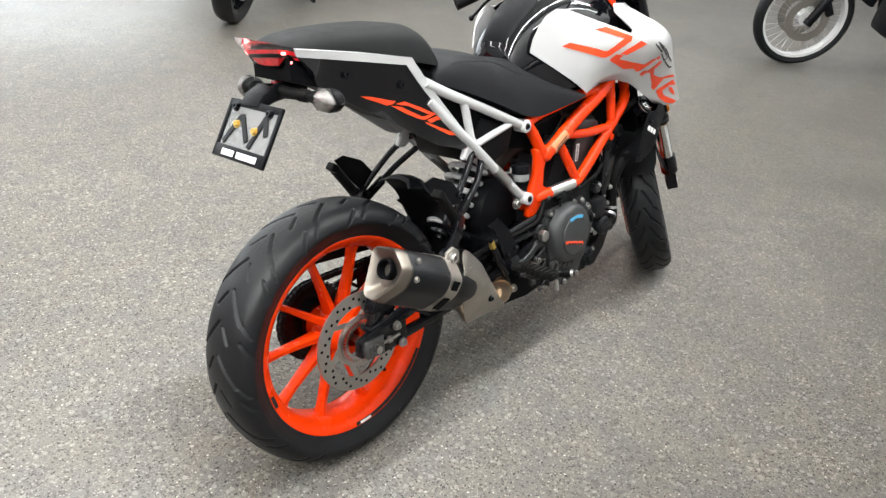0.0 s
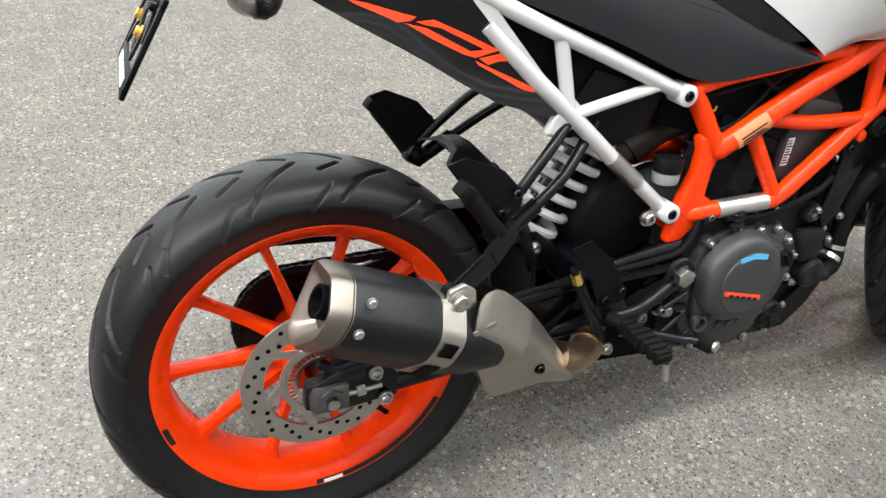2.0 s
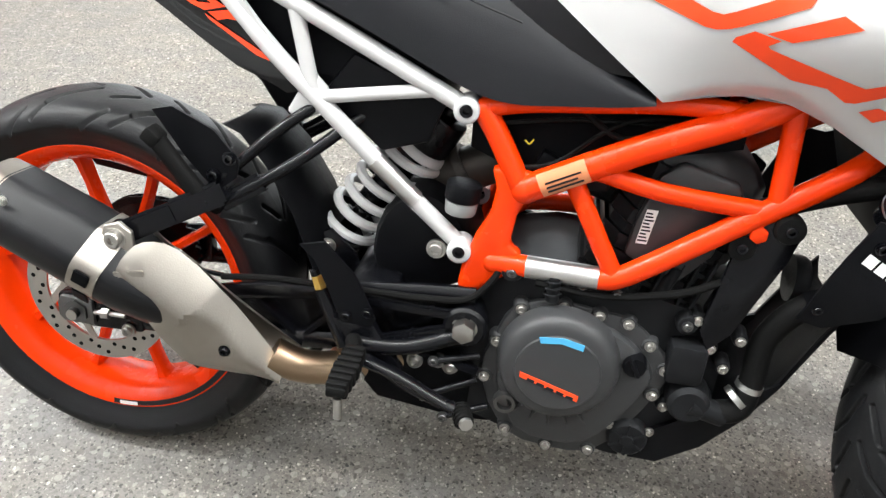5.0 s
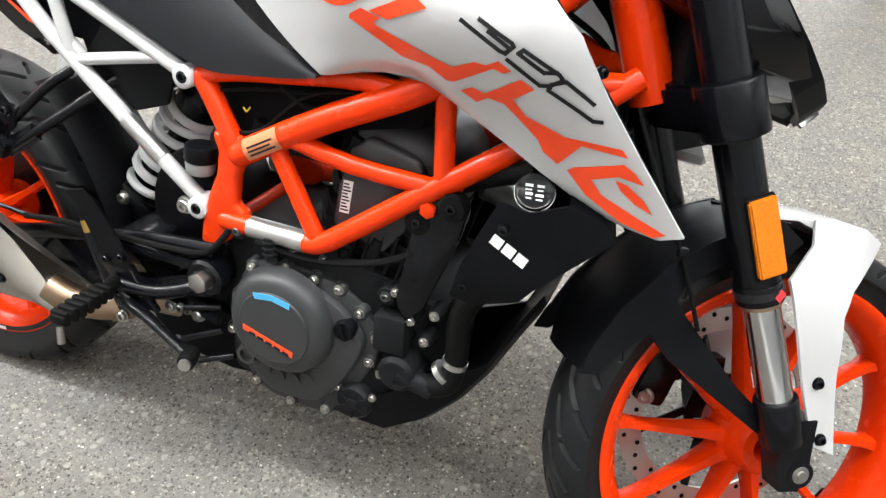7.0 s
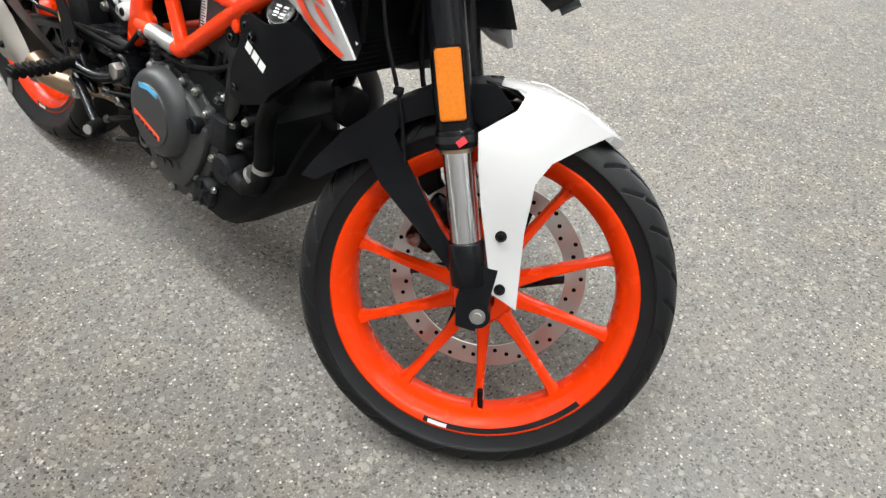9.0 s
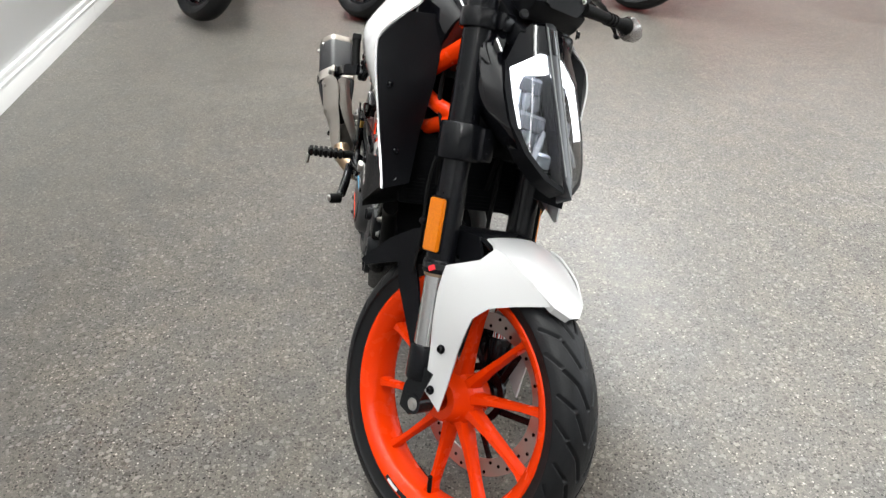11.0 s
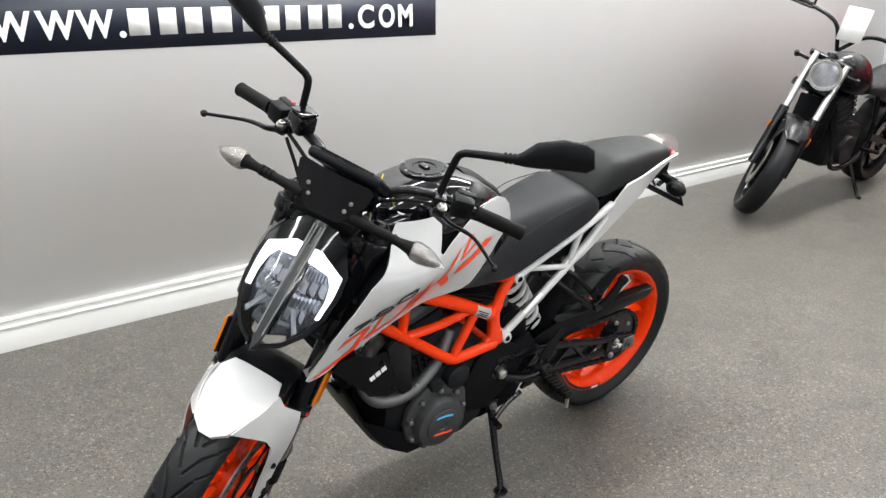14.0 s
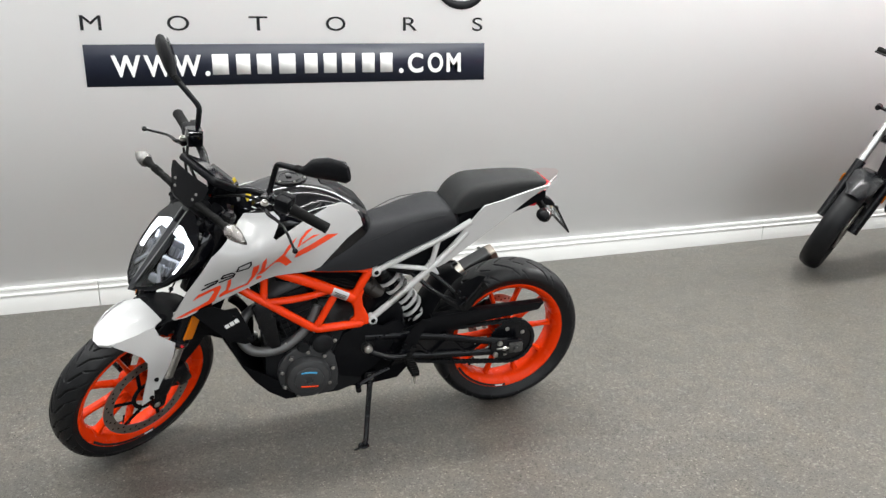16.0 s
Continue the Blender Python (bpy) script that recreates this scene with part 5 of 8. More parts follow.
plate_ob = fixed("plate_frame", on_plate(join(block((0, 0, 0.0515), (0.006, 0.172, 0.014), 0.002), block((0, 0, -0.046), (0.006, 0.172, 0.026), 0.002), block((0, -0.081, 0), (0.006, 0.010, 0.116), 0.002), block((0, 0.081, 0), (0.006, 0.010, 0.116), 0.002))), M_PLASTIC, "small black-framed dealer plate")
fixed("plate_backing", on_plate(block((0.001, 0, 0), (0.002, 0.16, 0.105), 0)), M_PLATE, "grey see-through backing", plate_ob)
fixed("plate_bracket", on_plate(join(beam((-0.0016, 0.03, 0.03), (-0.0016, 0.065, -0.03), 0.003, 0.014, up=(1, 0, 0)), beam((-0.0016, 0.03, 0.03), (-0.0016, -0.01, -0.02), 0.003, 0.014, up=(1, 0, 0)), beam((-0.0016, -0.045, 0.035), (-0.0016, -0.02, -0.03), 0.003, 0.014, up=(1, 0, 0)), beam((-0.0016, -0.045, 0.035), (-0.0016, -0.062, 0.0), 0.003, 0.014, up=(1, 0, 0)))), M_ENGINE, "dark metal bracket arms behind the clear sheet", plate_ob)
for y, z in ((0.038, 0.010), (-0.030, 0.004)):
    bolt(pm @ V((-0.004, y, z)), plate_ob, 0.006, pm.to_3x3() @ V((-1, 0, 0)), M_BRASS)
for y in (-0.06, 0.06):
    bolt(pm @ V((-0.004, y, 0.042)), plate_ob, 0.007, pm.to_3x3() @ V((-1, 0, 0)), M_SATIN)
fixed("lettering_bar", on_plate(join(block((-0.0034, 0.034, -0.047), (0.001, 0.040, 0.012), 0), block((-0.0034, -0.028, -0.047), (0.001, 0.064, 0.012), 0))), M_WHITE_DECAL, "", plate_ob)


def signal(base, tip, up, s, steer, stalk_from):
    """A turn signal: pointed clear lens on a ribbed rubber stalk."""
    b, t = V(base), V(tip)
    ax = (t - b).normalized()
    u = V(up)
    u = (u - ax * u.dot(ax)).normalized()
    w = ax.cross(u)
    ln = (t - b).length
    rings = []
    for k, hw, hh in ((0.0, 0.016, 0.018), (0.12, 0.021, 0.023), (0.35, 0.021, 0.023), (0.6, 0.016, 0.018), (0.85, 0.008, 0.009), (1.0, 0.002, 0.002)):
        rings.append([b + ax * ln * k + u * hh * math.sin(a) + w * hw * math.cos(a) for a in (2 * math.pi * i / 16 for i in range(16))])
    put = steered if steer else fixed
    body = put("turn_signal", tube([stalk_from, V(stalk_from).lerp(b, 0.45), V(stalk_from).lerp(b, 0.8), b + ax * 0.004], [0.0125, 0.0105, 0.010, 0.016], 14, 4), M_GRIP, "turn signal with clear pointed lens on a rubber stalk")
    put("signal_lens", loft(rings), M_FACET, "clear faceted lens", body)
    put("signal_bulb", loft([[b + ax * ln * k + u * hh * math.sin(a) + w * hh * math.cos(a) for a in (2 * math.pi * i / 10 for i in range(10))] for k, hh in ((0.40, 0.006), (0.50, 0.0075), (0.62, 0.0055), (0.68, 0.002))]), M_BULB, "", body)
    put("signal_reflector", loft([[b + ax * ln * k + u * hh * math.sin(a) + w * hh * math.cos(a) for a in (2 * math.pi * i / 12 for i in range(12))] for k, hh in ((0.02, 0.0135), (0.12, 0.0175), (0.35, 0.0178), (0.58, 0.0128), (0.80, 0.0060), (0.86, 0.002))]), M_SIGNAL, "", body)
    for k in (0.55, 0.63, 0.71):
        c = V(stalk_from).lerp(b, k)
        put("stalk_rib", rod(c - ax * 0.003, c + ax * 0.003, 0.0125, 14), M_GRIP, "", body)


fixed("stalk_tie", block((-0.045, 0.035, 0.855), (0.03, 0.03, 0.022), 0.006), M_TAIL, "small red clip on the signal stalk")
for s in (-1, 1):
    shell = loft([[V((-0.048, s * 0.128, 0.842)) + V((k, 0, 0)) + V((0, s * r * math.cos(a) * 1.5, r * math.sin(a))) for a in (2 * math.pi * i / 14 for i in range(14))] for k, r in ((-0.012, 0.0215), (0.0, 0.023), (0.010, 0.019), (0.018, 0.010))])
    fixed("signal_shell", shell, M_PLASTIC, "black back shell of the rear turn signal")
    signal((-0.068, s * 0.112, 0.848), (-0.045, s * 0.165, 0.838), (0.3, 0, 1), s, False, (-0.080, s * 0.02, 0.852))
    signal((1.164, s * 0.203, 1.003), (1.156, s * 0.282, 0.992), (0, 0, 1), s, True, (1.165, s * 0.06, 1.000))

# --- exhaust
ea, eb = V((-0.037, -0.222, 0.510)), V((0.235, -0.205, 0.372))
ed = (eb - ea).normalized()
eu = (V((0, 0, 1)) - ed * ed.z).normalized()
ew = V((0, -1, 0))


def rounded(poly, r, n=4):
    """A polygon with its corners rounded off."""
    out, m = [], len(poly)
    for i in range(m):
        a, b, c = V((*poly[i - 1], 0)), V((*poly[i], 0)), V((*poly[(i + 1) % m], 0))
        p, q = b + (a - b).normalized() * r, b + (c - b).normalized() * r
        for k in range(n + 1):
            t = k / n
            w = p * (1 - t) ** 2 + b * 2 * t * (1 - t) + q * t * t
            out.append((w.x, w.y))
    return out


def can_ring(s, k):
    """The silencer's section: tall inner edge, flat facets outside, drawn in to the bottom."""
    c = ea + ed * s
    return [c + ew * (a * k) + eu * (b * k) for a, b in rounded([(-0.042, 0.050), (0.022, 0.057), (0.058, 0.024), (0.050, -0.012), (0.000, -0.058), (-0.038, -0.054)], 0.013)]


can = fixed("silencer", loft([can_ring(0.018, 1.0), can_ring(0.020, 1.02), can_ring(0.12, 1.06), can_ring(0.20, 1.06), can_ring(0.245, 0.92), can_ring(0.29, 0.6)]), M_CAN, "matt black silencer with brushed steel end cap", None, 50)
fixed("silencer_end_cap", loft([can_ring(0.023, 1.023), can_ring(0.0, 0.985), can_ring(-0.006, 0.93), can_ring(-0.004, 0.80), can_ring(0.006, 0.60), can_ring(0.016, 0.40)]), M_CAP, "brushed steel end cap", can, 35)
ec = ea + eu * 0.012 + ew * 0.002
fixed("outlet_pipe", join(*[b for b in (loft([[ec + ed * s + (math.cos(t) * ew + math.sin(t) * eu) * r for t in (2 * math.pi * k / 24 for k in range(24))] for s, r in ((-0.003, 0.0165), (-0.003, 0.0205), (0.02, 0.0205))], False),
                                        loft([[ec + ed * s + (math.cos(t) * ew + math.sin(t) * eu) * r for t in (2 * math.pi * k / 24 for k in range(24))] for s, r in ((-0.003, 0.0165), (0.03, 0.0155), (0.03, 0.001))], False))]), M_DARKGREY, "dark outlet pipe", can)
strap = fixed("silencer_strap", loft([can_ring(0.144, 1.065), can_ring(0.144, 1.090), can_ring(0.181, 1.090), can_ring(0.181, 1.065)], False), M_STEEL, "pale metal mounting strap with slots", can, 30)
for a, h, q, w in ((0.0610, 0.010, (0, -1, -0.2), 0.021), (0.0355, -0.0350, (0, -0.75, -0.66), 0.038)):
    c = ea + ew * a + eu * h
    fixed("strap_slot", beam(c + ed * 0.152, c + ed * 0.173, 0.003, w, 0.001, q), M_DARKGREY, "", strap)
tab = V((0.150, -0.262, 0.452))
fixed("strap_tab", join(beam(tab, tab + V((0.036, 0.008, 0.004)), 0.003, 0.009, 0.001), beam(tab + V((0.004, 0.002, -0.020)), tab + V((0.040, 0.010, -0.014)), 0.003, 0.009, 0.001)), M_STEEL, "", strap)
fixed("silencer_bracket", join(plate([(0.118, 0.474), (0.128, 0.505), (0.148, 0.512), (0.164, 0.500), (0.166, 0.468), (0.186, 0.440), (0.160, 0.425), (0.130, 0.440)], -0.238, -0.230, 0.002)), M_STEEL, "", can)
bolt((0.142, -0.238, 0.490), can, 0.0105, (0, -1, 0))
for at in ((0.012, -0.268, 0.536), (-0.008, -0.279, 0.506)):
    bolt(V(at) + ed * 0.008, can, 0.0048, (0, -1, 0.1))
fixed("silencer_hanger", join(beam((0.136, -0.224, 0.487), (0.205, -0.200, 0.520), 0.010, 0.030, 0.004), beam((0.198, -0.203, 0.518), (0.252, -0.165, 0.540), 0.012, 0.032, 0.004), rod((0.140, -0.215, 0.489), (0.140, -0.233, 0.489), 0.017, 20)), M_SATIN, "black flat silencer hanger")


def shield_form(x, z):
    """The heat shield: domed over the pipe, narrowing forward, with a flat pad about its screw."""
    s = ((x - 0.160) * 0.752 - (z - 0.455) * 0.660) / 0.2395
    d = (x - 0.160) * 0.660 + (z - 0.455) * 0.752
    h = float(np.interp(s, (0, 0.4, 1), (0.054, 0.052, 0.027))) if d > 0 else float(np.interp(s, (0, 0.3, 0.6, 1), (0.060, 0.095, 0.110, 0.036)))
    y = float(np.interp(s, (-0.2, 0, 0.4, 1), (0.258, 0.262, 0.250, 0.211))) - 0.042 * min(1.1, abs(d / h) ** 1.4)
    if s > 0.40:
        y = min(y, 0.2275 - 0.020 * (s - 0.66) - 0.15 * max(0.0, -d - 0.012) + 0.010 * max(0.0, (0.56 - s)) / 0.16)
    return y


def shield_back(x, z):
    """The inner half of the shield, drawn in behind the pipe."""
    s = ((x - 0.160) * 0.752 - (z - 0.455) * 0.660) / 0.2395
    d = (x - 0.160) * 0.660 + (z - 0.455) * 0.752
    h = float(np.interp(s, (0, 0.4, 1), (0.054, 0.052, 0.027))) if d > 0 else float(np.interp(s, (0, 0.3, 0.6, 1), (0.052, 0.078, 0.086, 0.030)))
    rim = float(np.interp(s, (-0.2, 0, 0.4, 1), (0.224, 0.227, 0.214, 0.176)))
    return min(shield_form(x, z) - 0.004, rim - 0.050 * (1.0 - min(1.0, (d / h) ** 2)))


SHIELD_LINE = [(0.158, 0.470), (0.170, 0.486), (0.188, 0.489), (0.215, 0.476), (0.262, 0.430), (0.302, 0.374), (0.338, 0.320), (0.344, 0.302), (0.335, 0.281), (0.318, 0.274), (0.268, 0.281), (0.224, 0.292), (0.205, 0.306), (0.184, 0.346), (0.165, 0.394), (0.154, 0.425), (0.152, 0.450)]
shield = fixed("heat_shield", join(moulded(SHIELD_LINE, shield_form, -1, 0.003, 0.0055, 0.0, 2), moulded(SHIELD_LINE, shield_back, -1, 0.0, 0.0055, 0.0, 2)), M_STEEL, "brushed steel exhaust heat shield", None, 28)
fixed("screw_boss", lathe([(0.0, -0.2275), (0.011, -0.2275), (0.0135, -0.2245), (0.0, -0.2245)], (0.274, 0, 0.343), 28, False), M_STEEL, "", shield, 30)
bolt((0.274, -0.2275, 0.343), shield, 0.0062, (0, -1, 0), M_SATIN)
fixed("link_pipe", tube([(0.325, -0.19, 0.325), (0.355, -0.183, 0.309), (0.385, -0.165, 0.297), (0.41, -0.145, 0.293), (0.44, -0.10, 0.292), (0.50, -0.05, 0.26)], 0.0235, 20, 6), M_BRONZE, "heat-tinted exhaust link pipe")
fixed("pipe_clamp", join(tube([(0.404, -0.150, 0.2935), (0.412, -0.143, 0.293)], 0.0268, 20, 1), tube([(0.420, -0.135, 0.293), (0.428, -0.125, 0.2925)], 0.0255, 20, 1)), M_BRONZE)
fixed("exhaust_box", loft([[(x, -w, z0), (x, w, z0), (x, w * 1.05, z1), (x, -w * 1.05, z1)] for x, w, z0, z1 in ((0.40, 0.06, 0.235, 0.31), (0.45, 0.085, 0.205, 0.315), (0.58, 0.09, 0.195, 0.30), (0.66, 0.085, 0.20, 0.28))]), M_DARKGREY)
fixed("header_pipe", tube([(0.93, 0.035, 0.55), (0.985, 0.06, 0.52), (1.005, 0.085, 0.46), (0.975, 0.105, 0.415), (0.915, 0.112, 0.405), (0.86, 0.112, 0.418), (0.80, 0.105, 0.460), (0.765, 0.095, 0.505), (0.745, 0.085, 0.55)], 0.0175, 16, 6), M_PIPE, "dark grey pipe beside the engine")

# --- engine
fixed("crankcase", join(loft([[(x, -w, z0), (x, w, z0), (x, w, z0 + (z1 - z0) * 0.25), (x, w * 0.96, z1), (x, -w * 0.96, z1), (x, -w, z0 + (z1 - z0) * 0.25)] for x, w, z0, z1 in
                              ((0.565, 0.075, 0.24, 0.44), (0.60, 0.100, 0.215, 0.455), (0.68, 0.118, 0.205, 0.465), (0.80, 0.118, 0.205, 0.46), (0.88, 0.105, 0.225, 0.44), (0.925, 0.085, 0.26, 0.40))])), M_ENGINE, "dark cast engine crankcase", None, 30)
cyl0, cyl1 = V((0.785, 0, 0.43)), V((0.862, 0, 0.64))
cd = (cyl1 - cyl0).normalized()
cf = V((cd.z, 0, -cd.x))


def cyl_ring(s, w, d, r=0.018, shift=0.0):
    c = cyl0 + cd * s + cf * shift
    pts = [(-1, -0.7), (-0.75, -1), (0.75, -1), (1, -0.7), (1, 0.7), (0.75, 1), (-0.75, 1), (-1, 0.7)]
    return [c + cf * (d * a) + V((0, w * b, 0)) for a, b in pts]


fixed("cylinder", loft([cyl_ring(-0.02, 0.085, 0.078), cyl_ring(0.10, 0.085, 0.078), cyl_ring(0.105, 0.092, 0.085), cyl_ring(0.125, 0.092, 0.085)]), M_ENGINE, "dark cast engine cylinder", None, 30)
for k in range(4):
    s = 0.015 + 0.022 * k
    fixed("cylinder_rib", loft([cyl_ring(s, 0.092, 0.084), cyl_ring(s + 0.006, 0.092, 0.084)]), M_ENGINE, "", None, 30)
fixed("cylinder_head", loft([cyl_ring(0.127, 0.090, 0.082), cyl_ring(0.165, 0.094, 0.088), cyl_ring(0.19, 0.090, 0.086, shift=-0.004)]), M_ENGINE, "dark cast cylinder head", None, 30)
fixed("valve_cover", loft([cyl_ring(0.192, 0.084, 0.080, shift=-0.004), cyl_ring(0.215, 0.082, 0.078, shift=-0.008), cyl_ring(0.232, 0.070, 0.062, shift=-0.012), cyl_ring(0.238, 0.05, 0.04, shift=-0.014)]), M_COVER, "dark grey valve cover", None, 50)
fixed("head_side_cover", plate([(0.765, 0.508), (0.772, 0.560), (0.790, 0.620), (0.815, 0.640), (0.885, 0.622), (0.895, 0.600), (0.872, 0.520), (0.84, 0.480)], -0.104, -0.088, 0.006), M_COVER, "grey cover on the cylinder head")
code_label = fixed("bar_label", plate([(0.776, 0.528), (0.790, 0.528), (0.796, 0.575), (0.782, 0.575)], -0.1048, -0.1042, 0), M_WHITE_DECAL, "small white coded label")
for k in range(9):
    z = 0.5315 + 0.0047 * k
    fixed("print_bar", plate([(0.7772 + 0.125 * (z - 0.528), z), (0.7888 - 0.002 * (k % 3) + 0.125 * (z - 0.528), z), (0.7888 - 0.002 * (k % 3) + 0.125 * (z - 0.528), z + 0.0022), (0.7772 + 0.125 * (z - 0.528), z + 0.0022)], -0.1053, -0.1049, 0), M_INK, "", code_label)
for p0, p1 in (((0.835, -0.098, 0.50), (0.80, -0.103, 0.40)), ((0.785, -0.100, 0.475), (0.76, -0.108, 0.40))):
    fixed("cylinder_stud", rod(p0, p1, 0.0095), M_ENGINE)
# right-hand cover
FLANGE = [(0.647, 0.416), (0.702, 0.429), (0.749, 0.424), (0.788, 0.419), (0.821, 0.391), (0.847, 0.357), (0.838, 0.315), (0.808, 0.255), (0.769, 0.205), (0.709, 0.200), (0.648, 0.217), (0.609, 0.300), (0.620, 0.360)]
cover = fixed("clutch_cover", join(plate([(0.715 + (x - 0.715) * 1.055, 0.318 + (z - 0.318) * 1.05) for x, z in FLANGE], -0.1195, -0.100, 0.004, 2),
                                   plate([(0.640, 0.395), (0.700, 0.414), (0.770, 0.408), (0.812, 0.380), (0.832, 0.350), (0.822, 0.312), (0.795, 0.262), (0.760, 0.222), (0.712, 0.213), (0.658, 0.228), (0.626, 0.300), (0.628, 0.350)], -0.134, -0.110, 0.010, 2)), M_COVER, "dark grey cast clutch cover", None, 35)
fixed("clutch_dome", lathe([(0.0, -0.1630), (0.0555, -0.1630), (0.0565, -0.1618), (0.0570, -0.1600), (0.066, -0.1590), (0.0735, -0.1555), (0.0785, -0.1490), (0.0815, -0.140), (0.084, -0.128), (0.0, -0.128)], (0.706, 0, 0.351), 72, False), M_COVER, "round raised dome of the clutch cover", cover, 30)
for x, z in FLANGE:
    fixed("bolt_boss", lathe([(0.0, -0.1225), (0.0095, -0.1225), (0.0115, -0.1190), (0.0125, -0.102), (0.0, -0.102)], (x, 0, z), 18, False), M_COVER, "", cover)
    bolt((x, -0.1235, z), cover, 0.0056, (0, -1, 0))
for k in range(5):
    a = radians(-62 - 14 * k)
    fixed("cover_rib", loft([[(0.706 + r * math.cos(a) + q * math.sin(a), -y, 0.351 + r * math.sin(a) - q * math.cos(a)) for q, y in ((-0.002, 0.130), (0.002, 0.130), (0.0012, top), (-0.0012, top))] for r, top in ((0.078, 0.150), (0.090, 0.140), (0.106, 0.1345))]), M_COVER, "", cover)
fixed("cover_band", plate([(0.6755, 0.403), (0.6785, 0.394), (0.705, 0.398), (0.7335, 0.392), (0.7345, 0.401), (0.706, 0.407)], -0.1638, -0.163, 0), M_BLUE_DECAL, "small blue sticker", cover)
fixed("cover_band", plate([(0.6575, 0.346), (0.6575, 0.338), (0.7375, 0.313), (0.7385, 0.322)], -0.1642, -0.163, 0), M_DECAL, "slanted orange badge", cover)
for k in range(5):
    x = 0.668 + 0.0135 * k
    fixed("lettering_bar", beam((x, -0.1643, 0.3395 - (x - 0.6575) * 0.31), (x + 0.010, -0.1643, 0.3395 - (x + 0.010 - 0.6575) * 0.31), 0.0006, 0.0045, 0), M_INK, "", cover)
fixed("sight_glass", lathe([(0.0, -0.134), (0.010, -0.134), (0.0105, -0.141), (0.0155, -0.141), (0.017, -0.130), (0.0, -0.130)], (0.643, 0, 0.272), 28, False), M_DARKBOLT, "round oil sight glass", cover)
fixed("oil_filler", join(lathe([(0.0, -0.142), (0.014, -0.142), (0.016, -0.137), (0.0165, -0.125), (0, -0.125)], (0.805, 0, 0.366), 24, False), block((0.805, -0.144, 0.366), (0.027, 0.006, 0.006), 0.002, (0, 62, 0))), M_PLASTIC, "black oil filler plug", cover)
fixed("cover_adjuster", join(lathe([(0.0, -0.136), (0.008, -0.136), (0.0085, -0.131), (0.013, -0.131), (0.014, -0.120), (0, -0.120)], (0.679, 0, 0.414), 24, False)), M_DARKBOLT, "", cover)
filter_cover = fixed("oil_filter_cover", lathe([(0.0, -0.136), (0.009, -0.136), (0.010, -0.131), (0.024, -0.131), (0.028, -0.127), (0.030, -0.105), (0, -0.105)], (0.818, 0, 0.240), 32, False), M_ENGINE, "round ribbed oil filter cover")
for a in (0.5, 1.5, 2.6, 3.7, 4.7, 5.7):
    fixed("rib", beam((0.818, -0.1325, 0.240), (0.818 + 0.026 * math.cos(a), -0.1315, 0.240 + 0.026 * math.sin(a)), 0.004, 0.005, 0.001), M_ENGINE, "", filter_cover)
for a in (0.5, 2.6, 4.7):
    bolt((0.818 + 0.032 * math.cos(a), -0.124, 0.240 + 0.032 * math.sin(a)), cover, 0.005)
fixed("clutch_arm", join(rod((0.684, -0.128, 0.44), (0.684, -0.128, 0.475), 0.009), beam((0.684, -0.128, 0.476), (0.662, -0.122, 0.482), 0.006, 0.014), tube([(0.66, -0.12, 0.482), (0.62, -0.115, 0.476), (0.585, -0.10, 0.47)], 0.003, 8), tube([(0.6835 + 0.011 * math.cos(k * 0.6), -0.128 + 0.011 * math.sin(k * 0.6), 0.444 + 0.0009 * k) for k in range(34)], 0.0016, 6, 1)), M_ENGINE, "clutch release arm with return spring")
fixed("water_pump", join(lathe([(0.0, -0.140), (0.022, -0.140), (0.028, -0.134), (0.030, -0.10), (0, -0.10)], (0.885, 0, 0.318), 28, False), rod((0.885, -0.128, 0.318), (0.935, -0.118, 0.300), 0.016), block((0.87, -0.115, 0.375), (0.05, 0.04, 0.06), 0.008)), M_ENGINE, "dark cast water pump")
for x, z in ((0.896, 0.402), (0.930, 0.420), (0.886, 0.364), (0.918, 0.375), (0.908, 0.317), (0.872, 0.440), (0.856, 0.300)):
    fixed("pump_boss", lathe([(0.0, -0.122), (0.008, -0.122), (0.010, -0.118), (0.011, -0.095), (0, -0.095)], (x, 0, z), 16, False), M_ENGINE)
    bolt((x, -0.123, z), bike, 0.0052, (0, -1, 0))
fixed("coolant_hose", tube([(0.925, -0.118, 0.303), (0.955, -0.115, 0.315), (0.962, -0.108, 0.36), (0.962, -0.108, 0.42), (0.985, -0.115, 0.47), (1.02, -0.12, 0.50)], 0.0165, 14, 6), M_GRIP, "black rubber coolant hose")
fixed("hose_clamp", join(tube([(0.9435, -0.1155, 0.327), (0.949, -0.114, 0.333)], 0.0185, 18, 1), tube([(0.960, -0.109, 0.344), (0.9615, -0.1085, 0.352)], 0.0183, 18, 1)), M_ALU, "bright metal hose clamp")
fixed("coolant_hose", tube([(0.88, -0.09, 0.57), (0.93, -0.10, 0.60), (0.99, -0.11, 0.63), (1.04, -0.12, 0.65)], 0.014, 12, 5), M_GRIP, "black rubber coolant hose")
for k in range(6):
    x = 0.775 + 0.020 * k
    fixed("casting_rib", beam((x, -0.100, 0.405 + 0.004 * k), (x + 0.028, -0.098, 0.50 + 0.004 * k), 0.012, 0.004, 0.001), M_ENGINE)
for x, z, r in ((0.628, 0.470, 0.013), (0.720, 0.468, 0.011), (0.765, 0.462, 0.012), (0.860, 0.432, 0.012)):
    fixed("casting_lug", lathe([(0.0, -0.126), (r, -0.126), (r + 0.002, -0.122), (r + 0.003, -0.09), (0, -0.09)], (x, 0, z), 20, False), M_ENGINE)
    bolt((x, -0.127, z), bike, 0.0055, (0, -1, 0), M_DARKBOLT)
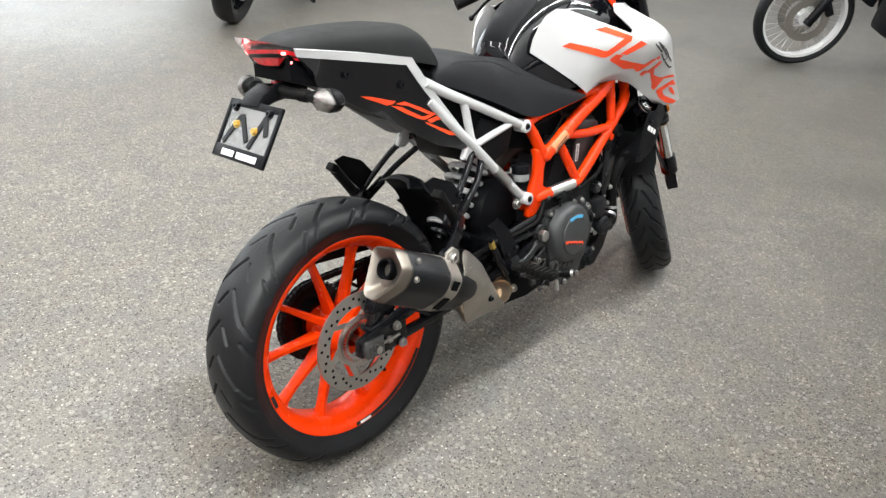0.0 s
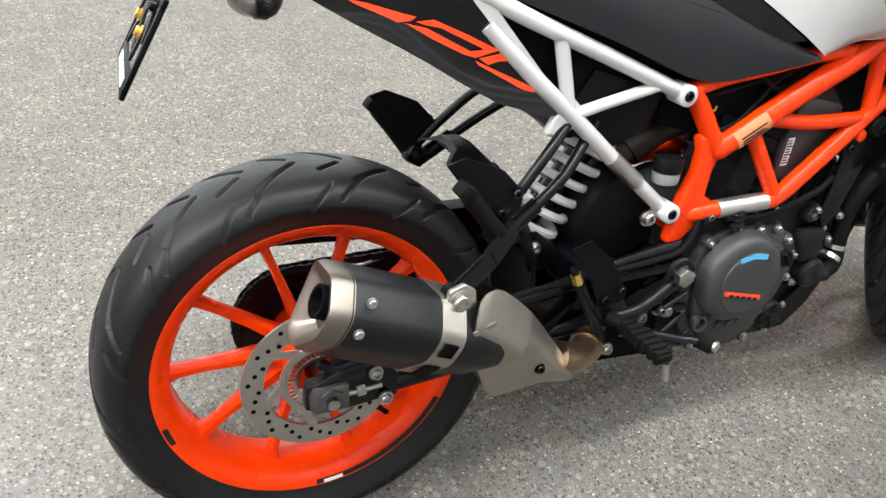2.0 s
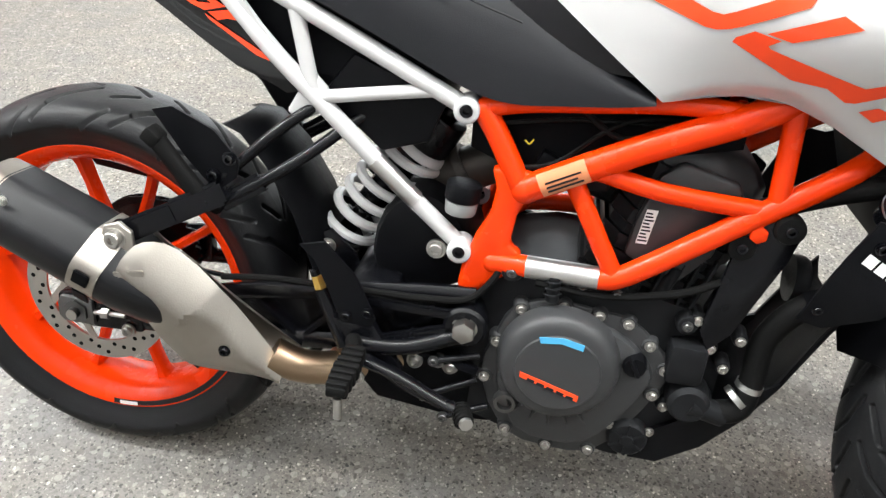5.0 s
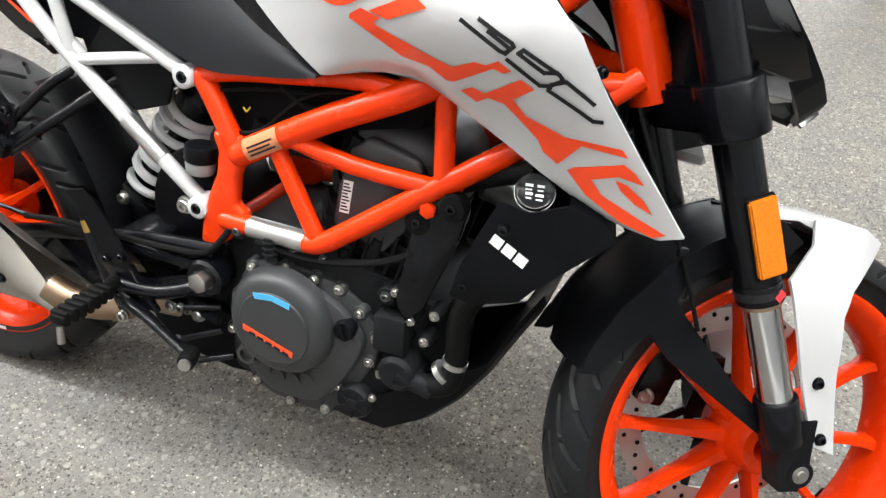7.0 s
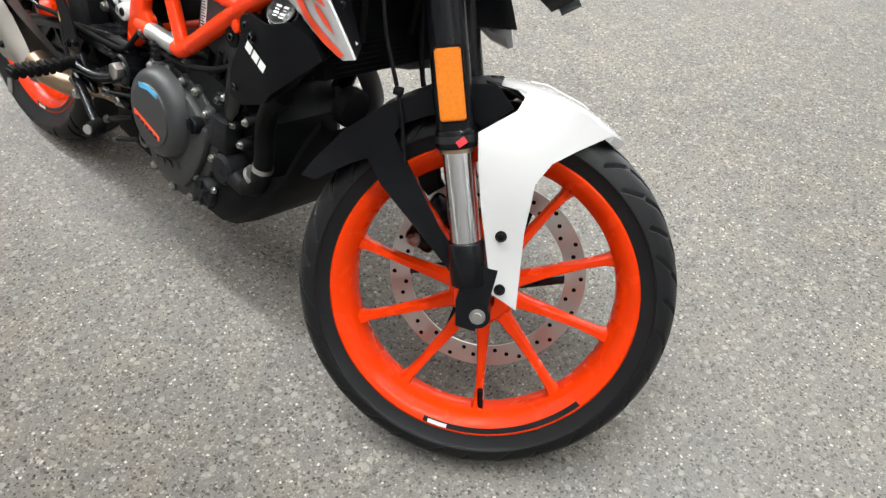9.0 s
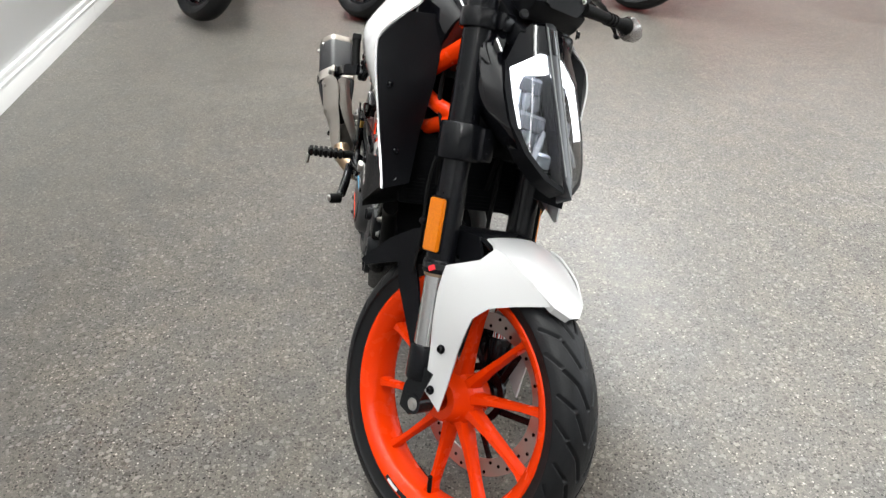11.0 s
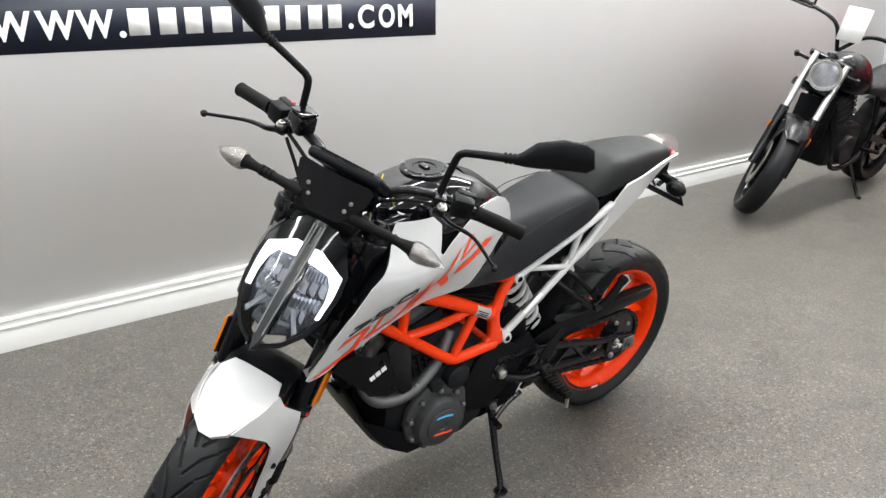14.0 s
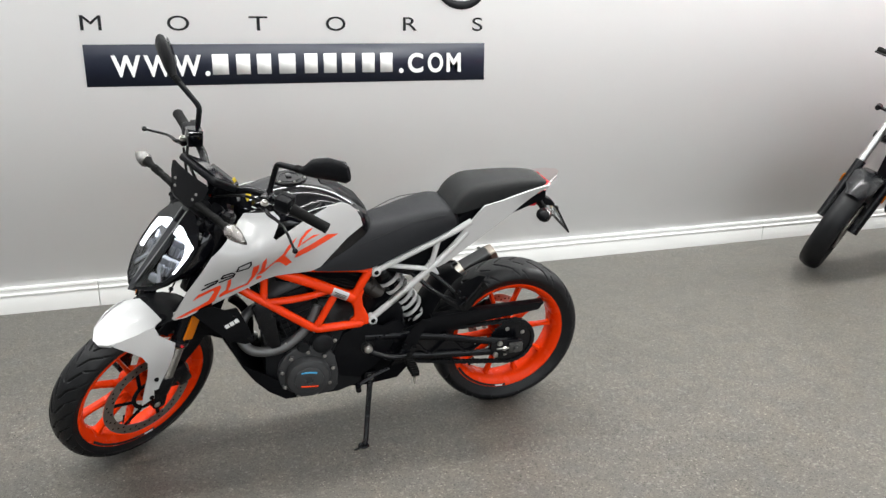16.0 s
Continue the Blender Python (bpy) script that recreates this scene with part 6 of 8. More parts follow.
for k, (x0, z0, x1, z1) in enumerate(((0.60, 0.30, 0.53, 0.27), (0.60, 0.34, 0.54, 0.33), (0.62, 0.26, 0.56, 0.24))):
    fixed("lever_rod", rod((x0, -0.135, z0), (x1, -0.150, z1), 0.005, 10), M_SATIN)
    bolt((x1, -0.152, z1), bike, 0.006, (0, -1, 0), M_DARKBOLT)
# engine mounts in front
for y0, y1 in ((-0.128, -0.118), (0.112, 0.122)):
    fixed("engine_mount", plate([(0.895, 0.575), (0.945, 0.600), (0.965, 0.585), (0.955, 0.54), (0.915, 0.43), (0.89, 0.40), (0.875, 0.43), (0.885, 0.50)], y0, y1, 0.003), M_SATIN, "black engine mounting plate")
for at in ((0.898, -0.130, 0.552), (0.945, -0.138, 0.585)):
    fixed("rubber_mount", lathe([(0.006, at[1]), (0.016, at[1]), (0.018, at[1] + 0.004), (0.018, at[1] + 0.02), (0.006, at[1] + 0.02)], (at[0], 0, at[2]), 24), M_GRIP)
    bolt((at[0], at[1] + 0.003, at[2]), bike, 0.007, (0, -1, 0), M_SATIN)
fixed("frame_plug", join(rod((0.912, -0.118, 0.573), (0.912, -0.134, 0.573), 0.0115, 6, bevel=0.002), plate([(0.875, 0.59), (0.945, 0.625), (0.952, 0.605), (0.93, 0.575), (0.90, 0.560)], -0.120, -0.112, 0.002)), M_ORANGE, "orange frame lug with plug")
# left-hand cover and drive cover
lcover = fixed("generator_cover", join(lathe([(0.0, 0.160), (0.012, 0.160), (0.014, 0.165), (0.046, 0.166), (0.050, 0.164), (0.051, 0.1605), (0.060, 0.160), (0.072, 0.155), (0.078, 0.140), (0.080, 0.10), (0, 0.10)], (0.788, 0, 0.300), 56, False), plate([(0.68, 0.24), (0.69, 0.36), (0.74, 0.41), (0.83, 0.41), (0.885, 0.35), (0.88, 0.26), (0.80, 0.21), (0.72, 0.21)], 0.105, 0.128, 0.008, 2)), M_COVER, "dark round generator cover", None, 30)
fixed("cover_band", plate([(0.760, 0.331), (0.761, 0.325), (0.788, 0.331), (0.815, 0.330), (0.815, 0.336), (0.788, 0.337)], 0.1655, 0.1668, 0), M_BLUE_DECAL, "small blue sticker", lcover)
fixed("cover_band", plate([(0.756, 0.275), (0.757, 0.270), (0.818, 0.276), (0.817, 0.281)], 0.1655, 0.1668, 0), M_DECAL, "slanted orange badge", lcover)
for k in range(9):
    a = 2 * math.pi * k / 9 + 0.2
    fixed("bolt_boss", lathe([(0.0, 0.134), (0.0085, 0.134), (0.0105, 0.130), (0.0115, 0.108), (0.0, 0.108)], (0.788 + 0.090 * math.cos(a), 0, 0.305 + 0.090 * math.sin(a)), 18, False), M_COVER, "", lcover)
    bolt((0.788 + 0.090 * math.cos(a), 0.135, 0.305 + 0.090 * math.sin(a)), lcover, 0.005, (0, 1, 0))
for k in range(6):
    x = 0.78 + 0.022 * k
    fixed("casting_rib", beam((x, 0.098, 0.410 + 0.004 * k), (x + 0.028, 0.096, 0.50 + 0.004 * k), 0.012, 0.004, 0.001), M_ENGINE)
for x, z in ((0.858, 0.430), (0.900, 0.410), (0.760, 0.470), (0.690, 0.420)):
    bolt((x, 0.118, z), lcover, 0.0055, (0, 1, 0))
for k, x in enumerate((0.50, 0.515, 0.53, 0.545, 0.56, 0.575)):
    fixed("cover_slot", block((x, 0.1292 - 0.5 * (x - 0.58) ** 2, 0.428 - 0.004 * k), (0.008, 0.003, 0.006), 0.001, (0, -20, 0)), M_DARKGREY)
fixed("starter_cover", join(lathe([(0.0, 0.145), (0.030, 0.145), (0.036, 0.140), (0.040, 0.11), (0, 0.11)], (0.735, 0, 0.425), 32, False), lathe([(0.0, 0.135), (0.018, 0.135), (0.022, 0.128), (0.022, 0.10), (0, 0.10)], (0.80, 0, 0.415), 24, False)), M_ENGINE, "", lcover)
fixed("sprocket_cover", moulded([(0.66, 0.445), (0.70, 0.36), (0.67, 0.27), (0.60, 0.255), (0.545, 0.30), (0.50, 0.35), (0.47, 0.40), (0.44, 0.44), (0.465, 0.475), (0.52, 0.455), (0.56, 0.475), (0.61, 0.47)], lambda x, z: 0.128 - 0.5 * (x - 0.58) ** 2 - 0.6 * (z - 0.37) ** 2, 1, 0.012, 0.03), M_PLASTIC, "black plastic sprocket cover")
bolt((0.576, 0.142, 0.384), bike, 0.011, (0, 1, 0), M_ALU, socket=False)
fixed("throttle_body", join(rod((0.66, 0.0, 0.60), (0.76, 0.0, 0.57), 0.036), block((0.70, -0.05, 0.60), (0.07, 0.05, 0.05), 0.008), block((0.70, 0.055, 0.60), (0.07, 0.05, 0.05), 0.008)), M_ENGINE)
fixed("air_box", loft([[(x, -w, z0), (x, w, z0), (x, w, z1 - 0.02), (x, w * 0.8, z1), (x, -w * 0.8, z1), (x, -w, z1 - 0.02)] for x, w, z0, z1 in ((0.55, 0.06, 0.61, 0.70), (0.60, 0.085, 0.60, 0.74), (0.75, 0.09, 0.63, 0.76), (0.88, 0.085, 0.66, 0.76))]), M_DARKGREY, "", None, 30)
fixed("side_box", plate([(0.430, 0.405), (0.428, 0.470), (0.452, 0.518), (0.492, 0.540), (0.535, 0.522), (0.566, 0.470), (0.572, 0.410), (0.48, 0.384)], -0.070, 0.075, 0.02, 2), M_PLASTIC, "black rounded plastic housing under the shock")
fixed("intake_duct", join(tube([(0.50, 0.02, 0.53), (0.55, 0.0, 0.56), (0.60, 0, 0.585), (0.67, 0, 0.60)], 0.032, 18, 5), tube([(0.535, 0.0, 0.553), (0.545, 0.0, 0.56)], 0.036, 18, 1)), M_DUCT, "dull metal intake duct")
fixed("brake_reservoir", join(rod((0.549, -0.098, 0.530), (0.550, -0.097, 0.549), 0.020, 24, 0.022, 0.003)), M_GREY, "small translucent brake fluid reservoir")
fixed("reservoir_lid", rod((0.550, -0.097, 0.549), (0.552, -0.096, 0.573), 0.0235, 24, bevel=0.003), M_PLASTIC, "black ribbed reservoir lid")
# wiring and cables inside the frame
rnd = random.Random(5)
for k in range(16):
    z = 0.60 + 0.09 * rnd.random()
    y = -0.06 - 0.045 * rnd.random()
    sgn = 1 if k % 2 else -1
    fixed("cable", tube([(0.585 + 0.03 * rnd.random(), sgn * y, z), (0.66, sgn * (y - 0.01 * rnd.random()), z + 0.02 * rnd.random() + 0.01), (0.74, sgn * y, 0.655 + 0.045 * rnd.random()), (0.82 + 0.05 * rnd.random(), sgn * y * 0.7, 0.67 + 0.04 * rnd.random())], 0.0022 + 0.0022 * rnd.random(), 7, 5), M_GRIP)
fixed("connector", block((0.655, -0.092, 0.615), (0.03, 0.02, 0.02), 0.003, (0, 25, 0)), M_DARKGREY)
fixed("cable_tie", tube([(0.62, -0.090, 0.638), (0.626, -0.092, 0.634), (0.631, -0.090, 0.640)], 0.0012, 6), M_YELLOW)
fixed("brake_line", tube([(0.23, -0.132, 0.397), (0.30, -0.135, 0.408), (0.366, -0.137, 0.412), (0.45, -0.138, 0.415), (0.52, -0.136, 0.417), (0.575, -0.133, 0.424), (0.605, -0.125, 0.455), (0.612, -0.115, 0.475)], 0.0048, 8, 5), M_GRIP, "black rubber brake line")
fixed("cable", tube([(0.66, -0.128, 0.462), (0.75, -0.128, 0.458), (0.84, -0.128, 0.478), (0.89, -0.120, 0.50)], 0.0055, 8, 5), M_GRIP)
for s in (-1, 1):
    fixed("cable", tube([(1.00, s * 0.06, 0.80), (1.06, s * 0.07, 0.76), (1.10, s * 0.06, 0.70), (1.10, s * 0.05, 0.60)], 0.0045, 8, 5), M_GRIP)

# --- radiator, guards, belly pan
rad_m = Matrix.Translation((1.075, 0, 0.600)) @ Matrix.Rotation(radians(-22), 4, "Y")
core = block((0, 0, 0.022), (0.030, 0.24, 0.15), 0.004)
core.transform(rad_m)
radiator = fixed("radiator", core, M_DARKGREY, "black radiator with fine fins")
for k in range(20):
    f = block((0.016, 0, -0.047 + 0.0072 * k), (0.003, 0.215, 0.0022), 0)
    f.transform(rad_m)
    fixed("radiator_fin", f, M_DARKGREY, "", radiator)
GUARD = [(0.966, 0.494), (0.996, 0.487), (1.052, 0.511), (1.066, 0.530), (1.146, 0.605), (1.128, 0.628), (1.092, 0.640), (1.052, 0.626), (1.016, 0.630), (0.998, 0.590), (0.978, 0.540)]
for s in (-1, 1):
    guard = fixed("radiator_guard", moulded(GUARD, lambda x, z: 0.186 - 0.25 * max(0, x - 1.06) - 0.20 * max(0, 0.53 - z), s, 0.004, 0.02), M_PLASTIC, "black radiator side guard with a white mark", None, 30)
    bm = bmesh.new()
    rim_pts = GUARD[1:7]
    a = [bm.verts.new((x, s * (0.185 - 0.25 * max(0, x - 1.06) - 0.20 * max(0, 0.53 - z)), z)) for x, z in rim_pts]
    b = [bm.verts.new((x - 0.012, s * 0.115, z + 0.012)) for x, z in rim_pts]
    for k in range(len(rim_pts) - 1):
        bm.faces.new((a[k], a[k + 1], b[k + 1], b[k]))
    bmesh.ops.solidify(bm, geom=list(bm.faces), thickness=0.003)
    fixed("guard_return", bm, M_PLASTIC, "", guard)
    for j in range(3):
        o = V((1.010 + 0.0150 * j, 0, 0.5800 - 0.0080 * j))
        fixed("guard_mark", moulded([(o.x, o.z), (o.x + 0.0125, o.z - 0.0066), (o.x + 0.0185, o.z + 0.0060), (o.x + 0.006, o.z + 0.0126)], lambda x, z: 0.186 - 0.25 * max(0, x - 1.06), s, 0.0, 0.03, 0.0008), M_WHITE_DECAL, "", guard, 0)
    bolt((1.026, s * 0.187, 0.612 - 0.012), guard, 0.006, (0, s, 0), M_SATIN)
    bolt((0.984, s * 0.182, 0.512), guard, 0.005, (0, s, 0), M_SATIN)
cap_turn = Matrix.Translation((1.047, -0.156, 0.640)) @ V((0.15, -0.72, 0.68)).to_track_quat("Z", "Y").to_matrix().to_4x4()


def on_cap(bm):
    bm.transform(cap_turn)
    return bm


rad_cap = fixed("radiator_cap", on_cap(lathe([(0.0, 0.0), (0.017, 0.0), (0.0185, 0.0012), (0.0215, 0.0012), (0.0225, -0.001), (0.0225, -0.012), (0.017, -0.014), (0.015, -0.035), (0, -0.035)], (0, 0, 0), 36, False, "z")), M_SATIN, "round black radiator cap with white marks")
fixed("cap_ring", on_cap(lathe([(0.0212, -0.004), (0.0232, -0.004), (0.0232, -0.0065), (0.0212, -0.0065)], (0, 0, 0), 36, True, "z")), M_ALU, "", rad_cap)
for dx, dy, w in ((-0.007, 0.006, 0.009), (0.006, 0.006, 0.008), (-0.006, -0.004, 0.008), (0.006, -0.005, 0.009)):
    fixed("cap_mark", on_cap(block((dx, dy, 0.0006), (w, 0.0032, 0.0006), 0)), M_WHITE_DECAL, "", rad_cap)
    fixed("cap_mark", on_cap(block((dx, dy - 0.0052, 0.0006), (w * 0.8, 0.0016, 0.0006), 0)), M_WHITE_DECAL, "", rad_cap)
fixed("belly_pan", loft([[(x, -w * 1.02, z1), (x, -w, z0 + 0.018), (x, -w * 0.75, z0), (x, w * 0.75, z0), (x, w, z0 + 0.018), (x, w * 1.02, z1), (x, w * 0.96, z1), (x, w * 0.92, z0 + 0.022), (x, w * 0.7, z0 + 0.006), (x, -w * 0.7, z0 + 0.006), (x, -w * 0.92, z0 + 0.022), (x, -w * 0.96, z1)]
                          for x, w, z0, z1 in ((0.60, 0.085, 0.200, 0.225), (0.70, 0.105, 0.190, 0.215), (0.80, 0.115, 0.182, 0.222), (0.865, 0.118, 0.184, 0.268), (0.92, 0.112, 0.218, 0.305), (0.965, 0.104, 0.265, 0.328), (1.003, 0.096, 0.322, 0.350), (1.036, 0.088, 0.390, 0.425), (1.062, 0.080, 0.440, 0.470))]), M_PLASTIC, "black plastic belly pan", None, 25)
fixed("horn", lathe([(0.0, 0.012), (0.030, 0.012), (0.034, 0.006), (0.034, -0.01), (0.0, -0.012)], (1.02, 0.02, 0.455), 28, False, "x"), M_ENGINE)

# --- foot rests and pedals
for s in (-1, 1):
    y = lambda v: s * v
    hang = fixed("pillion_hanger", join(tube([(0.405, y(0.080), 0.672), (0.372, y(0.098), 0.661), (0.325, y(0.126), 0.629), (0.268, y(0.142), 0.576), (0.240, y(0.148), 0.548)], 0.0078, 10, 6),
                                        tube([(0.430, y(0.080), 0.652), (0.402, y(0.098), 0.633), (0.345, y(0.132), 0.587), (0.290, y(0.144), 0.549), (0.236, y(0.150), 0.514)], 0.0082, 10, 6), beam((0.300, y(0.143), 0.556), (0.238, y(0.150), 0.515), 0.012, 0.026, 0.004),
                                        plate([(0.345, 0.668), (0.440, 0.672), (0.440, 0.640), (0.37, 0.640)], y(0.074), y(0.096), 0.005), block((0.236, y(0.152), 0.526), (0.034, 0.028, 0.034), 0.006, (0, 30, 0))), M_SATIN, "black tubular pillion foot rest bracket")
    fixed("heel_plate", moulded([(0.157, 0.633), (0.184, 0.640), (0.238, 0.616), (0.270, 0.580), (0.266, 0.557), (0.238, 0.533), (0.198, 0.576)], lambda x, z: 0.153, s, 0.004, 0.05), M_PLASTIC, "black heel plate", hang)
    bolt((0.258, y(0.155), 0.582), hang, 0.007, (0, s, 0), M_SATIN)
    bolt((0.236, y(0.155), 0.557), hang, 0.007, (0, s, 0), M_SATIN)
    fixed("pillion_peg", join(tube([(0.232, y(0.172), 0.525), (0.205, y(0.176), 0.562), (0.176, y(0.178), 0.602)], [0.014, 0.012, 0.012], 10, 3), block((0.171, y(0.178), 0.608), (0.022, 0.026, 0.02), 0.004, (0, 40, 0))), M_GRIP, "folded black rubber pillion peg", hang)
    guard = fixed("heel_guard", moulded([(0.352, 0.480), (0.386, 0.489), (0.425, 0.450), (0.436, 0.432), (0.458, 0.385), (0.452, 0.372), (0.410, 0.374), (0.392, 0.420), (0.372, 0.462)], lambda x, z: 0.160, s, 0.004, 0.05), M_PLASTIC, "black heel guard plate")
    bolt((0.418, y(0.162), 0.385), guard, 0.006, (0, s, 0), M_SATIN)
    bolt((0.447, y(0.162), 0.395), guard, 0.006, (0, s, 0), M_SATIN)
    fixed("rider_hanger", join(tube([(0.575, y(0.135), 0.37), (0.50, y(0.15), 0.345), (0.425, y(0.16), 0.345)], 0.012, 10, 4), plate([(0.40, 0.375), (0.455, 0.378), (0.475, 0.345), (0.50, 0.31), (0.46, 0.315), (0.42, 0.335)], y(0.145), y(0.160), 0.004)), M_SATIN, "black rider foot rest hanger")
    peg = fixed("rider_peg", join(tube([(0.430, y(0.165), 0.352), (0.440, y(0.19), 0.352)], 0.011, 10, 1), block((0.442, y(0.240), 0.353), (0.026, 0.095, 0.014), 0.004)), M_GRIP, "black rubber rider foot peg")
    for j in range(7):
        fixed("peg_ridge", block((0.442, y(0.198 + 0.0135 * j), 0.354), (0.034 - 0.002 * abs(j - 3), 0.010, 0.022), 0.003), M_GRIP, "", peg)
    fixed("peg_tip", rod((0.445, y(0.285), 0.345), (0.446, y(0.288), 0.318), 0.0055, 10), M_ZINC, "", peg)
fixed("brake_pedal", join(tube([(0.445, -0.168, 0.325), (0.50, -0.178, 0.315), (0.55, -0.190, 0.300), (0.585, -0.198, 0.292)], [0.012, 0.010, 0.009, 0.010], 10, 4, squash=0.7), tube([(0.44, -0.165, 0.335), (0.50, -0.172, 0.300), (0.56, -0.185, 0.285)], 0.006, 8, 4)), M_SATIN, "black brake pedal")
fixed("pedal_tread", join(rod((0.588, -0.192, 0.290), (0.598, -0.222, 0.292), 0.012, 16, bevel=0.002), *[rod((0.588 + 0.0022 * j, -0.194 - 0.0066 * j, 0.290), (0.5888 + 0.0022 * j, -0.1965 - 0.0066 * j, 0.2902), 0.0135, 14) for j in range(4)]), M_GRIP, "ribbed rubber pedal tread")
fixed("pedal_cap", rod((0.598, -0.221, 0.292), (0.6, -0.226, 0.292), 0.009, 14), M_ALU)
fixed("brake_master", join(rod((0.378, -0.148, 0.412), (0.415, -0.155, 0.335), 0.0105), rod((0.368, -0.147, 0.440), (0.378, -0.148, 0.412), 0.0065), rod((0.415, -0.155, 0.335), (0.432, -0.158, 0.290), 0.005)), M_SATIN, "rear brake master cylinder")
fixed("banjo_bolt", rod((0.372, -0.147, 0.432), (0.378, -0.148, 0.414), 0.0085, 6), M_BRASS)
bolt((0.436, -0.162, 0.290), bike, 0.008)
for x, z in ((0.512, 0.318), (0.545, 0.325), (0.562, 0.318)):
    bolt((x, -0.140, z), bike, 0.0085)
fixed("shift_lever", join(tube([(0.50, 0.155, 0.30), (0.56, 0.165, 0.285), (0.62, 0.185, 0.265)], 0.007, 8, 4), rod((0.62, 0.18, 0.265), (0.625, 0.215, 0.265), 0.010)), M_SATIN, "black gear shift lever")
# side stand, down
stand = fixed("side_stand", join(tube([(0.556, 0.100, 0.238), (0.566, 0.130, 0.190), (0.585, 0.185, 0.120), (0.600, 0.232, 0.066), (0.610, 0.248, 0.050)], [0.013, 0.0105, 0.0095, 0.0095, 0.010], 12, 5), plate([(0.535, 0.262), (0.58, 0.262), (0.585, 0.225), (0.54, 0.222)], 0.088, 0.112, 0.006),
                                 tube([(0.604, 0.236, 0.070), (0.625, 0.262, 0.056), (0.648, 0.268, 0.050), (0.630, 0.256, 0.046)], 0.0035, 8, 4)), M_SATIN, "black side stand, folded down")
foot = lathe([(0.0, -0.0035), (0.018, -0.0035), (0.021, 0.0), (0.018, 0.0045), (0.0, 0.0045)], (0, 0, 0), 20, False, "z")
foot.transform(bike.matrix_basis.inverted() @ Matrix.Translation((0.613, 0.258, 0.0042)))
fixed("stand_foot", foot, M_SATIN, "", stand)
fixed("stand_spring", tube([V((0.56, 0.122, 0.225)).lerp(V((0.578, 0.170, 0.150)), k / 120) + V((0.006 * math.cos(k * 0.55), 0.0, 0.006 * math.sin(k * 0.55))) for k in range(121)], 0.0015, 6, 1), M_ENGINE, "", stand)
bolt((0.558, 0.114, 0.242), stand, 0.009, (0, 1, 0))

# --- fork and steering
SLOPE = V((-0.384, 0, 1)).normalized()


def fork_at(z, s=1, y=0.105):
    return V((1.348 - (z - 0.287) * 0.384, s * y, z))


for s in (-1, 1):
    leg = steered("fork_leg", join(rod(fork_at(0.516, s), fork_at(0.962, s), 0.0265, 28), rod(fork_at(0.745, s), fork_at(0.955, s), 0.0275, 28), rod(fork_at(0.506, s), fork_at(0.530, s), 0.0285, 28, bevel=0.003), rod(fork_at(0.962, s), fork_at(0.972, s), 0.022, 20, 0.014)), M_SATIN, "black upside-down fork leg")
    steered("fork_tube", rod(fork_at(0.345, s), fork_at(0.515, s), 0.0215, 28), M_CHROME, "polished chrome fork tube", leg)
    steered("fork_seal", rod(fork_at(0.501, s), fork_at(0.5065, s), 0.0245, 28), M_BRONZE, "", leg)
    c = fork_at(0.300, s)
    steered("fork_foot", join(rod(fork_at(0.325, s), fork_at(0.385, s), 0.0270, 24, bevel=0.004), loft([[c + V((-0.022, s * dy, 0.060)), c + V((0.022, s * dy, 0.060)), c + V((0.024, s * dy, 0.0)), c + V((0.016, s * dy, -0.036)), c + V((-0.012, s * dy, -0.036)), c + V((-0.022, s * dy, 0.0))] for dy in (-0.018, 0.016)]), rod((1.357, s * 0.085, 0.287), (1.357, s * 0.122, 0.287), 0.018, 20)), M_SATIN, "black cast fork foot", leg)
    steered("axle_end", lathe([(0.0, s * 0.126), (0.006, s * 0.126), (0.0065, s * 0.123), (0.011, s * 0.123), (0.0125, s * 0.12), (0.0125, s * 0.11), (0, s * 0.11)], FRONT, 24, False), M_ZINC, "", leg)
    steered("fork_decal", rod(fork_at(0.514, s), fork_at(0.523, s), 0.0291, 28), M_BLACK_DECAL, "", leg)
    steered("fork_mark", join(beam(fork_at(0.514, s) + V((0.004, s * 0.0290, 0)), fork_at(0.524, s) + V((0.016, s * 0.0262, 0)), 0.001, 0.009, 0)), M_TAIL, "", leg)
    f = fork_at(0.586, s)
    d = SLOPE
    reflector = steered("fork_reflector", join(beam(f + V((0.002, s * 0.0305, -0.0)) - d * 0.046, f + V((0.002, s * 0.0305, 0)) + d * 0.046, 0.009, 0.034, 0.002)), M_AMBER, "long amber side reflector", leg)
    steered("reflector_frame", beam(f + V((0.002, s * 0.026, 0)) - d * 0.049, f + V((0.002, s * 0.026, 0)) + d * 0.049, 0.006, 0.038, 0.002), M_PLASTIC, "", reflector)
    for dz in (0.710, 0.734):
        bolt(fork_at(dz, s, 0.088) + V((0.040, 0, 0.010)), leg, 0.0075, (1, 0, 0.1), M_ZINC, True)
    bolt(fork_at(0.915, s, 0.084) + V((0.038, 0, 0.012)), leg, 0.007, (1, 0, 0.1), M_ZINC, True)


def clamp(z, h, r):
    bits = []
    for s in (-1, 1):
        c = fork_at(z, s)
        bits.append(rod(c - SLOPE * h / 2, c + SLOPE * h / 2, r, 28, bevel=0.004))
        bits.append(block(fork_at(z, s, 0.084) + V((0.032, 0, 0.012)), (0.03, 0.034, h * 0.9), 0.006, (0, -21, 0)))
        m = V((1.130 - (z - 0.735) * 0.384, 0, z))
        bits.append(beam(c, m + V((0.012, 0, 0)), 0.05, h * 0.86, 0.006, up=(0.93, 0, 0.36)))
    return join(*bits)


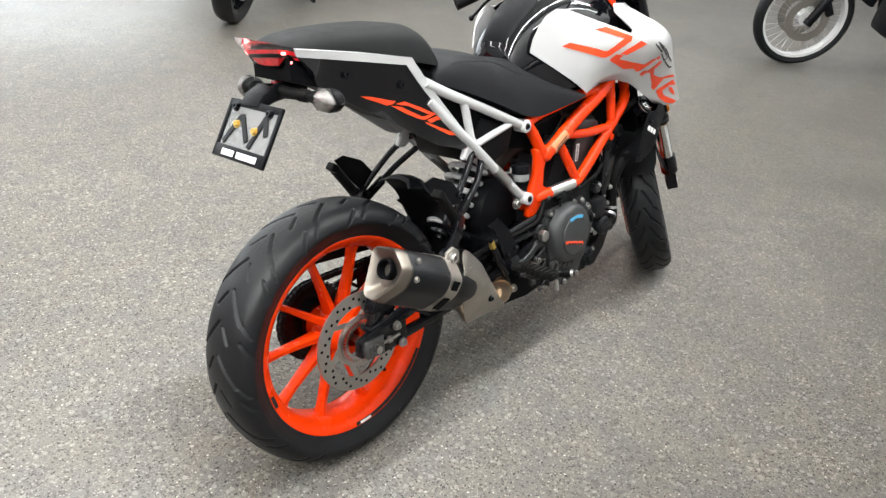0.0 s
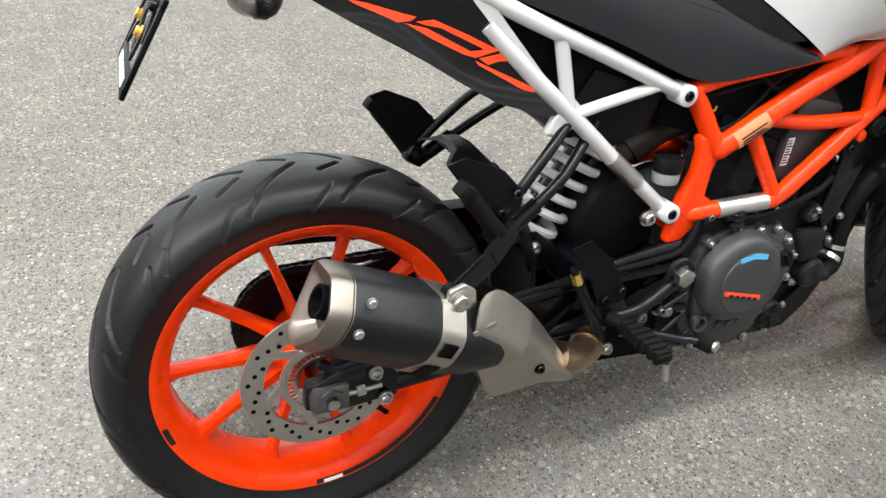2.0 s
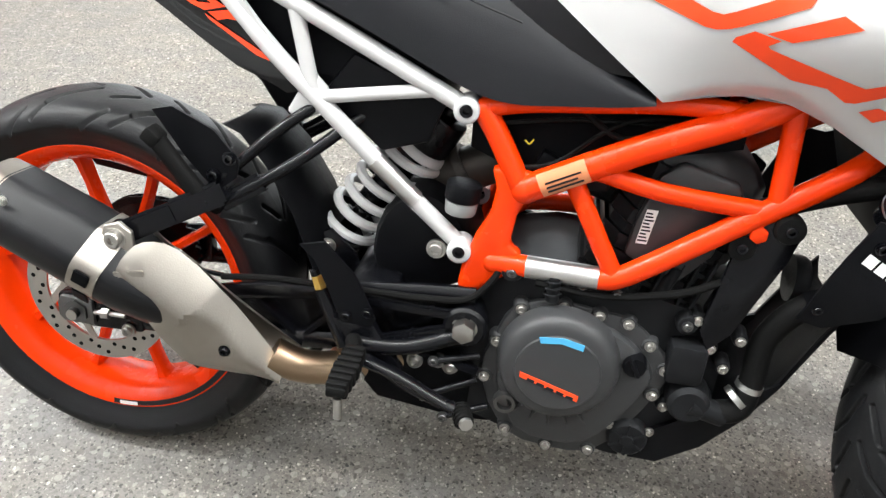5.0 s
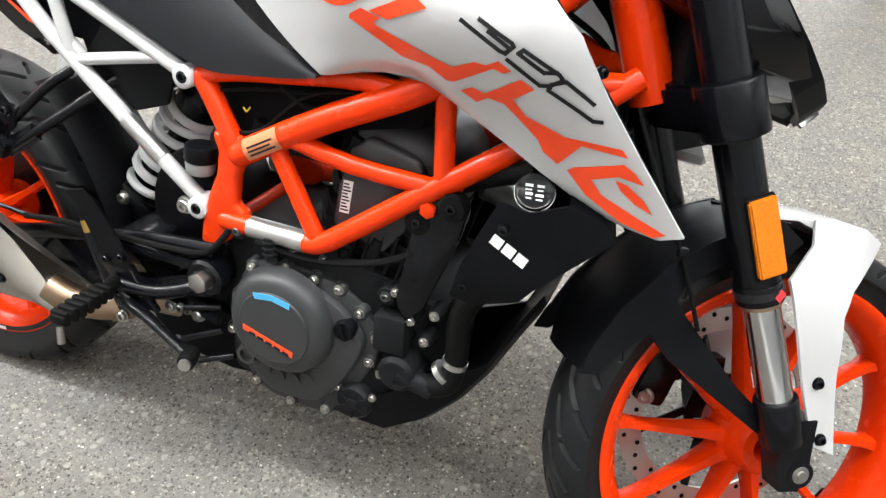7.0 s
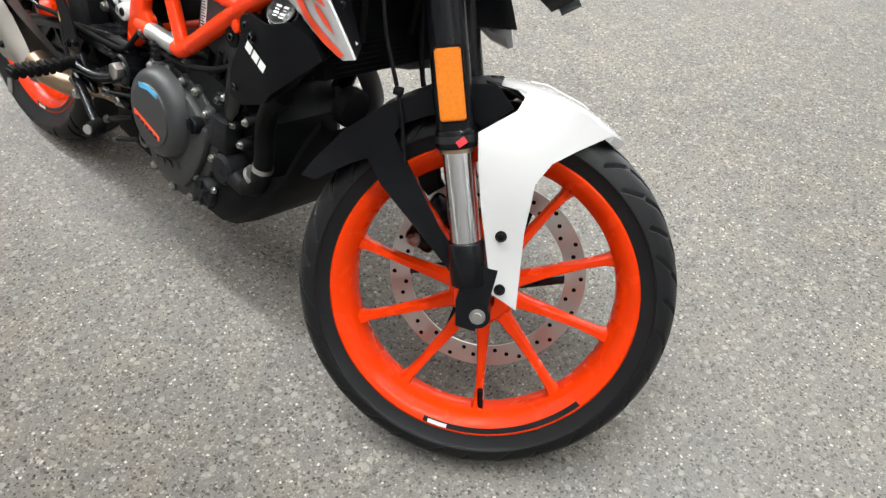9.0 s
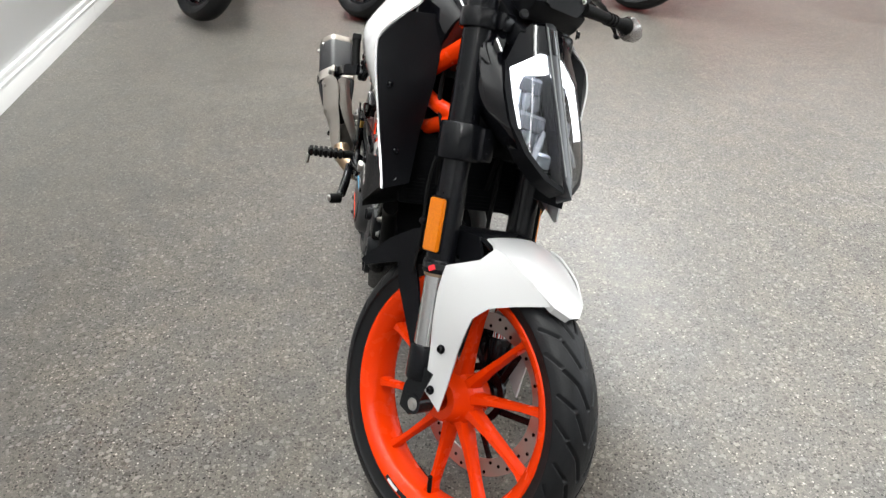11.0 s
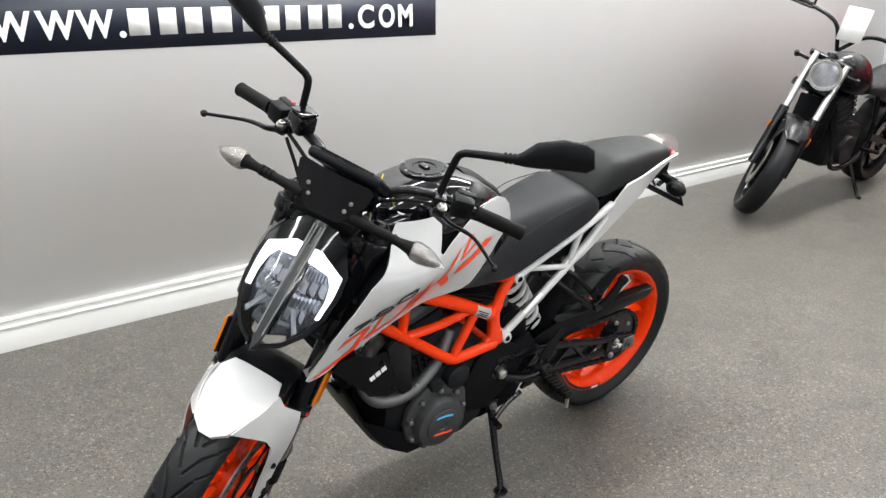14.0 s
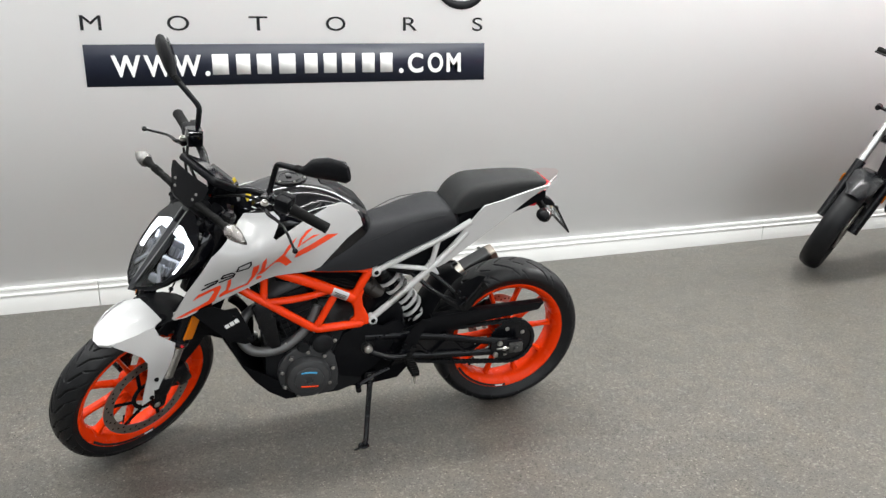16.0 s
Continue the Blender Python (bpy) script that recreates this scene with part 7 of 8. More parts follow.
steered("lower_clamp", clamp(0.722, 0.064, 0.039), M_SATIN, "black lower fork clamp")
steered("top_clamp", clamp(0.915, 0.034, 0.036), M_SATIN, "black top fork clamp")
caliper = steered("front_caliper", join(block((1.250, 0.082, 0.345), (0.055, 0.055, 0.10), 0.012, (0, 20, 0)), block((1.285, 0.10, 0.35), (0.05, 0.02, 0.05), 0.006, (0, 20, 0))), M_SATIN, "black radial front brake caliper")
bolt((1.228, 0.055, 0.312), caliper, 0.009, (-0.6, -0.8, 0), steer=True)
steered("brake_hose", tube([(1.245, 0.075, 0.40), (1.215, 0.085, 0.47), (1.17, 0.09, 0.56), (1.145, 0.08, 0.66), (1.13, 0.05, 0.75), (1.12, -0.02, 0.86), (1.08, -0.12, 0.98), (1.05, -0.18, 1.03)], 0.0042, 8, 6), M_GRIP, "black front brake hose")
steered("sensor_wire", tube([(1.20, -0.09, 0.46), (1.17, -0.085, 0.54), (1.13, -0.08, 0.62), (1.10, -0.06, 0.70)], 0.003, 8, 5), M_GRIP)
steered("wire_clip", block((1.165, -0.085, 0.553), (0.014, 0.012, 0.012), 0.003), M_PLASTIC)
# handlebar
bar = [(0.938, -0.378, 1.020), (0.975, -0.285, 1.036), (1.000, -0.20, 1.047), (1.022, -0.12, 1.036), (1.040, -0.07, 1.015), (1.044, 0, 1.010), (1.040, 0.07, 1.015), (1.022, 0.12, 1.036), (1.000, 0.20, 1.047), (0.975, 0.285, 1.036), (0.938, 0.378, 1.020)]
handlebar = steered("handlebar", tube(bar, [0.011, 0.011, 0.011, 0.0125, 0.014, 0.014, 0.014, 0.0125, 0.011, 0.011, 0.011], 16, 5), M_SATIN, "black tapered handlebar")
steered("bar_riser", join(*[rod((1.030, s * 0.045, 0.945), (1.044, s * 0.045, 1.010), 0.018, 20) for s in (-1, 1)], block((1.044, 0, 1.018), (0.05, 0.13, 0.022), 0.006)), M_SATIN, "", handlebar)
for s in (-1, 1):
    p, q = V((0.980, s * 0.268, 1.0385)), V((0.937, s * 0.379, 1.0195))
    steered("grip", tube([p, p.lerp(q, 0.1), p.lerp(q, 0.5), p.lerp(q, 0.94), q], [0.0185, 0.0165, 0.0165, 0.0165, 0.0175], 20, 1), M_GRIP, "black ribbed rubber grip", handlebar)
    sw = steered("switch_housing", join(block((0.988, s * 0.237, 1.044), (0.046, 0.050, 0.048), 0.010, (0, 0, s * 22)), block((0.972, s * 0.236, 1.056), (0.020, 0.044, 0.03), 0.005, (0, 0, s * 22))), M_PLASTIC, "black switch housing", handlebar)
    steered("switch_button", join(*[block((0.966 - 0.002, s * (0.224 + 0.012 * k), 1.064), (0.010, 0.008, 0.010), 0.002, (0, 0, s * 22)) for k in range(3)]), M_GREY if s > 0 else M_TAIL, "", sw)
    steered("lever_perch", join(block((1.012, s * 0.190, 1.044), (0.046, 0.030, 0.034), 0.008, (0, 0, s * 20)), block((1.030, s * 0.205, 1.034), (0.034, 0.03, 0.02), 0.006)), M_SATIN, "", handlebar)
    if s < 0:
        steered("brake_fluid_box", join(block((1.022, -0.165, 1.068), (0.050, 0.050, 0.046), 0.008, (0, 0, -22)), block((1.020, -0.165, 1.094), (0.046, 0.046, 0.008), 0.003, (0, 0, -22))), M_GLOSS, "square black brake fluid box", handlebar)
    tip = V((1.057, -0.391, 0.990)) if s < 0 else V((1.046, 0.366, 0.974))
    lever = steered("lever", tube([(1.034, s * 0.200, 1.034), (1.042, s * 0.235, 1.024), (1.036, s * 0.262, 1.018), (1.034, s * 0.30, 1.010), tip.lerp(V((1.036, s * 0.31, 1.006)), 0.25), tip], [0.010, 0.009, 0.0075, 0.006, 0.0055, 0.0055], 12, 6, squash=0.7), M_SATIN, "black clutch or brake lever with ball end", handlebar)
    ball = bmesh.new()
    bmesh.ops.create_uvsphere(ball, u_segments=14, v_segments=9, radius=0.0085)
    ball.transform(Matrix.Translation(tip))
    steered("lever_ball", ball, M_SATIN, "", lever)
    bolt((1.036, s * 0.206, 1.046), handlebar, 0.009, (0, 0, 1), M_ZINC, True)
    # mirror
    mirror = steered("mirror", tube([(1.000, s * 0.184, 1.052), (0.998, s * 0.184, 1.075), (0.988, s * 0.188, 1.140), (0.987, s * 0.196, 1.158), (0.990, s * 0.220, 1.172), (0.998, s * 0.318, 1.212)], [0.011, 0.0085, 0.0085, 0.0085, 0.0085, 0.0095], 14, 5), M_PLASTIC, "black bar mirror on a bent stalk")
    a, b = V((0.998, s * 0.310, 1.208)), V((0.960, s * 0.450, 1.272))
    axm = (b - a).normalized()
    um = (V((0, 0, 1)) - axm * axm.z).normalized()
    nm = V((1, 0, 0))
    nm = (nm - axm * nm.dot(axm)).normalized()
    um = axm.cross(nm) * (1 if axm.cross(nm).z > 0 else -1)
    rings = []
    for k, h0, h1, t in ((-0.02, 0.010, 0.010, 0.010), (0.08, 0.016, 0.014, 0.015), (0.28, 0.036, 0.020, 0.018), (0.62, 0.040, 0.026, 0.018), (0.9, 0.030, 0.034, 0.014), (1.0, 0.016, 0.026, 0.008)):
        c = a + (b - a) * k
        rings.append([c + um * (h0 * math.sin(t0) if math.sin(t0) > 0 else h1 * math.sin(t0)) + nm * (t * math.cos(t0)) for t0 in (2 * math.pi * i / 16 for i in range(16))])
    steered("mirror_head", loft(rings), M_PLASTIC, "black pointed mirror shell", mirror, 50)
    gl = bmesh.new()
    gl.faces.new([gl.verts.new(a + (b - a) * k + um * h - nm * 0.0185) for k, h in ((0.18, -0.012), (0.25, 0.024), (0.6, 0.032), (0.9, 0.022), (0.95, -0.020), (0.6, -0.020))])
    bmesh.ops.solidify(gl, geom=list(gl.faces), thickness=0.002)
    steered("mirror_glass", gl, M_MIRROR, "mirror glass", mirror)
    for k in range(3):
        c = V((0.990, s * 0.250, 1.184)).lerp(V((0.998, s * 0.318, 1.212)), 0.55 + 0.14 * k)
        steered("stalk_rib", rod(c - axm * 0.003, c + axm * 0.003, 0.0118, 14), M_GRIP, "", mirror)
steered("clutch_cable", tube([(1.030, 0.19, 1.040), (1.06, 0.13, 1.035), (1.085, 0.06, 1.0), (1.07, 0.0, 0.95), (1.05, -0.05, 0.88)], 0.004, 8, 6), M_GRIP)
steered("throttle_cable", tube([(1.02, -0.20, 1.030), (1.07, -0.13, 1.03), (1.09, -0.06, 1.0), (1.075, 0.0, 0.94)], 0.0045, 8, 6), M_GRIP)
steered("paper_tag", join(block((1.000, 0.085, 0.985), (0.03, 0.002, 0.022), 0, (20, 10, 30)), block((1.03, 0.055, 1.035), (0.012, 0.002, 0.030), 0, (0, 30, 20))), M_YELLOW, "small yellow paper tag")
steered("key_ring", join(lathe([(0.0, 0), (0.016, 0), (0.016, 0.003), (0.0, 0.003)], (0.985, 0.11, 0.955), 24, False, "z")), M_WHITE_DECAL, "round white key tag")
steered("ignition_lock", rod((1.055, 0, 0.94), (1.035, 0, 0.985), 0.019, 20), M_SATIN)
# instruments
dash = block((0, 0, 0), (0.105, 0.176, 0.024), 0.009, segments=3)
dash.transform(Matrix.Translation((1.086, 0, 1.052)) @ Matrix.Rotation(radians(-36), 4, "Y"))
dash = steered("instrument", dash, M_PLASTIC, "flat black display housing")
scr = block((0, 0, 0.013), (0.078, 0.150, 0.002), 0)
scr.transform(Matrix.Translation((1.086, 0, 1.052)) @ Matrix.Rotation(radians(-36), 4, "Y"))
steered("screen", scr, M_GLOSS, "dark glossy screen", dash)
ribs = bmesh.new()
for k in range(18):
    r = block((0.047, -0.062 + 0.0073 * k, 0.0135), (0.012, 0.0035, 0.004), 0)
    ribs = join(ribs, r)
ribs.transform(Matrix.Translation((1.086, 0, 1.052)) @ Matrix.Rotation(radians(-36), 4, "Y"))
steered("vent_ribs", ribs, M_DARKGREY, "", dash)
VISOR = [(-0.088, 1.066), (-0.078, 1.074), (0.078, 1.074), (0.088, 1.066), (0.082, 1.036), (0.050, 0.992), (0.036, 0.982), (-0.036, 0.982), (-0.050, 0.992), (-0.082, 1.036)]
bm = cut_sheet(VISOR, 0.02, 0.02)
for v in bm.verts:
    yy, zz = v.co.x, v.co.z
    v.co = V((1.178 - 0.30 * (zz - 0.99) - 0.9 * yy * yy, yy, zz))
bmesh.ops.solidify(bm, geom=list(bm.faces), thickness=0.004)
visor = steered("fly_screen", bm, M_CARBON, "small dark carbon-weave fly screen", None, 30)
for yy, zz in ((-0.044, 1.012), (-0.052, 1.032), (0.044, 1.012), (0.052, 1.032)):
    bolt((1.181 - 0.30 * (zz - 0.99) - 0.9 * yy * yy, yy, zz), visor, 0.0036, (1, 0, 0.3), M_ZINC, True, socket=False)

# --- headlamp: a mask in two halves on either side of a dark ridge
def lamp_x(y, z):
    return 1.363 - 0.88 * (z - 0.724) - 0.20 * abs(y) - 1.5 * y * y


def drawn_up(z):
    """Heights below the lit band, drawn together towards it."""
    return z if z > 0.87 else 0.87 - (0.87 - z) * 0.785


def mask(outline, thick, mat, name, label="", parent=None, lift=0.0, step=0.014):
    bm = cut_sheet(outline, step, step)
    for v in bm.verts:
        yy, zz = v.co.x, drawn_up(v.co.z)
        v.co = V((lamp_x(yy, zz) + lift, yy, zz))
    bmesh.ops.recalc_face_normals(bm, faces=bm.faces)
    if sum(f.normal.x for f in bm.faces) < 0:
        bmesh.ops.reverse_faces(bm, faces=bm.faces)
    bmesh.ops.solidify(bm, geom=list(bm.faces), thickness=thick)
    return steered(name, bm, mat, label, parent, 30)


HALF = [(y, drawn_up(z)) for y, z in [(0.004, 0.952), (0.040, 0.948), (0.074, 0.922), (0.102, 0.880), (0.108, 0.835), (0.104, 0.780), (0.084, 0.736), (0.052, 0.704), (0.004, 0.690)]]
lamp = steered("headlamp", loft([[(lamp_x(y, z) - d, y * k, 0.83 + (z - 0.83) * k) for y, z in HALF + [(-y, z) for y, z in HALF[::-1]]] for d, k in ((0.045, 1.0), (0.06, 0.98), (0.10, 0.84), (0.13, 0.55))]), M_GLOSS, "angular headlamp with lit white running lights", None, 30)
mask([(-0.015, 0.958), (0.015, 0.958), (0.0145, 0.90), (0.0125, 0.80), (0.010, 0.715), (0.0, 0.684), (-0.010, 0.715), (-0.0125, 0.80), (-0.0145, 0.90)], 0.030, M_RIDGE, "lamp_ridge", "dark central ridge", lamp, 0.007)
mask([(-0.0075, 0.948), (0.0075, 0.948), (0.007, 0.915), (-0.007, 0.915)], 0.002, M_GLOSS, "ridge_inset", "", lamp, 0.0085)
for s in (-1, 1):
    fl = lambda pts: [(s * y, z) for y, z in pts][::s]
    mask(fl([(0.0118, 0.950), (0.0140, 0.950), (0.0135, 0.90), (0.0115, 0.80), (0.0095, 0.722), (0.0075, 0.722), (0.0095, 0.80), (0.0113, 0.90)]), 0.002, M_GREY, "ridge_edge", "", lamp, 0.0092)
    # dark hood over the lens and the rim round it
    mask(fl([(0.013, 0.953), (0.040, 0.949), (0.074, 0.923), (0.103, 0.880), (0.101, 0.868), (0.094, 0.875), (0.033, 0.909), (0.014, 0.911)]), 0.036, M_GLOSS, "lamp_hood", "", lamp, 0.005)
    mask(fl([(0.103, 0.880), (0.109, 0.835), (0.105, 0.780), (0.085, 0.736), (0.053, 0.704), (0.013, 0.690), (0.012, 0.700), (0.046, 0.712), (0.076, 0.742), (0.094, 0.782), (0.0975, 0.833), (0.0965, 0.868)]), 0.036, M_PLASTIC, "lamp_rim", "", lamp, 0.003)
    mask(fl([(0.015, 0.908), (0.032, 0.906), (0.093, 0.872), (0.0965, 0.830), (0.092, 0.776), (0.085, 0.776), (0.087, 0.815), (0.080, 0.849), (0.066, 0.872), (0.015, 0.884)]), 0.010, M_DRL, "running_light", "glowing white running light", lamp, -0.001)
    mask(fl([(0.014, 0.875), (0.064, 0.870), (0.082, 0.848), (0.092, 0.815), (0.090, 0.776), (0.076, 0.744), (0.046, 0.714), (0.012, 0.702)]), 0.003, M_LAMP_DARK, "lamp_reflector", "dark chrome reflector bowl", lamp, -0.034)
    # stepped chrome cells, fluted
    for n, (z0, z1, y0, y1, lift) in enumerate(((0.867, 0.842, 0.018, 0.066, -0.012), (0.838, 0.806, 0.018, 0.078, -0.022), (0.802, 0.776, 0.018, 0.076, -0.014), (0.772, 0.744, 0.018, 0.062, -0.022), (0.740, 0.718, 0.018, 0.042, -0.014))):
        k = 7 if n % 2 == 0 else 3
        cells = bmesh.new()
        for c in range(k):
            a, e = y0 + (y1 - y0) * c / k, y0 + (y1 - y0) * (c + 0.82) / k
            q = [(y, drawn_up(z)) for y, z in ((a, z0), (e, z0 - 0.004), (e, z1 - 0.004), (a, z1))]
            top = [V((lamp_x(y, z) + lift - 0.004 * (i in (0, 3)) - (0.010 if i > 1 else 0), s * y, z)) for i, (y, z) in enumerate(q)]
            low = [p - V((0.012, 0, 0)) for p in top]
            cells = join(cells, loft([top, low]))
        steered("lamp_cell", cells, M_LAMP, "", lamp, 20)
    mask(fl([(0.030, 0.780), (0.036, 0.784), (0.066, 0.735), (0.058, 0.728)]), 0.004, M_LAMP, "lamp_strip", "", lamp, -0.008)
    mask(fl([(0.014, 0.909), (0.033, 0.907), (0.094, 0.873), (0.0975, 0.830), (0.093, 0.780), (0.075, 0.741), (0.045, 0.711), (0.012, 0.699)]), 0.0015, M_CLEAR, "lamp_glass", "clear outer glass", lamp, 0.0035)
    cowl = steered("headlamp_cowl", loft([[(lamp_x(s * 0.104, z) + dx, s * (y + 0.0), zz) for dx, y, zz in ((-0.004, w, z), (-0.05, w + 0.014, z + 0.006), (-0.105, w + 0.002, z + 0.010), (-0.105, w - 0.03, z + 0.008), (-0.03, w - 0.012, z))] for z, w in ((0.735, 0.050), (0.765, 0.086), (0.80, 0.106), (0.835, 0.111), (0.880, 0.105), (0.922, 0.078), (0.950, 0.044), (0.962, 0.02))]), M_GLOSS, "glossy black headlamp cowl", None, 40)
    bolt((1.165, s * 0.078, 0.955), cowl, 0.006, (0.7, s * 0.6, 0.3), M_SATIN, True)
steered("lamp_bracket", join(block((1.12, 0, 0.93), (0.10, 0.15, 0.04), 0.010, (0, 20, 0)), block((1.145, 0, 0.975), (0.05, 0.15, 0.045), 0.010, (0, 20, 0)), block((1.17, 0, 0.80), (0.06, 0.12, 0.12), 0.012)), M_PLASTIC, "black headlamp bracket")

# --- front mudguard
def fender_ring(a, w, r, drop, t, skirt=0.0):
    d = V((math.cos(radians(a)), 0, math.sin(radians(a))))
    out = [FRONT + d * (r - drop - skirt) + V((0, -w - 0.001, 0))] if skirt else []
    for k in range(9):
        u = -1 + k / 4
        rr = r - drop * max(0.0, abs(u) - 0.4) / 0.6
        out.append(FRONT + d * rr + V((0, u * w, 0)))
    if skirt:
        out.append(FRONT + d * (r - drop - skirt) + V((0, w + 0.001, 0)))
    for k in range(9):
        u = 1 - k / 4
        rr = r - t - drop * max(0.0, abs(u) - 0.4) / 0.6
        out.append(FRONT + d * rr + V((0, u * w * 0.965, 0)))
    return out


white = [(65, 0.014, 0.305, 0.0), (66.5, 0.024, 0.306, 0.001), (69, 0.042, 0.308, 0.003), (74, 0.053, 0.311, 0.005), (79, 0.063, 0.313, 0.006), (85, 0.075, 0.315, 0.007), (89.5, 0.083, 0.316, 0.007), (93, 0.080, 0.318, 0.006), (97, 0.070, 0.320, 0.004), (101, 0.062, 0.321, 0.003)]
fender = steered("front_mudguard", loft([fender_ring(a, w, r, d, 0.0022, 0.012 if a < 95.5 else 0.003) for a, w, r, d in white]), M_WHITE, "white front mudguard with black rear half", None, 25)
black = [(90, 0.066, 0.296, 0.003), (95, 0.074, 0.304, 0.001), (99.5, 0.078, 0.312, 0.0), (103, 0.078, 0.3175, 0.001), (109, 0.076, 0.320, 0.003), (119, 0.078, 0.321, 0.004), (131, 0.080, 0.320, 0.004), (143, 0.078, 0.316, 0.005), (154, 0.070, 0.311, 0.006), (159.5, 0.056, 0.308, 0.006)]
steered("mudguard_rear", loft([fender_ring(a, w, r, d, 0.004) for a, w, r, d in black]), M_PLASTIC, "black plastic rear part of the mudguard", fender, 35)
for s in (-1, 1):
    LEG = form([(1.287, 0.537, 0.122), (1.30, 0.604, 0.083), (1.36, 0.607, 0.079), (1.42, 0.597, 0.066), (1.465, 0.577, 0.046), (1.405, 0.31, 0.113), (1.37, 0.33, 0.120), (1.35, 0.41, 0.119), (1.40, 0.45, 0.110), (1.33, 0.56, 0.104), (1.40, 0.55, 0.090), (1.33, 0.50, 0.121), (1.38, 0.50, 0.110)], 1e-5)
    steered("mudguard_leg", moulded([(1.286, 0.536), (1.327, 0.574), (1.334, 0.602), (1.36, 0.604), (1.42, 0.592), (1.462, 0.572), (1.420, 0.543), (1.392, 0.520), (1.378, 0.490), (1.384, 0.42), (1.406, 0.309), (1.385, 0.318), (1.366, 0.325), (1.345, 0.375), (1.318, 0.44), (1.300, 0.49)], LEG, s, 0.004, 0.014, -0.001), M_WHITE, "white leg of the mudguard", fender, 32)
    bolt((1.355, s * 0.1185, 0.408), fender, 0.006, (0, s, 0), M_SATIN, True)
    bolt((1.375, s * 0.1195, 0.334), fender, 0.006, (0, s, 0), M_SATIN, True)
    arc = [(1.357 + 0.318 * math.cos(radians(a)), 0.287 + 0.318 * math.sin(radians(a))) for a in (102, 109, 119, 131, 143, 154, 159)]
    steered("mudguard_cheek", moulded(arc + [(1.080, 0.400), (1.123, 0.436), (1.145, 0.450), (1.174, 0.419), (1.250, 0.367), (1.301, 0.332), (1.312, 0.352), (1.268, 0.388), (1.227, 0.432), (1.187, 0.475), (1.173, 0.493), (1.180, 0.510), (1.216, 0.534), (1.268, 0.546), (1.290, 0.536), (1.322, 0.574)],
                                      lambda x, z: 0.080 + 0.16 * max(0, 0.44 - z) + 0.10 * max(0, x - 1.27) - 0.04 * max(0, z - 0.56), s, 0.005, 0.02), M_PLASTIC, "black cheek and strut of the mudguard", fender, 32)
    steered("mudguard_slot", lathe([(0.0, 0.0), (0.013, 0.0), (0.016, 0.002), (0.016, 0.004), (0.0, 0.004)], (1.290, s * 0.050, 0.5925), 20, False, "z"), M_DARKGREY, "", fender)

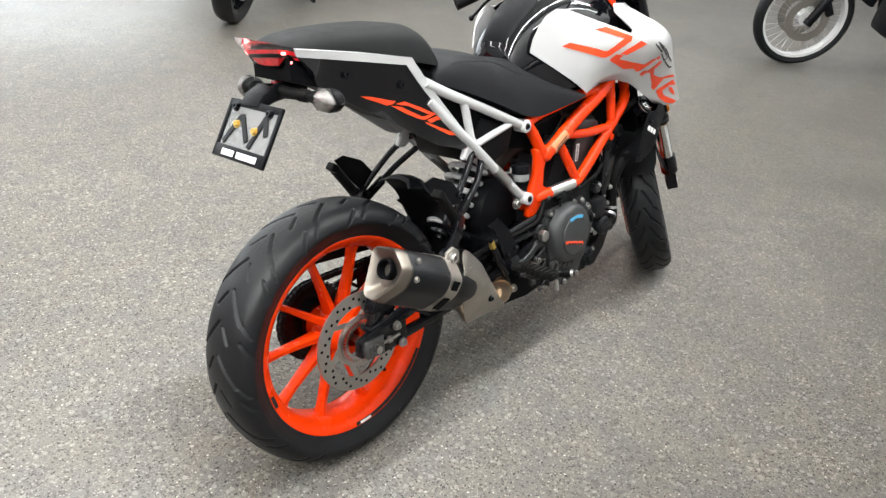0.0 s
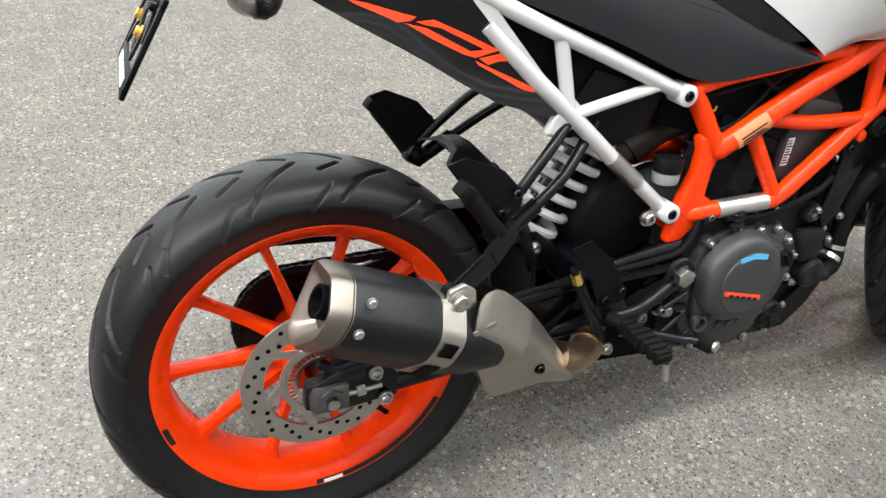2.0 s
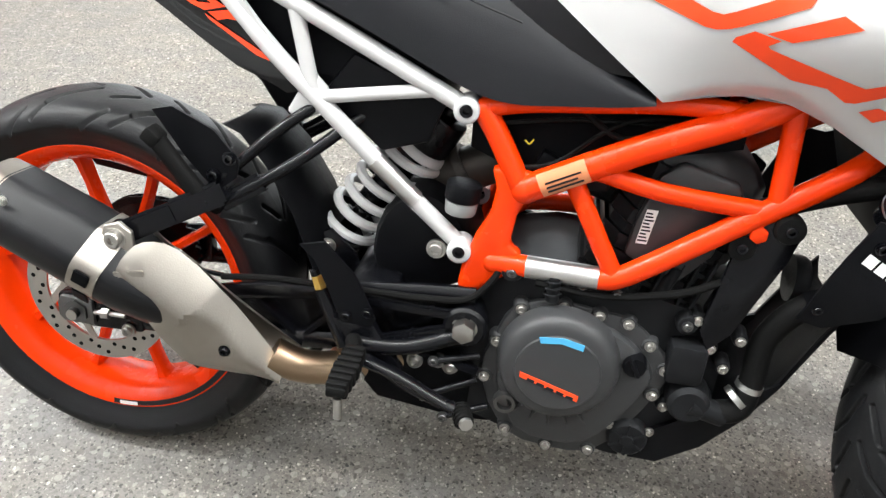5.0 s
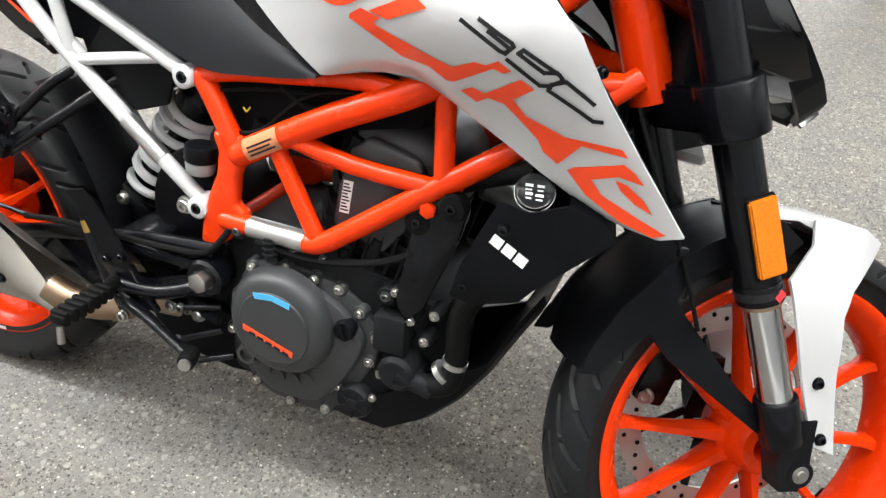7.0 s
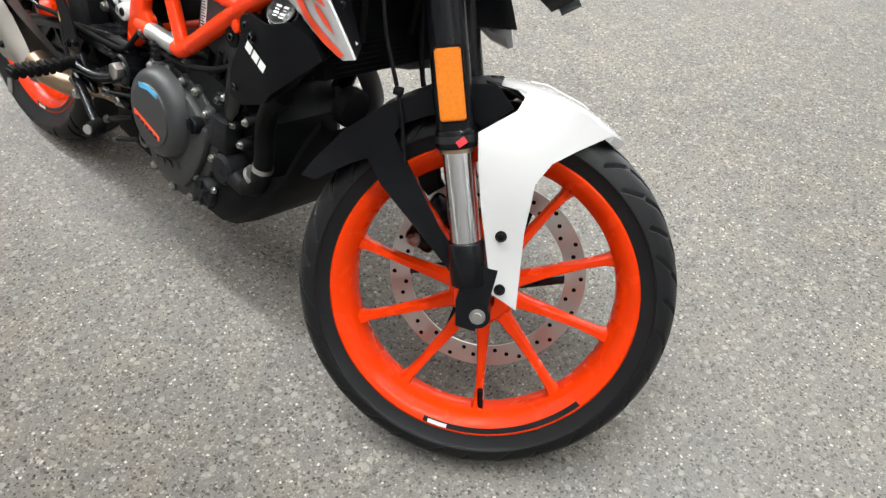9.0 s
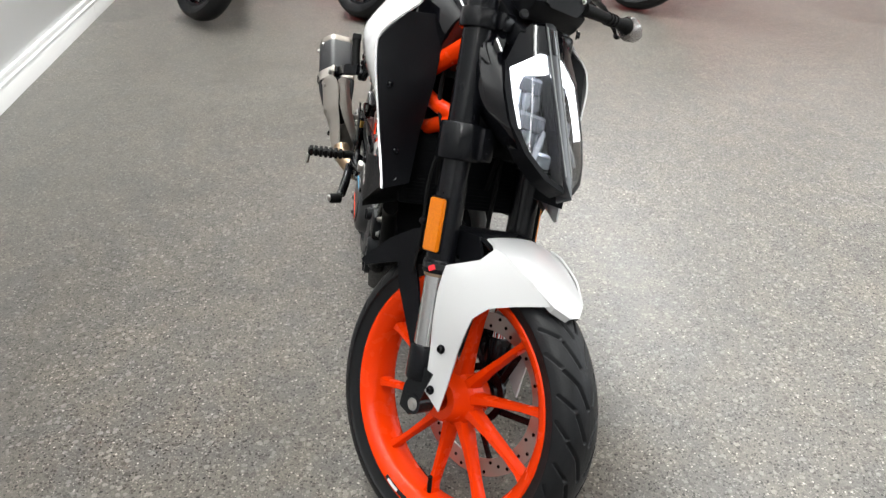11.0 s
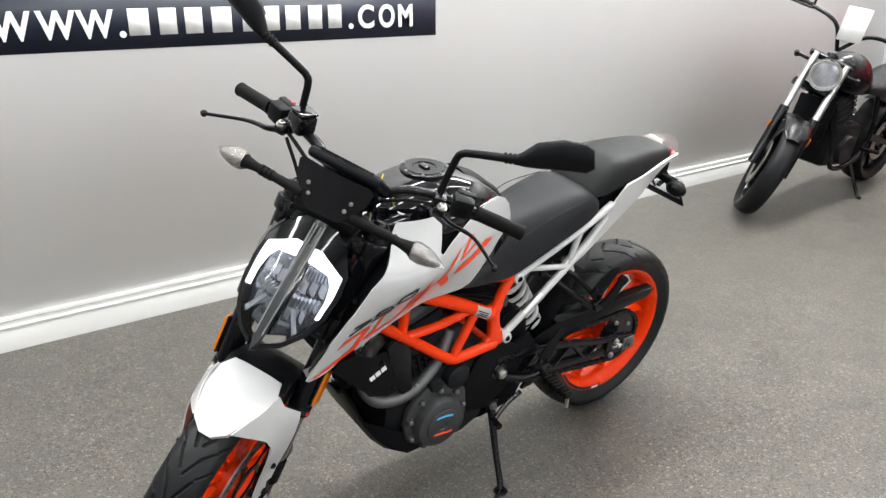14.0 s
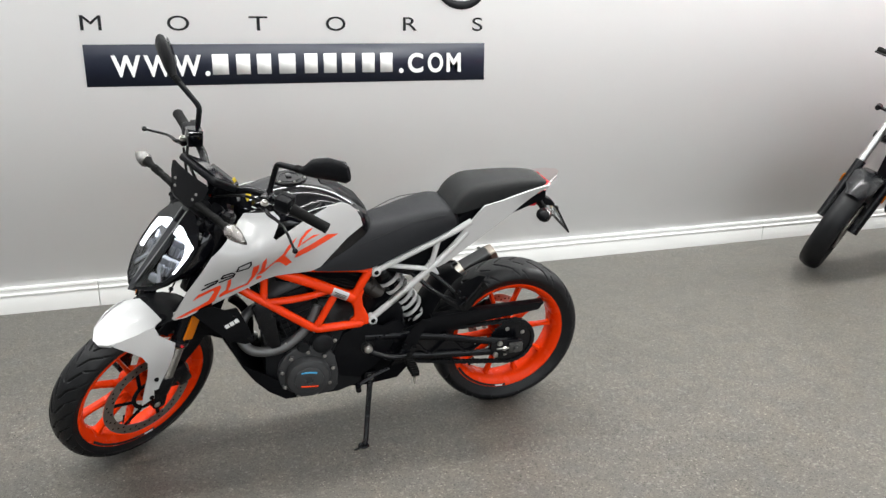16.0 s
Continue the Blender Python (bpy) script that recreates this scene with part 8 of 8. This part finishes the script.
# ------------------------------------------------------------------ other motorcycles parked in the showroom
def parked_bike(kind, contact, heading, label, paint, wheelbase=1.42, radius=0.31, tyre_w=0.065, rake=27, lean=8, steer=0, fork_mat=None, rim_mat=None,
                spokes=10, round_lamp=True, fender_mat=None, bars_up=0.0, tall=0.0, lit=False):
    """A parked motorcycle, simpler in detail, at its front tyre's contact point."""
    fork_mat, rim_mat, fender_mat = fork_mat or M_SATIN, rim_mat or M_GREYRIM, fender_mat or M_SATIN
    thing = tagged(new("motorcycle"), label, "motorcycle", "parked motorcycles")
    W, R = wheelbase, radius
    rear, front = V((0, 0, R)), V((W, 0, R))
    head = V((W - (0.95 + tall - R) * math.tan(radians(rake)) - 0.03, 0, 0.95 + tall))
    axis = V((-math.sin(radians(rake)), 0, math.cos(radians(rake))))
    turn = Matrix.Translation(head) @ Matrix.Rotation(radians(steer), 4, axis) @ Matrix.Translation(-head)

    def put(name, bm, mat, lab="", parent=None, turned=False):
        if turned:
            bm.transform(turn)
        return part(name, bm, mat, parent or thing, lab)

    for c, name, turned in ((front, "front_wheel", True), (rear, "rear_wheel", False)):
        w = tyre_w if turned else tyre_w * 1.35
        rr = R - (0.075 if spokes < 30 else 0.05)
        wheel = put(name, join(lathe([(rr, -w * 0.75), (rr - 0.02, -w * 0.6), (rr - 0.028, 0), (rr - 0.02, w * 0.6), (rr, w * 0.75), (rr - 0.008, 0)], c, 64), lathe([(0.012, -0.05), (0.05, -0.05), (0.055, 0), (0.05, 0.05), (0.012, 0.05)], c, 24)), rim_mat, "", None, turned)
        t = put("tyre", lathe([(rr - 0.004, -w * 0.72), (rr + 0.02, -w * 0.95), (R - 0.03, -w), (R - 0.012, -w * 0.8), (R - 0.002, -w * 0.35), (R, 0), (R - 0.002, w * 0.35), (R - 0.012, w * 0.8), (R - 0.03, w), (rr + 0.02, w * 0.95), (rr - 0.004, w * 0.72)], c, 80), M_RUBBER, "black tyre", wheel, turned)
        for k in range(spokes):
            a = 2 * math.pi * k / spokes
            d = V((math.cos(a), 0, math.sin(a)))
            if spokes > 16:
                put("spoke", rod(c + d * 0.045 + V((0, 0.03 if k % 2 else -0.03, 0)), c + V((math.cos(a + 0.3), 0, math.sin(a + 0.3))) * (rr - 0.018), 0.0022, 6), M_ALU, "", wheel, turned)
            else:
                put("spoke", beam(c + d * 0.045, c + d * (rr - 0.018), 0.03, 0.02, 0.004), rim_mat, "", wheel, turned)
        for side in (-1, 1):
            put("brake_disc", lathe([(0.095, side * 0.062), (0.15, side * 0.062), (0.15, side * 0.067), (0.095, side * 0.067)], c, 48), M_DISC, "", wheel, turned)
        put("caliper", block(c + V((-0.11, 0.075, 0.09)), (0.05, 0.05, 0.10), 0.01, (0, 30, 0)), M_SATIN, "", wheel, turned)
    for s in (-1, 1):
        f0, f1 = front + V((0, s * 0.10, 0.0)), head + V((0.045, s * 0.10, 0.03))
        leg = put("fork_leg", join(rod(f0.lerp(f1, -0.03), f0.lerp(f1, 0.5), 0.030, 16), rod(f0, f0 + V((0, -s * 0.03, 0)), 0.02, 12)), M_SATIN, "", None, True)
        put("fork_tube", rod(f0.lerp(f1, 0.5), f1, 0.0225, 16), fork_mat, "", leg, True)
        put("fork_reflector", block(f0.lerp(f1, 0.32) + V((0, s * 0.033, 0)), (0.035, 0.008, 0.05), 0.003), M_AMBER, "", leg, True)
        grip_a, grip_b = head + V((0.0 - 0.06, s * 0.26, 0.14 + bars_up)), head + V((-0.13, s * 0.40, 0.12 + bars_up))
        bar = put("handlebar", tube([head + V((0, 0, 0.08)), head + V((0.01, s * 0.10, 0.12 + bars_up)), grip_a, grip_b], 0.012, 10, 5), M_SATIN, "", None, True)
        put("grip", rod(grip_a, grip_b, 0.018, 12), M_GRIP, "", bar, True)
        put("lever", tube([grip_a + V((0.05, 0, 0)), grip_b + V((0.07, 0, 0))], 0.006, 8, 1), M_SATIN, "", bar, True)
        mirror = put("mirror", tube([grip_a, grip_a + V((0.0, s * 0.02, 0.12)), grip_a + V((-0.02, s * 0.09, 0.19))], 0.007, 8, 4), M_SATIN, "", None, True)
        put("mirror_head", loft([[grip_a + V((-0.02 + 0.012 * math.cos(t), s * (0.05 + u), 0.205 + h * math.sin(t))) for t in (2 * math.pi * i / 12 for i in range(12))] for u, h in ((0.0, 0.006), (0.02, 0.032), (0.08, 0.036), (0.12, 0.022), (0.13, 0.006))]), M_PLASTIC, "", mirror, True)
        put("turn_signal", join(rod(head + V((0.06, s * 0.10, -0.02)), head + V((0.06, s * 0.19, -0.02)), 0.010, 10), rod(head + V((0.045, s * 0.20, -0.02)), head + V((0.085, s * 0.20, -0.02)), 0.018, 16, 0.016)), M_SATIN, "", None, True)
    put("fork_clamp", join(block(head + V((0.03, 0, 0.02)), (0.07, 0.27, 0.035), 0.01), block(head + V((0.10, 0, -0.16)), (0.07, 0.27, 0.04), 0.01, (0, -rake, 0))), M_SATIN, "", None, True)
    lamp_c = head + V((0.15, 0, -0.04))
    if round_lamp:
        shell = put("headlamp", lathe([(0.0, -0.10), (0.055, -0.09), (0.088, -0.04), (0.095, 0.02), (0.092, 0.03), (0.0, 0.03)], lamp_c, 36, False, "x"), M_SATIN, "round headlamp", None, True)
        put("lamp_ring", lathe([(0.080, 0.028), (0.094, 0.028), (0.094, 0.040), (0.080, 0.040)], lamp_c, 36, True, "x"), M_CHROME, "", shell, True)
        put("lamp_lens", lathe([(0.0, 0.044), (0.05, 0.040), (0.081, 0.030), (0.081, 0.026), (0, 0.026)], lamp_c, 36, False, "x"), M_LAMP, "", shell, True)
    else:
        put("headlamp", loft([[lamp_c + V((x, w * math.cos(t), h * math.sin(t) - 0.01)) for t in (2 * math.pi * i / 18 for i in range(18))] for x, w, h in ((-0.10, 0.05, 0.08), (-0.02, 0.10, 0.13), (0.03, 0.08, 0.10), (0.06, 0.03, 0.04))]), M_GLOSS, "dark angular headlamp", None, True)
        put("lamp_lens", lathe([(0.0, 0.052), (0.03, 0.05), (0.04, 0.04), (0, 0.04)], lamp_c + V((0.01, 0, 0)), 24, False, "x"), M_DRL if lit else M_LAMP, "", None, True)
    put("front_mudguard", loft([[front + V((math.cos(radians(a)) * r, y, math.sin(radians(a)) * r)) for y, r in ((-w, R + 0.005), (-w * 0.6, R + 0.024), (0, R + 0.030), (w * 0.6, R + 0.024), (w, R + 0.005), (w * 0.55, R + 0.016), (0, R + 0.022), (-w * 0.55, R + 0.016))] for a, w in ((52, 0.04), (65, 0.075), (90, 0.085), (115, 0.085), (135, 0.07))]), fender_mat, "", None, True)
    put("fuel_tank", loft(through_stations([(head.x - 0.06, 0.93 + tall, 0.80 + tall, 0.07, 0.06), (head.x - 0.16, 0.99 + tall, 0.77 + tall, 0.13, 0.11), (head.x - 0.30, 1.00 + tall, 0.75 + tall, 0.155, 0.13), (head.x - 0.44, 0.95 + tall, 0.74 + tall, 0.13, 0.11), (head.x - 0.56, 0.84 + tall, 0.72 + tall, 0.08, 0.08)], 18, lambda x, t, b, h, l: arch(x, t, b, h, l, 20, 2.4))), paint, "painted fuel tank")
    put("seat", loft(through_stations([(head.x - 0.50, 0.80 + tall, 0.73 + tall, 0.09, 0.09), (head.x - 0.65, 0.79 + tall, 0.71 + tall, 0.13, 0.13), (head.x - 0.85, 0.80 + tall, 0.73 + tall, 0.14, 0.13), (head.x - 1.02, 0.86 + tall, 0.79 + tall, 0.11, 0.10), (head.x - 1.18, 0.87 + tall, 0.83 + tall, 0.07, 0.06)], 20, seat_ring)), M_SEAT, "black vinyl seat")
    put("engine", join(block((head.x - 0.34, 0, 0.40), (0.42, 0.26, 0.30), 0.05, (0, -6, 0)), block((head.x - 0.22, 0, 0.62), (0.20, 0.20, 0.24), 0.03, (0, 18, 0)), lathe([(0, 0.16), (0.09, 0.16), (0.10, 0.14), (0.10, 0.1), (0, 0.1)], (head.x - 0.32, 0, 0.38), 32, False), lathe([(0, -0.16), (0.09, -0.16), (0.10, -0.14), (0.10, -0.1), (0, -0.1)], (head.x - 0.32, 0, 0.38), 32, False)), M_ENGINE, "dark engine block")
    for k in range(5):
        put("cooling_fin", block((head.x - 0.255 + 0.016 * k, 0, 0.52 + 0.045 * k), (0.23, 0.24, 0.010), 0.003, (0, 18, 0)), M_ENGINE)
    put("frame", join(tube([head + V((-0.03, -0.05, -0.05)), (head.x - 0.12, -0.11, 0.55), (head.x - 0.25, -0.12, 0.26), (head.x - 0.60, -0.12, 0.27), (head.x - 0.72, -0.12, 0.45), (head.x - 0.66, -0.1, 0.72)], 0.017, 10, 5), tube([head + V((-0.03, 0.05, -0.05)), (head.x - 0.12, 0.11, 0.55), (head.x - 0.25, 0.12, 0.26), (head.x - 0.60, 0.12, 0.27), (head.x - 0.72, 0.12, 0.45), (head.x - 0.66, 0.1, 0.72)], 0.017, 10, 5),
                      tube([head + V((-0.03, 0, 0)), (head.x - 0.4, 0, 0.74), (head.x - 0.9, 0, 0.76 + tall)], 0.022, 10, 4), rod(head - axis * 0.13, head + axis * 0.05, 0.035)), M_SATIN, "black tubular frame")
    for s in (-1, 1):
        put("swingarm", beam((head.x - 0.70, s * 0.12, 0.42), (0.0, s * 0.12, R), 0.03, 0.05, 0.008), M_SATIN)
        put("shock_absorber", join(rod((0.12, s * 0.14, R + 0.05), (0.28, s * 0.14, 0.72), 0.014), tube([V((0.13, s * 0.14, R + 0.08)).lerp(V((0.27, s * 0.14, 0.68)), k / 100) + V((0.028 * math.cos(k * 0.5), 0.028 * math.sin(k * 0.5), 0)) for k in range(101)], 0.005, 6, 1)), M_SATIN)
    put("silencer", tube([(head.x - 0.20, -0.10, 0.40), (head.x - 0.30, -0.14, 0.25), (head.x - 0.62, -0.16, 0.25), (0.30, -0.19, 0.34), (-0.05, -0.19, 0.42)], [0.022, 0.022, 0.03, 0.048, 0.048], 16, 5), M_SATIN, "black exhaust silencer")
    put("rear_mudguard", loft([[rear + V((math.cos(radians(a)) * r, y, math.sin(radians(a)) * r)) for y, r in ((-0.09, R + 0.01), (0, R + 0.04), (0.09, R + 0.01), (0, R + 0.03))] for a in (60, 90, 120, 150)]), M_PLASTIC)
    put("tail_lamp", block((-0.16, 0, 0.74 + tall), (0.05, 0.12, 0.06), 0.015), M_TAIL)
    put("radiator", block((head.x + 0.0, 0, 0.60), (0.04, 0.24, 0.26), 0.01, (0, -14, 0)), M_DARKGREY)
    stand_foot = V((head.x - 0.50, 0.27 + 0.0, 0.0))
    put("side_stand", tube([(head.x - 0.55, 0.10, 0.28), (head.x - 0.52, 0.20, 0.14), (stand_foot.x, 0.262, 0.262 * math.tan(radians(lean)) + 0.012), (stand_foot.x + 0.03, 0.29, 0.29 * math.tan(radians(lean)) + 0.012)], 0.012, 10, 4), M_SATIN, "black side stand")
    for s in (-1, 1):
        put("foot_peg", rod((head.x - 0.56, s * 0.15, 0.36), (head.x - 0.56, s * 0.27, 0.37), 0.014, 12), M_GRIP)
    thing.matrix_basis = Matrix.Translation((contact[0], contact[1], 0)) @ Matrix.Rotation(radians(heading), 4, "Z") @ Matrix.Rotation(radians(-lean), 4, "X") @ Matrix.Translation((-W, 0, 0))
    return thing


cruiser = parked_bike("cruiser", (-2.60, -0.96), 2, "black cruiser motorcycle with round chrome headlamp and silver fork tubes", M_SATIN, 1.50, 0.325, 0.062, 30, 10, 34, M_ALU, M_SATIN, 10, True, M_SATIN, 0.10)
parked_bike("roadster", (-2.56, 0.03), 2, "black roadster motorcycle with a small round lamp", M_GLOSS, 1.42, 0.31, 0.066, 26, 9, 34, M_SATIN, M_SATIN, 10, False, M_SATIN, 0.04)
parked_bike("blue_roadster", (-2.60, 1.03), 4, "black and blue sport motorcycle with silver fork tubes", M_BLUE, 1.42, 0.31, 0.066, 25, 9, 34, M_ALU, M_GREYRIM, 10, True, M_BLUE, 0.04)
parked_bike("grey_roadster", (-2.63, 1.825), 4, "black motorcycle with grey cast wheels", M_SATIN, 1.42, 0.31, 0.066, 25, 9, 34, M_ALU, M_GREYRIM, 10, True, M_SATIN, 0.04)
parked_bike("far_bike", (-5.42, -0.82), 5, "black motorcycle in the far row", M_GLOSS, 1.42, 0.32, 0.07, 26, 8, 8, M_SATIN, M_SATIN, 10, False, M_SATIN, 0.02)
parked_bike("far_bike", (-5.55, 0.33), 5, "tall dark motorcycle in the far row", M_SATIN, 1.48, 0.33, 0.06, 27, 8, 12, M_SATIN, M_GREYRIM, 20, True, M_SATIN, 0.06, 0.06)
parked_bike("far_bike", (-5.5, 1.55), 5, "dark red motorcycle in the far row", M_TAIL, 1.42, 0.31, 0.066, 26, 8, 8, M_SATIN, M_GREYRIM, 10, True, M_SATIN, 0.02)
parked_bike("adventure", (4.78, 0.88), 132, "white adventure motorcycle with wire-spoked silver wheels", M_WHITE, 1.52, 0.335, 0.05, 27, 6, 4, M_WHITE, M_WHITE, 32, False, M_WHITE, 0.05, 0.10)
parked_bike("dark_bike", (1.94, 3.49), 214, "black motorcycle parked across the floor", M_GLOSS, 1.42, 0.31, 0.066, 26, 8, 4, M_SATIN, M_SATIN, 10, True, M_SATIN, 0.02)
tag_card = block((0, 0, 0), (0.002, 0.15, 0.20), 0, (0, -12, 0))
tag_card.transform(cruiser.matrix_basis @ Matrix.Translation((1.16, 0.10, 1.20)))
tagged(place(tag_card, "price_card", M_WHITE_DECAL, None, "", 0), "blank white price card on the handlebar", "card")
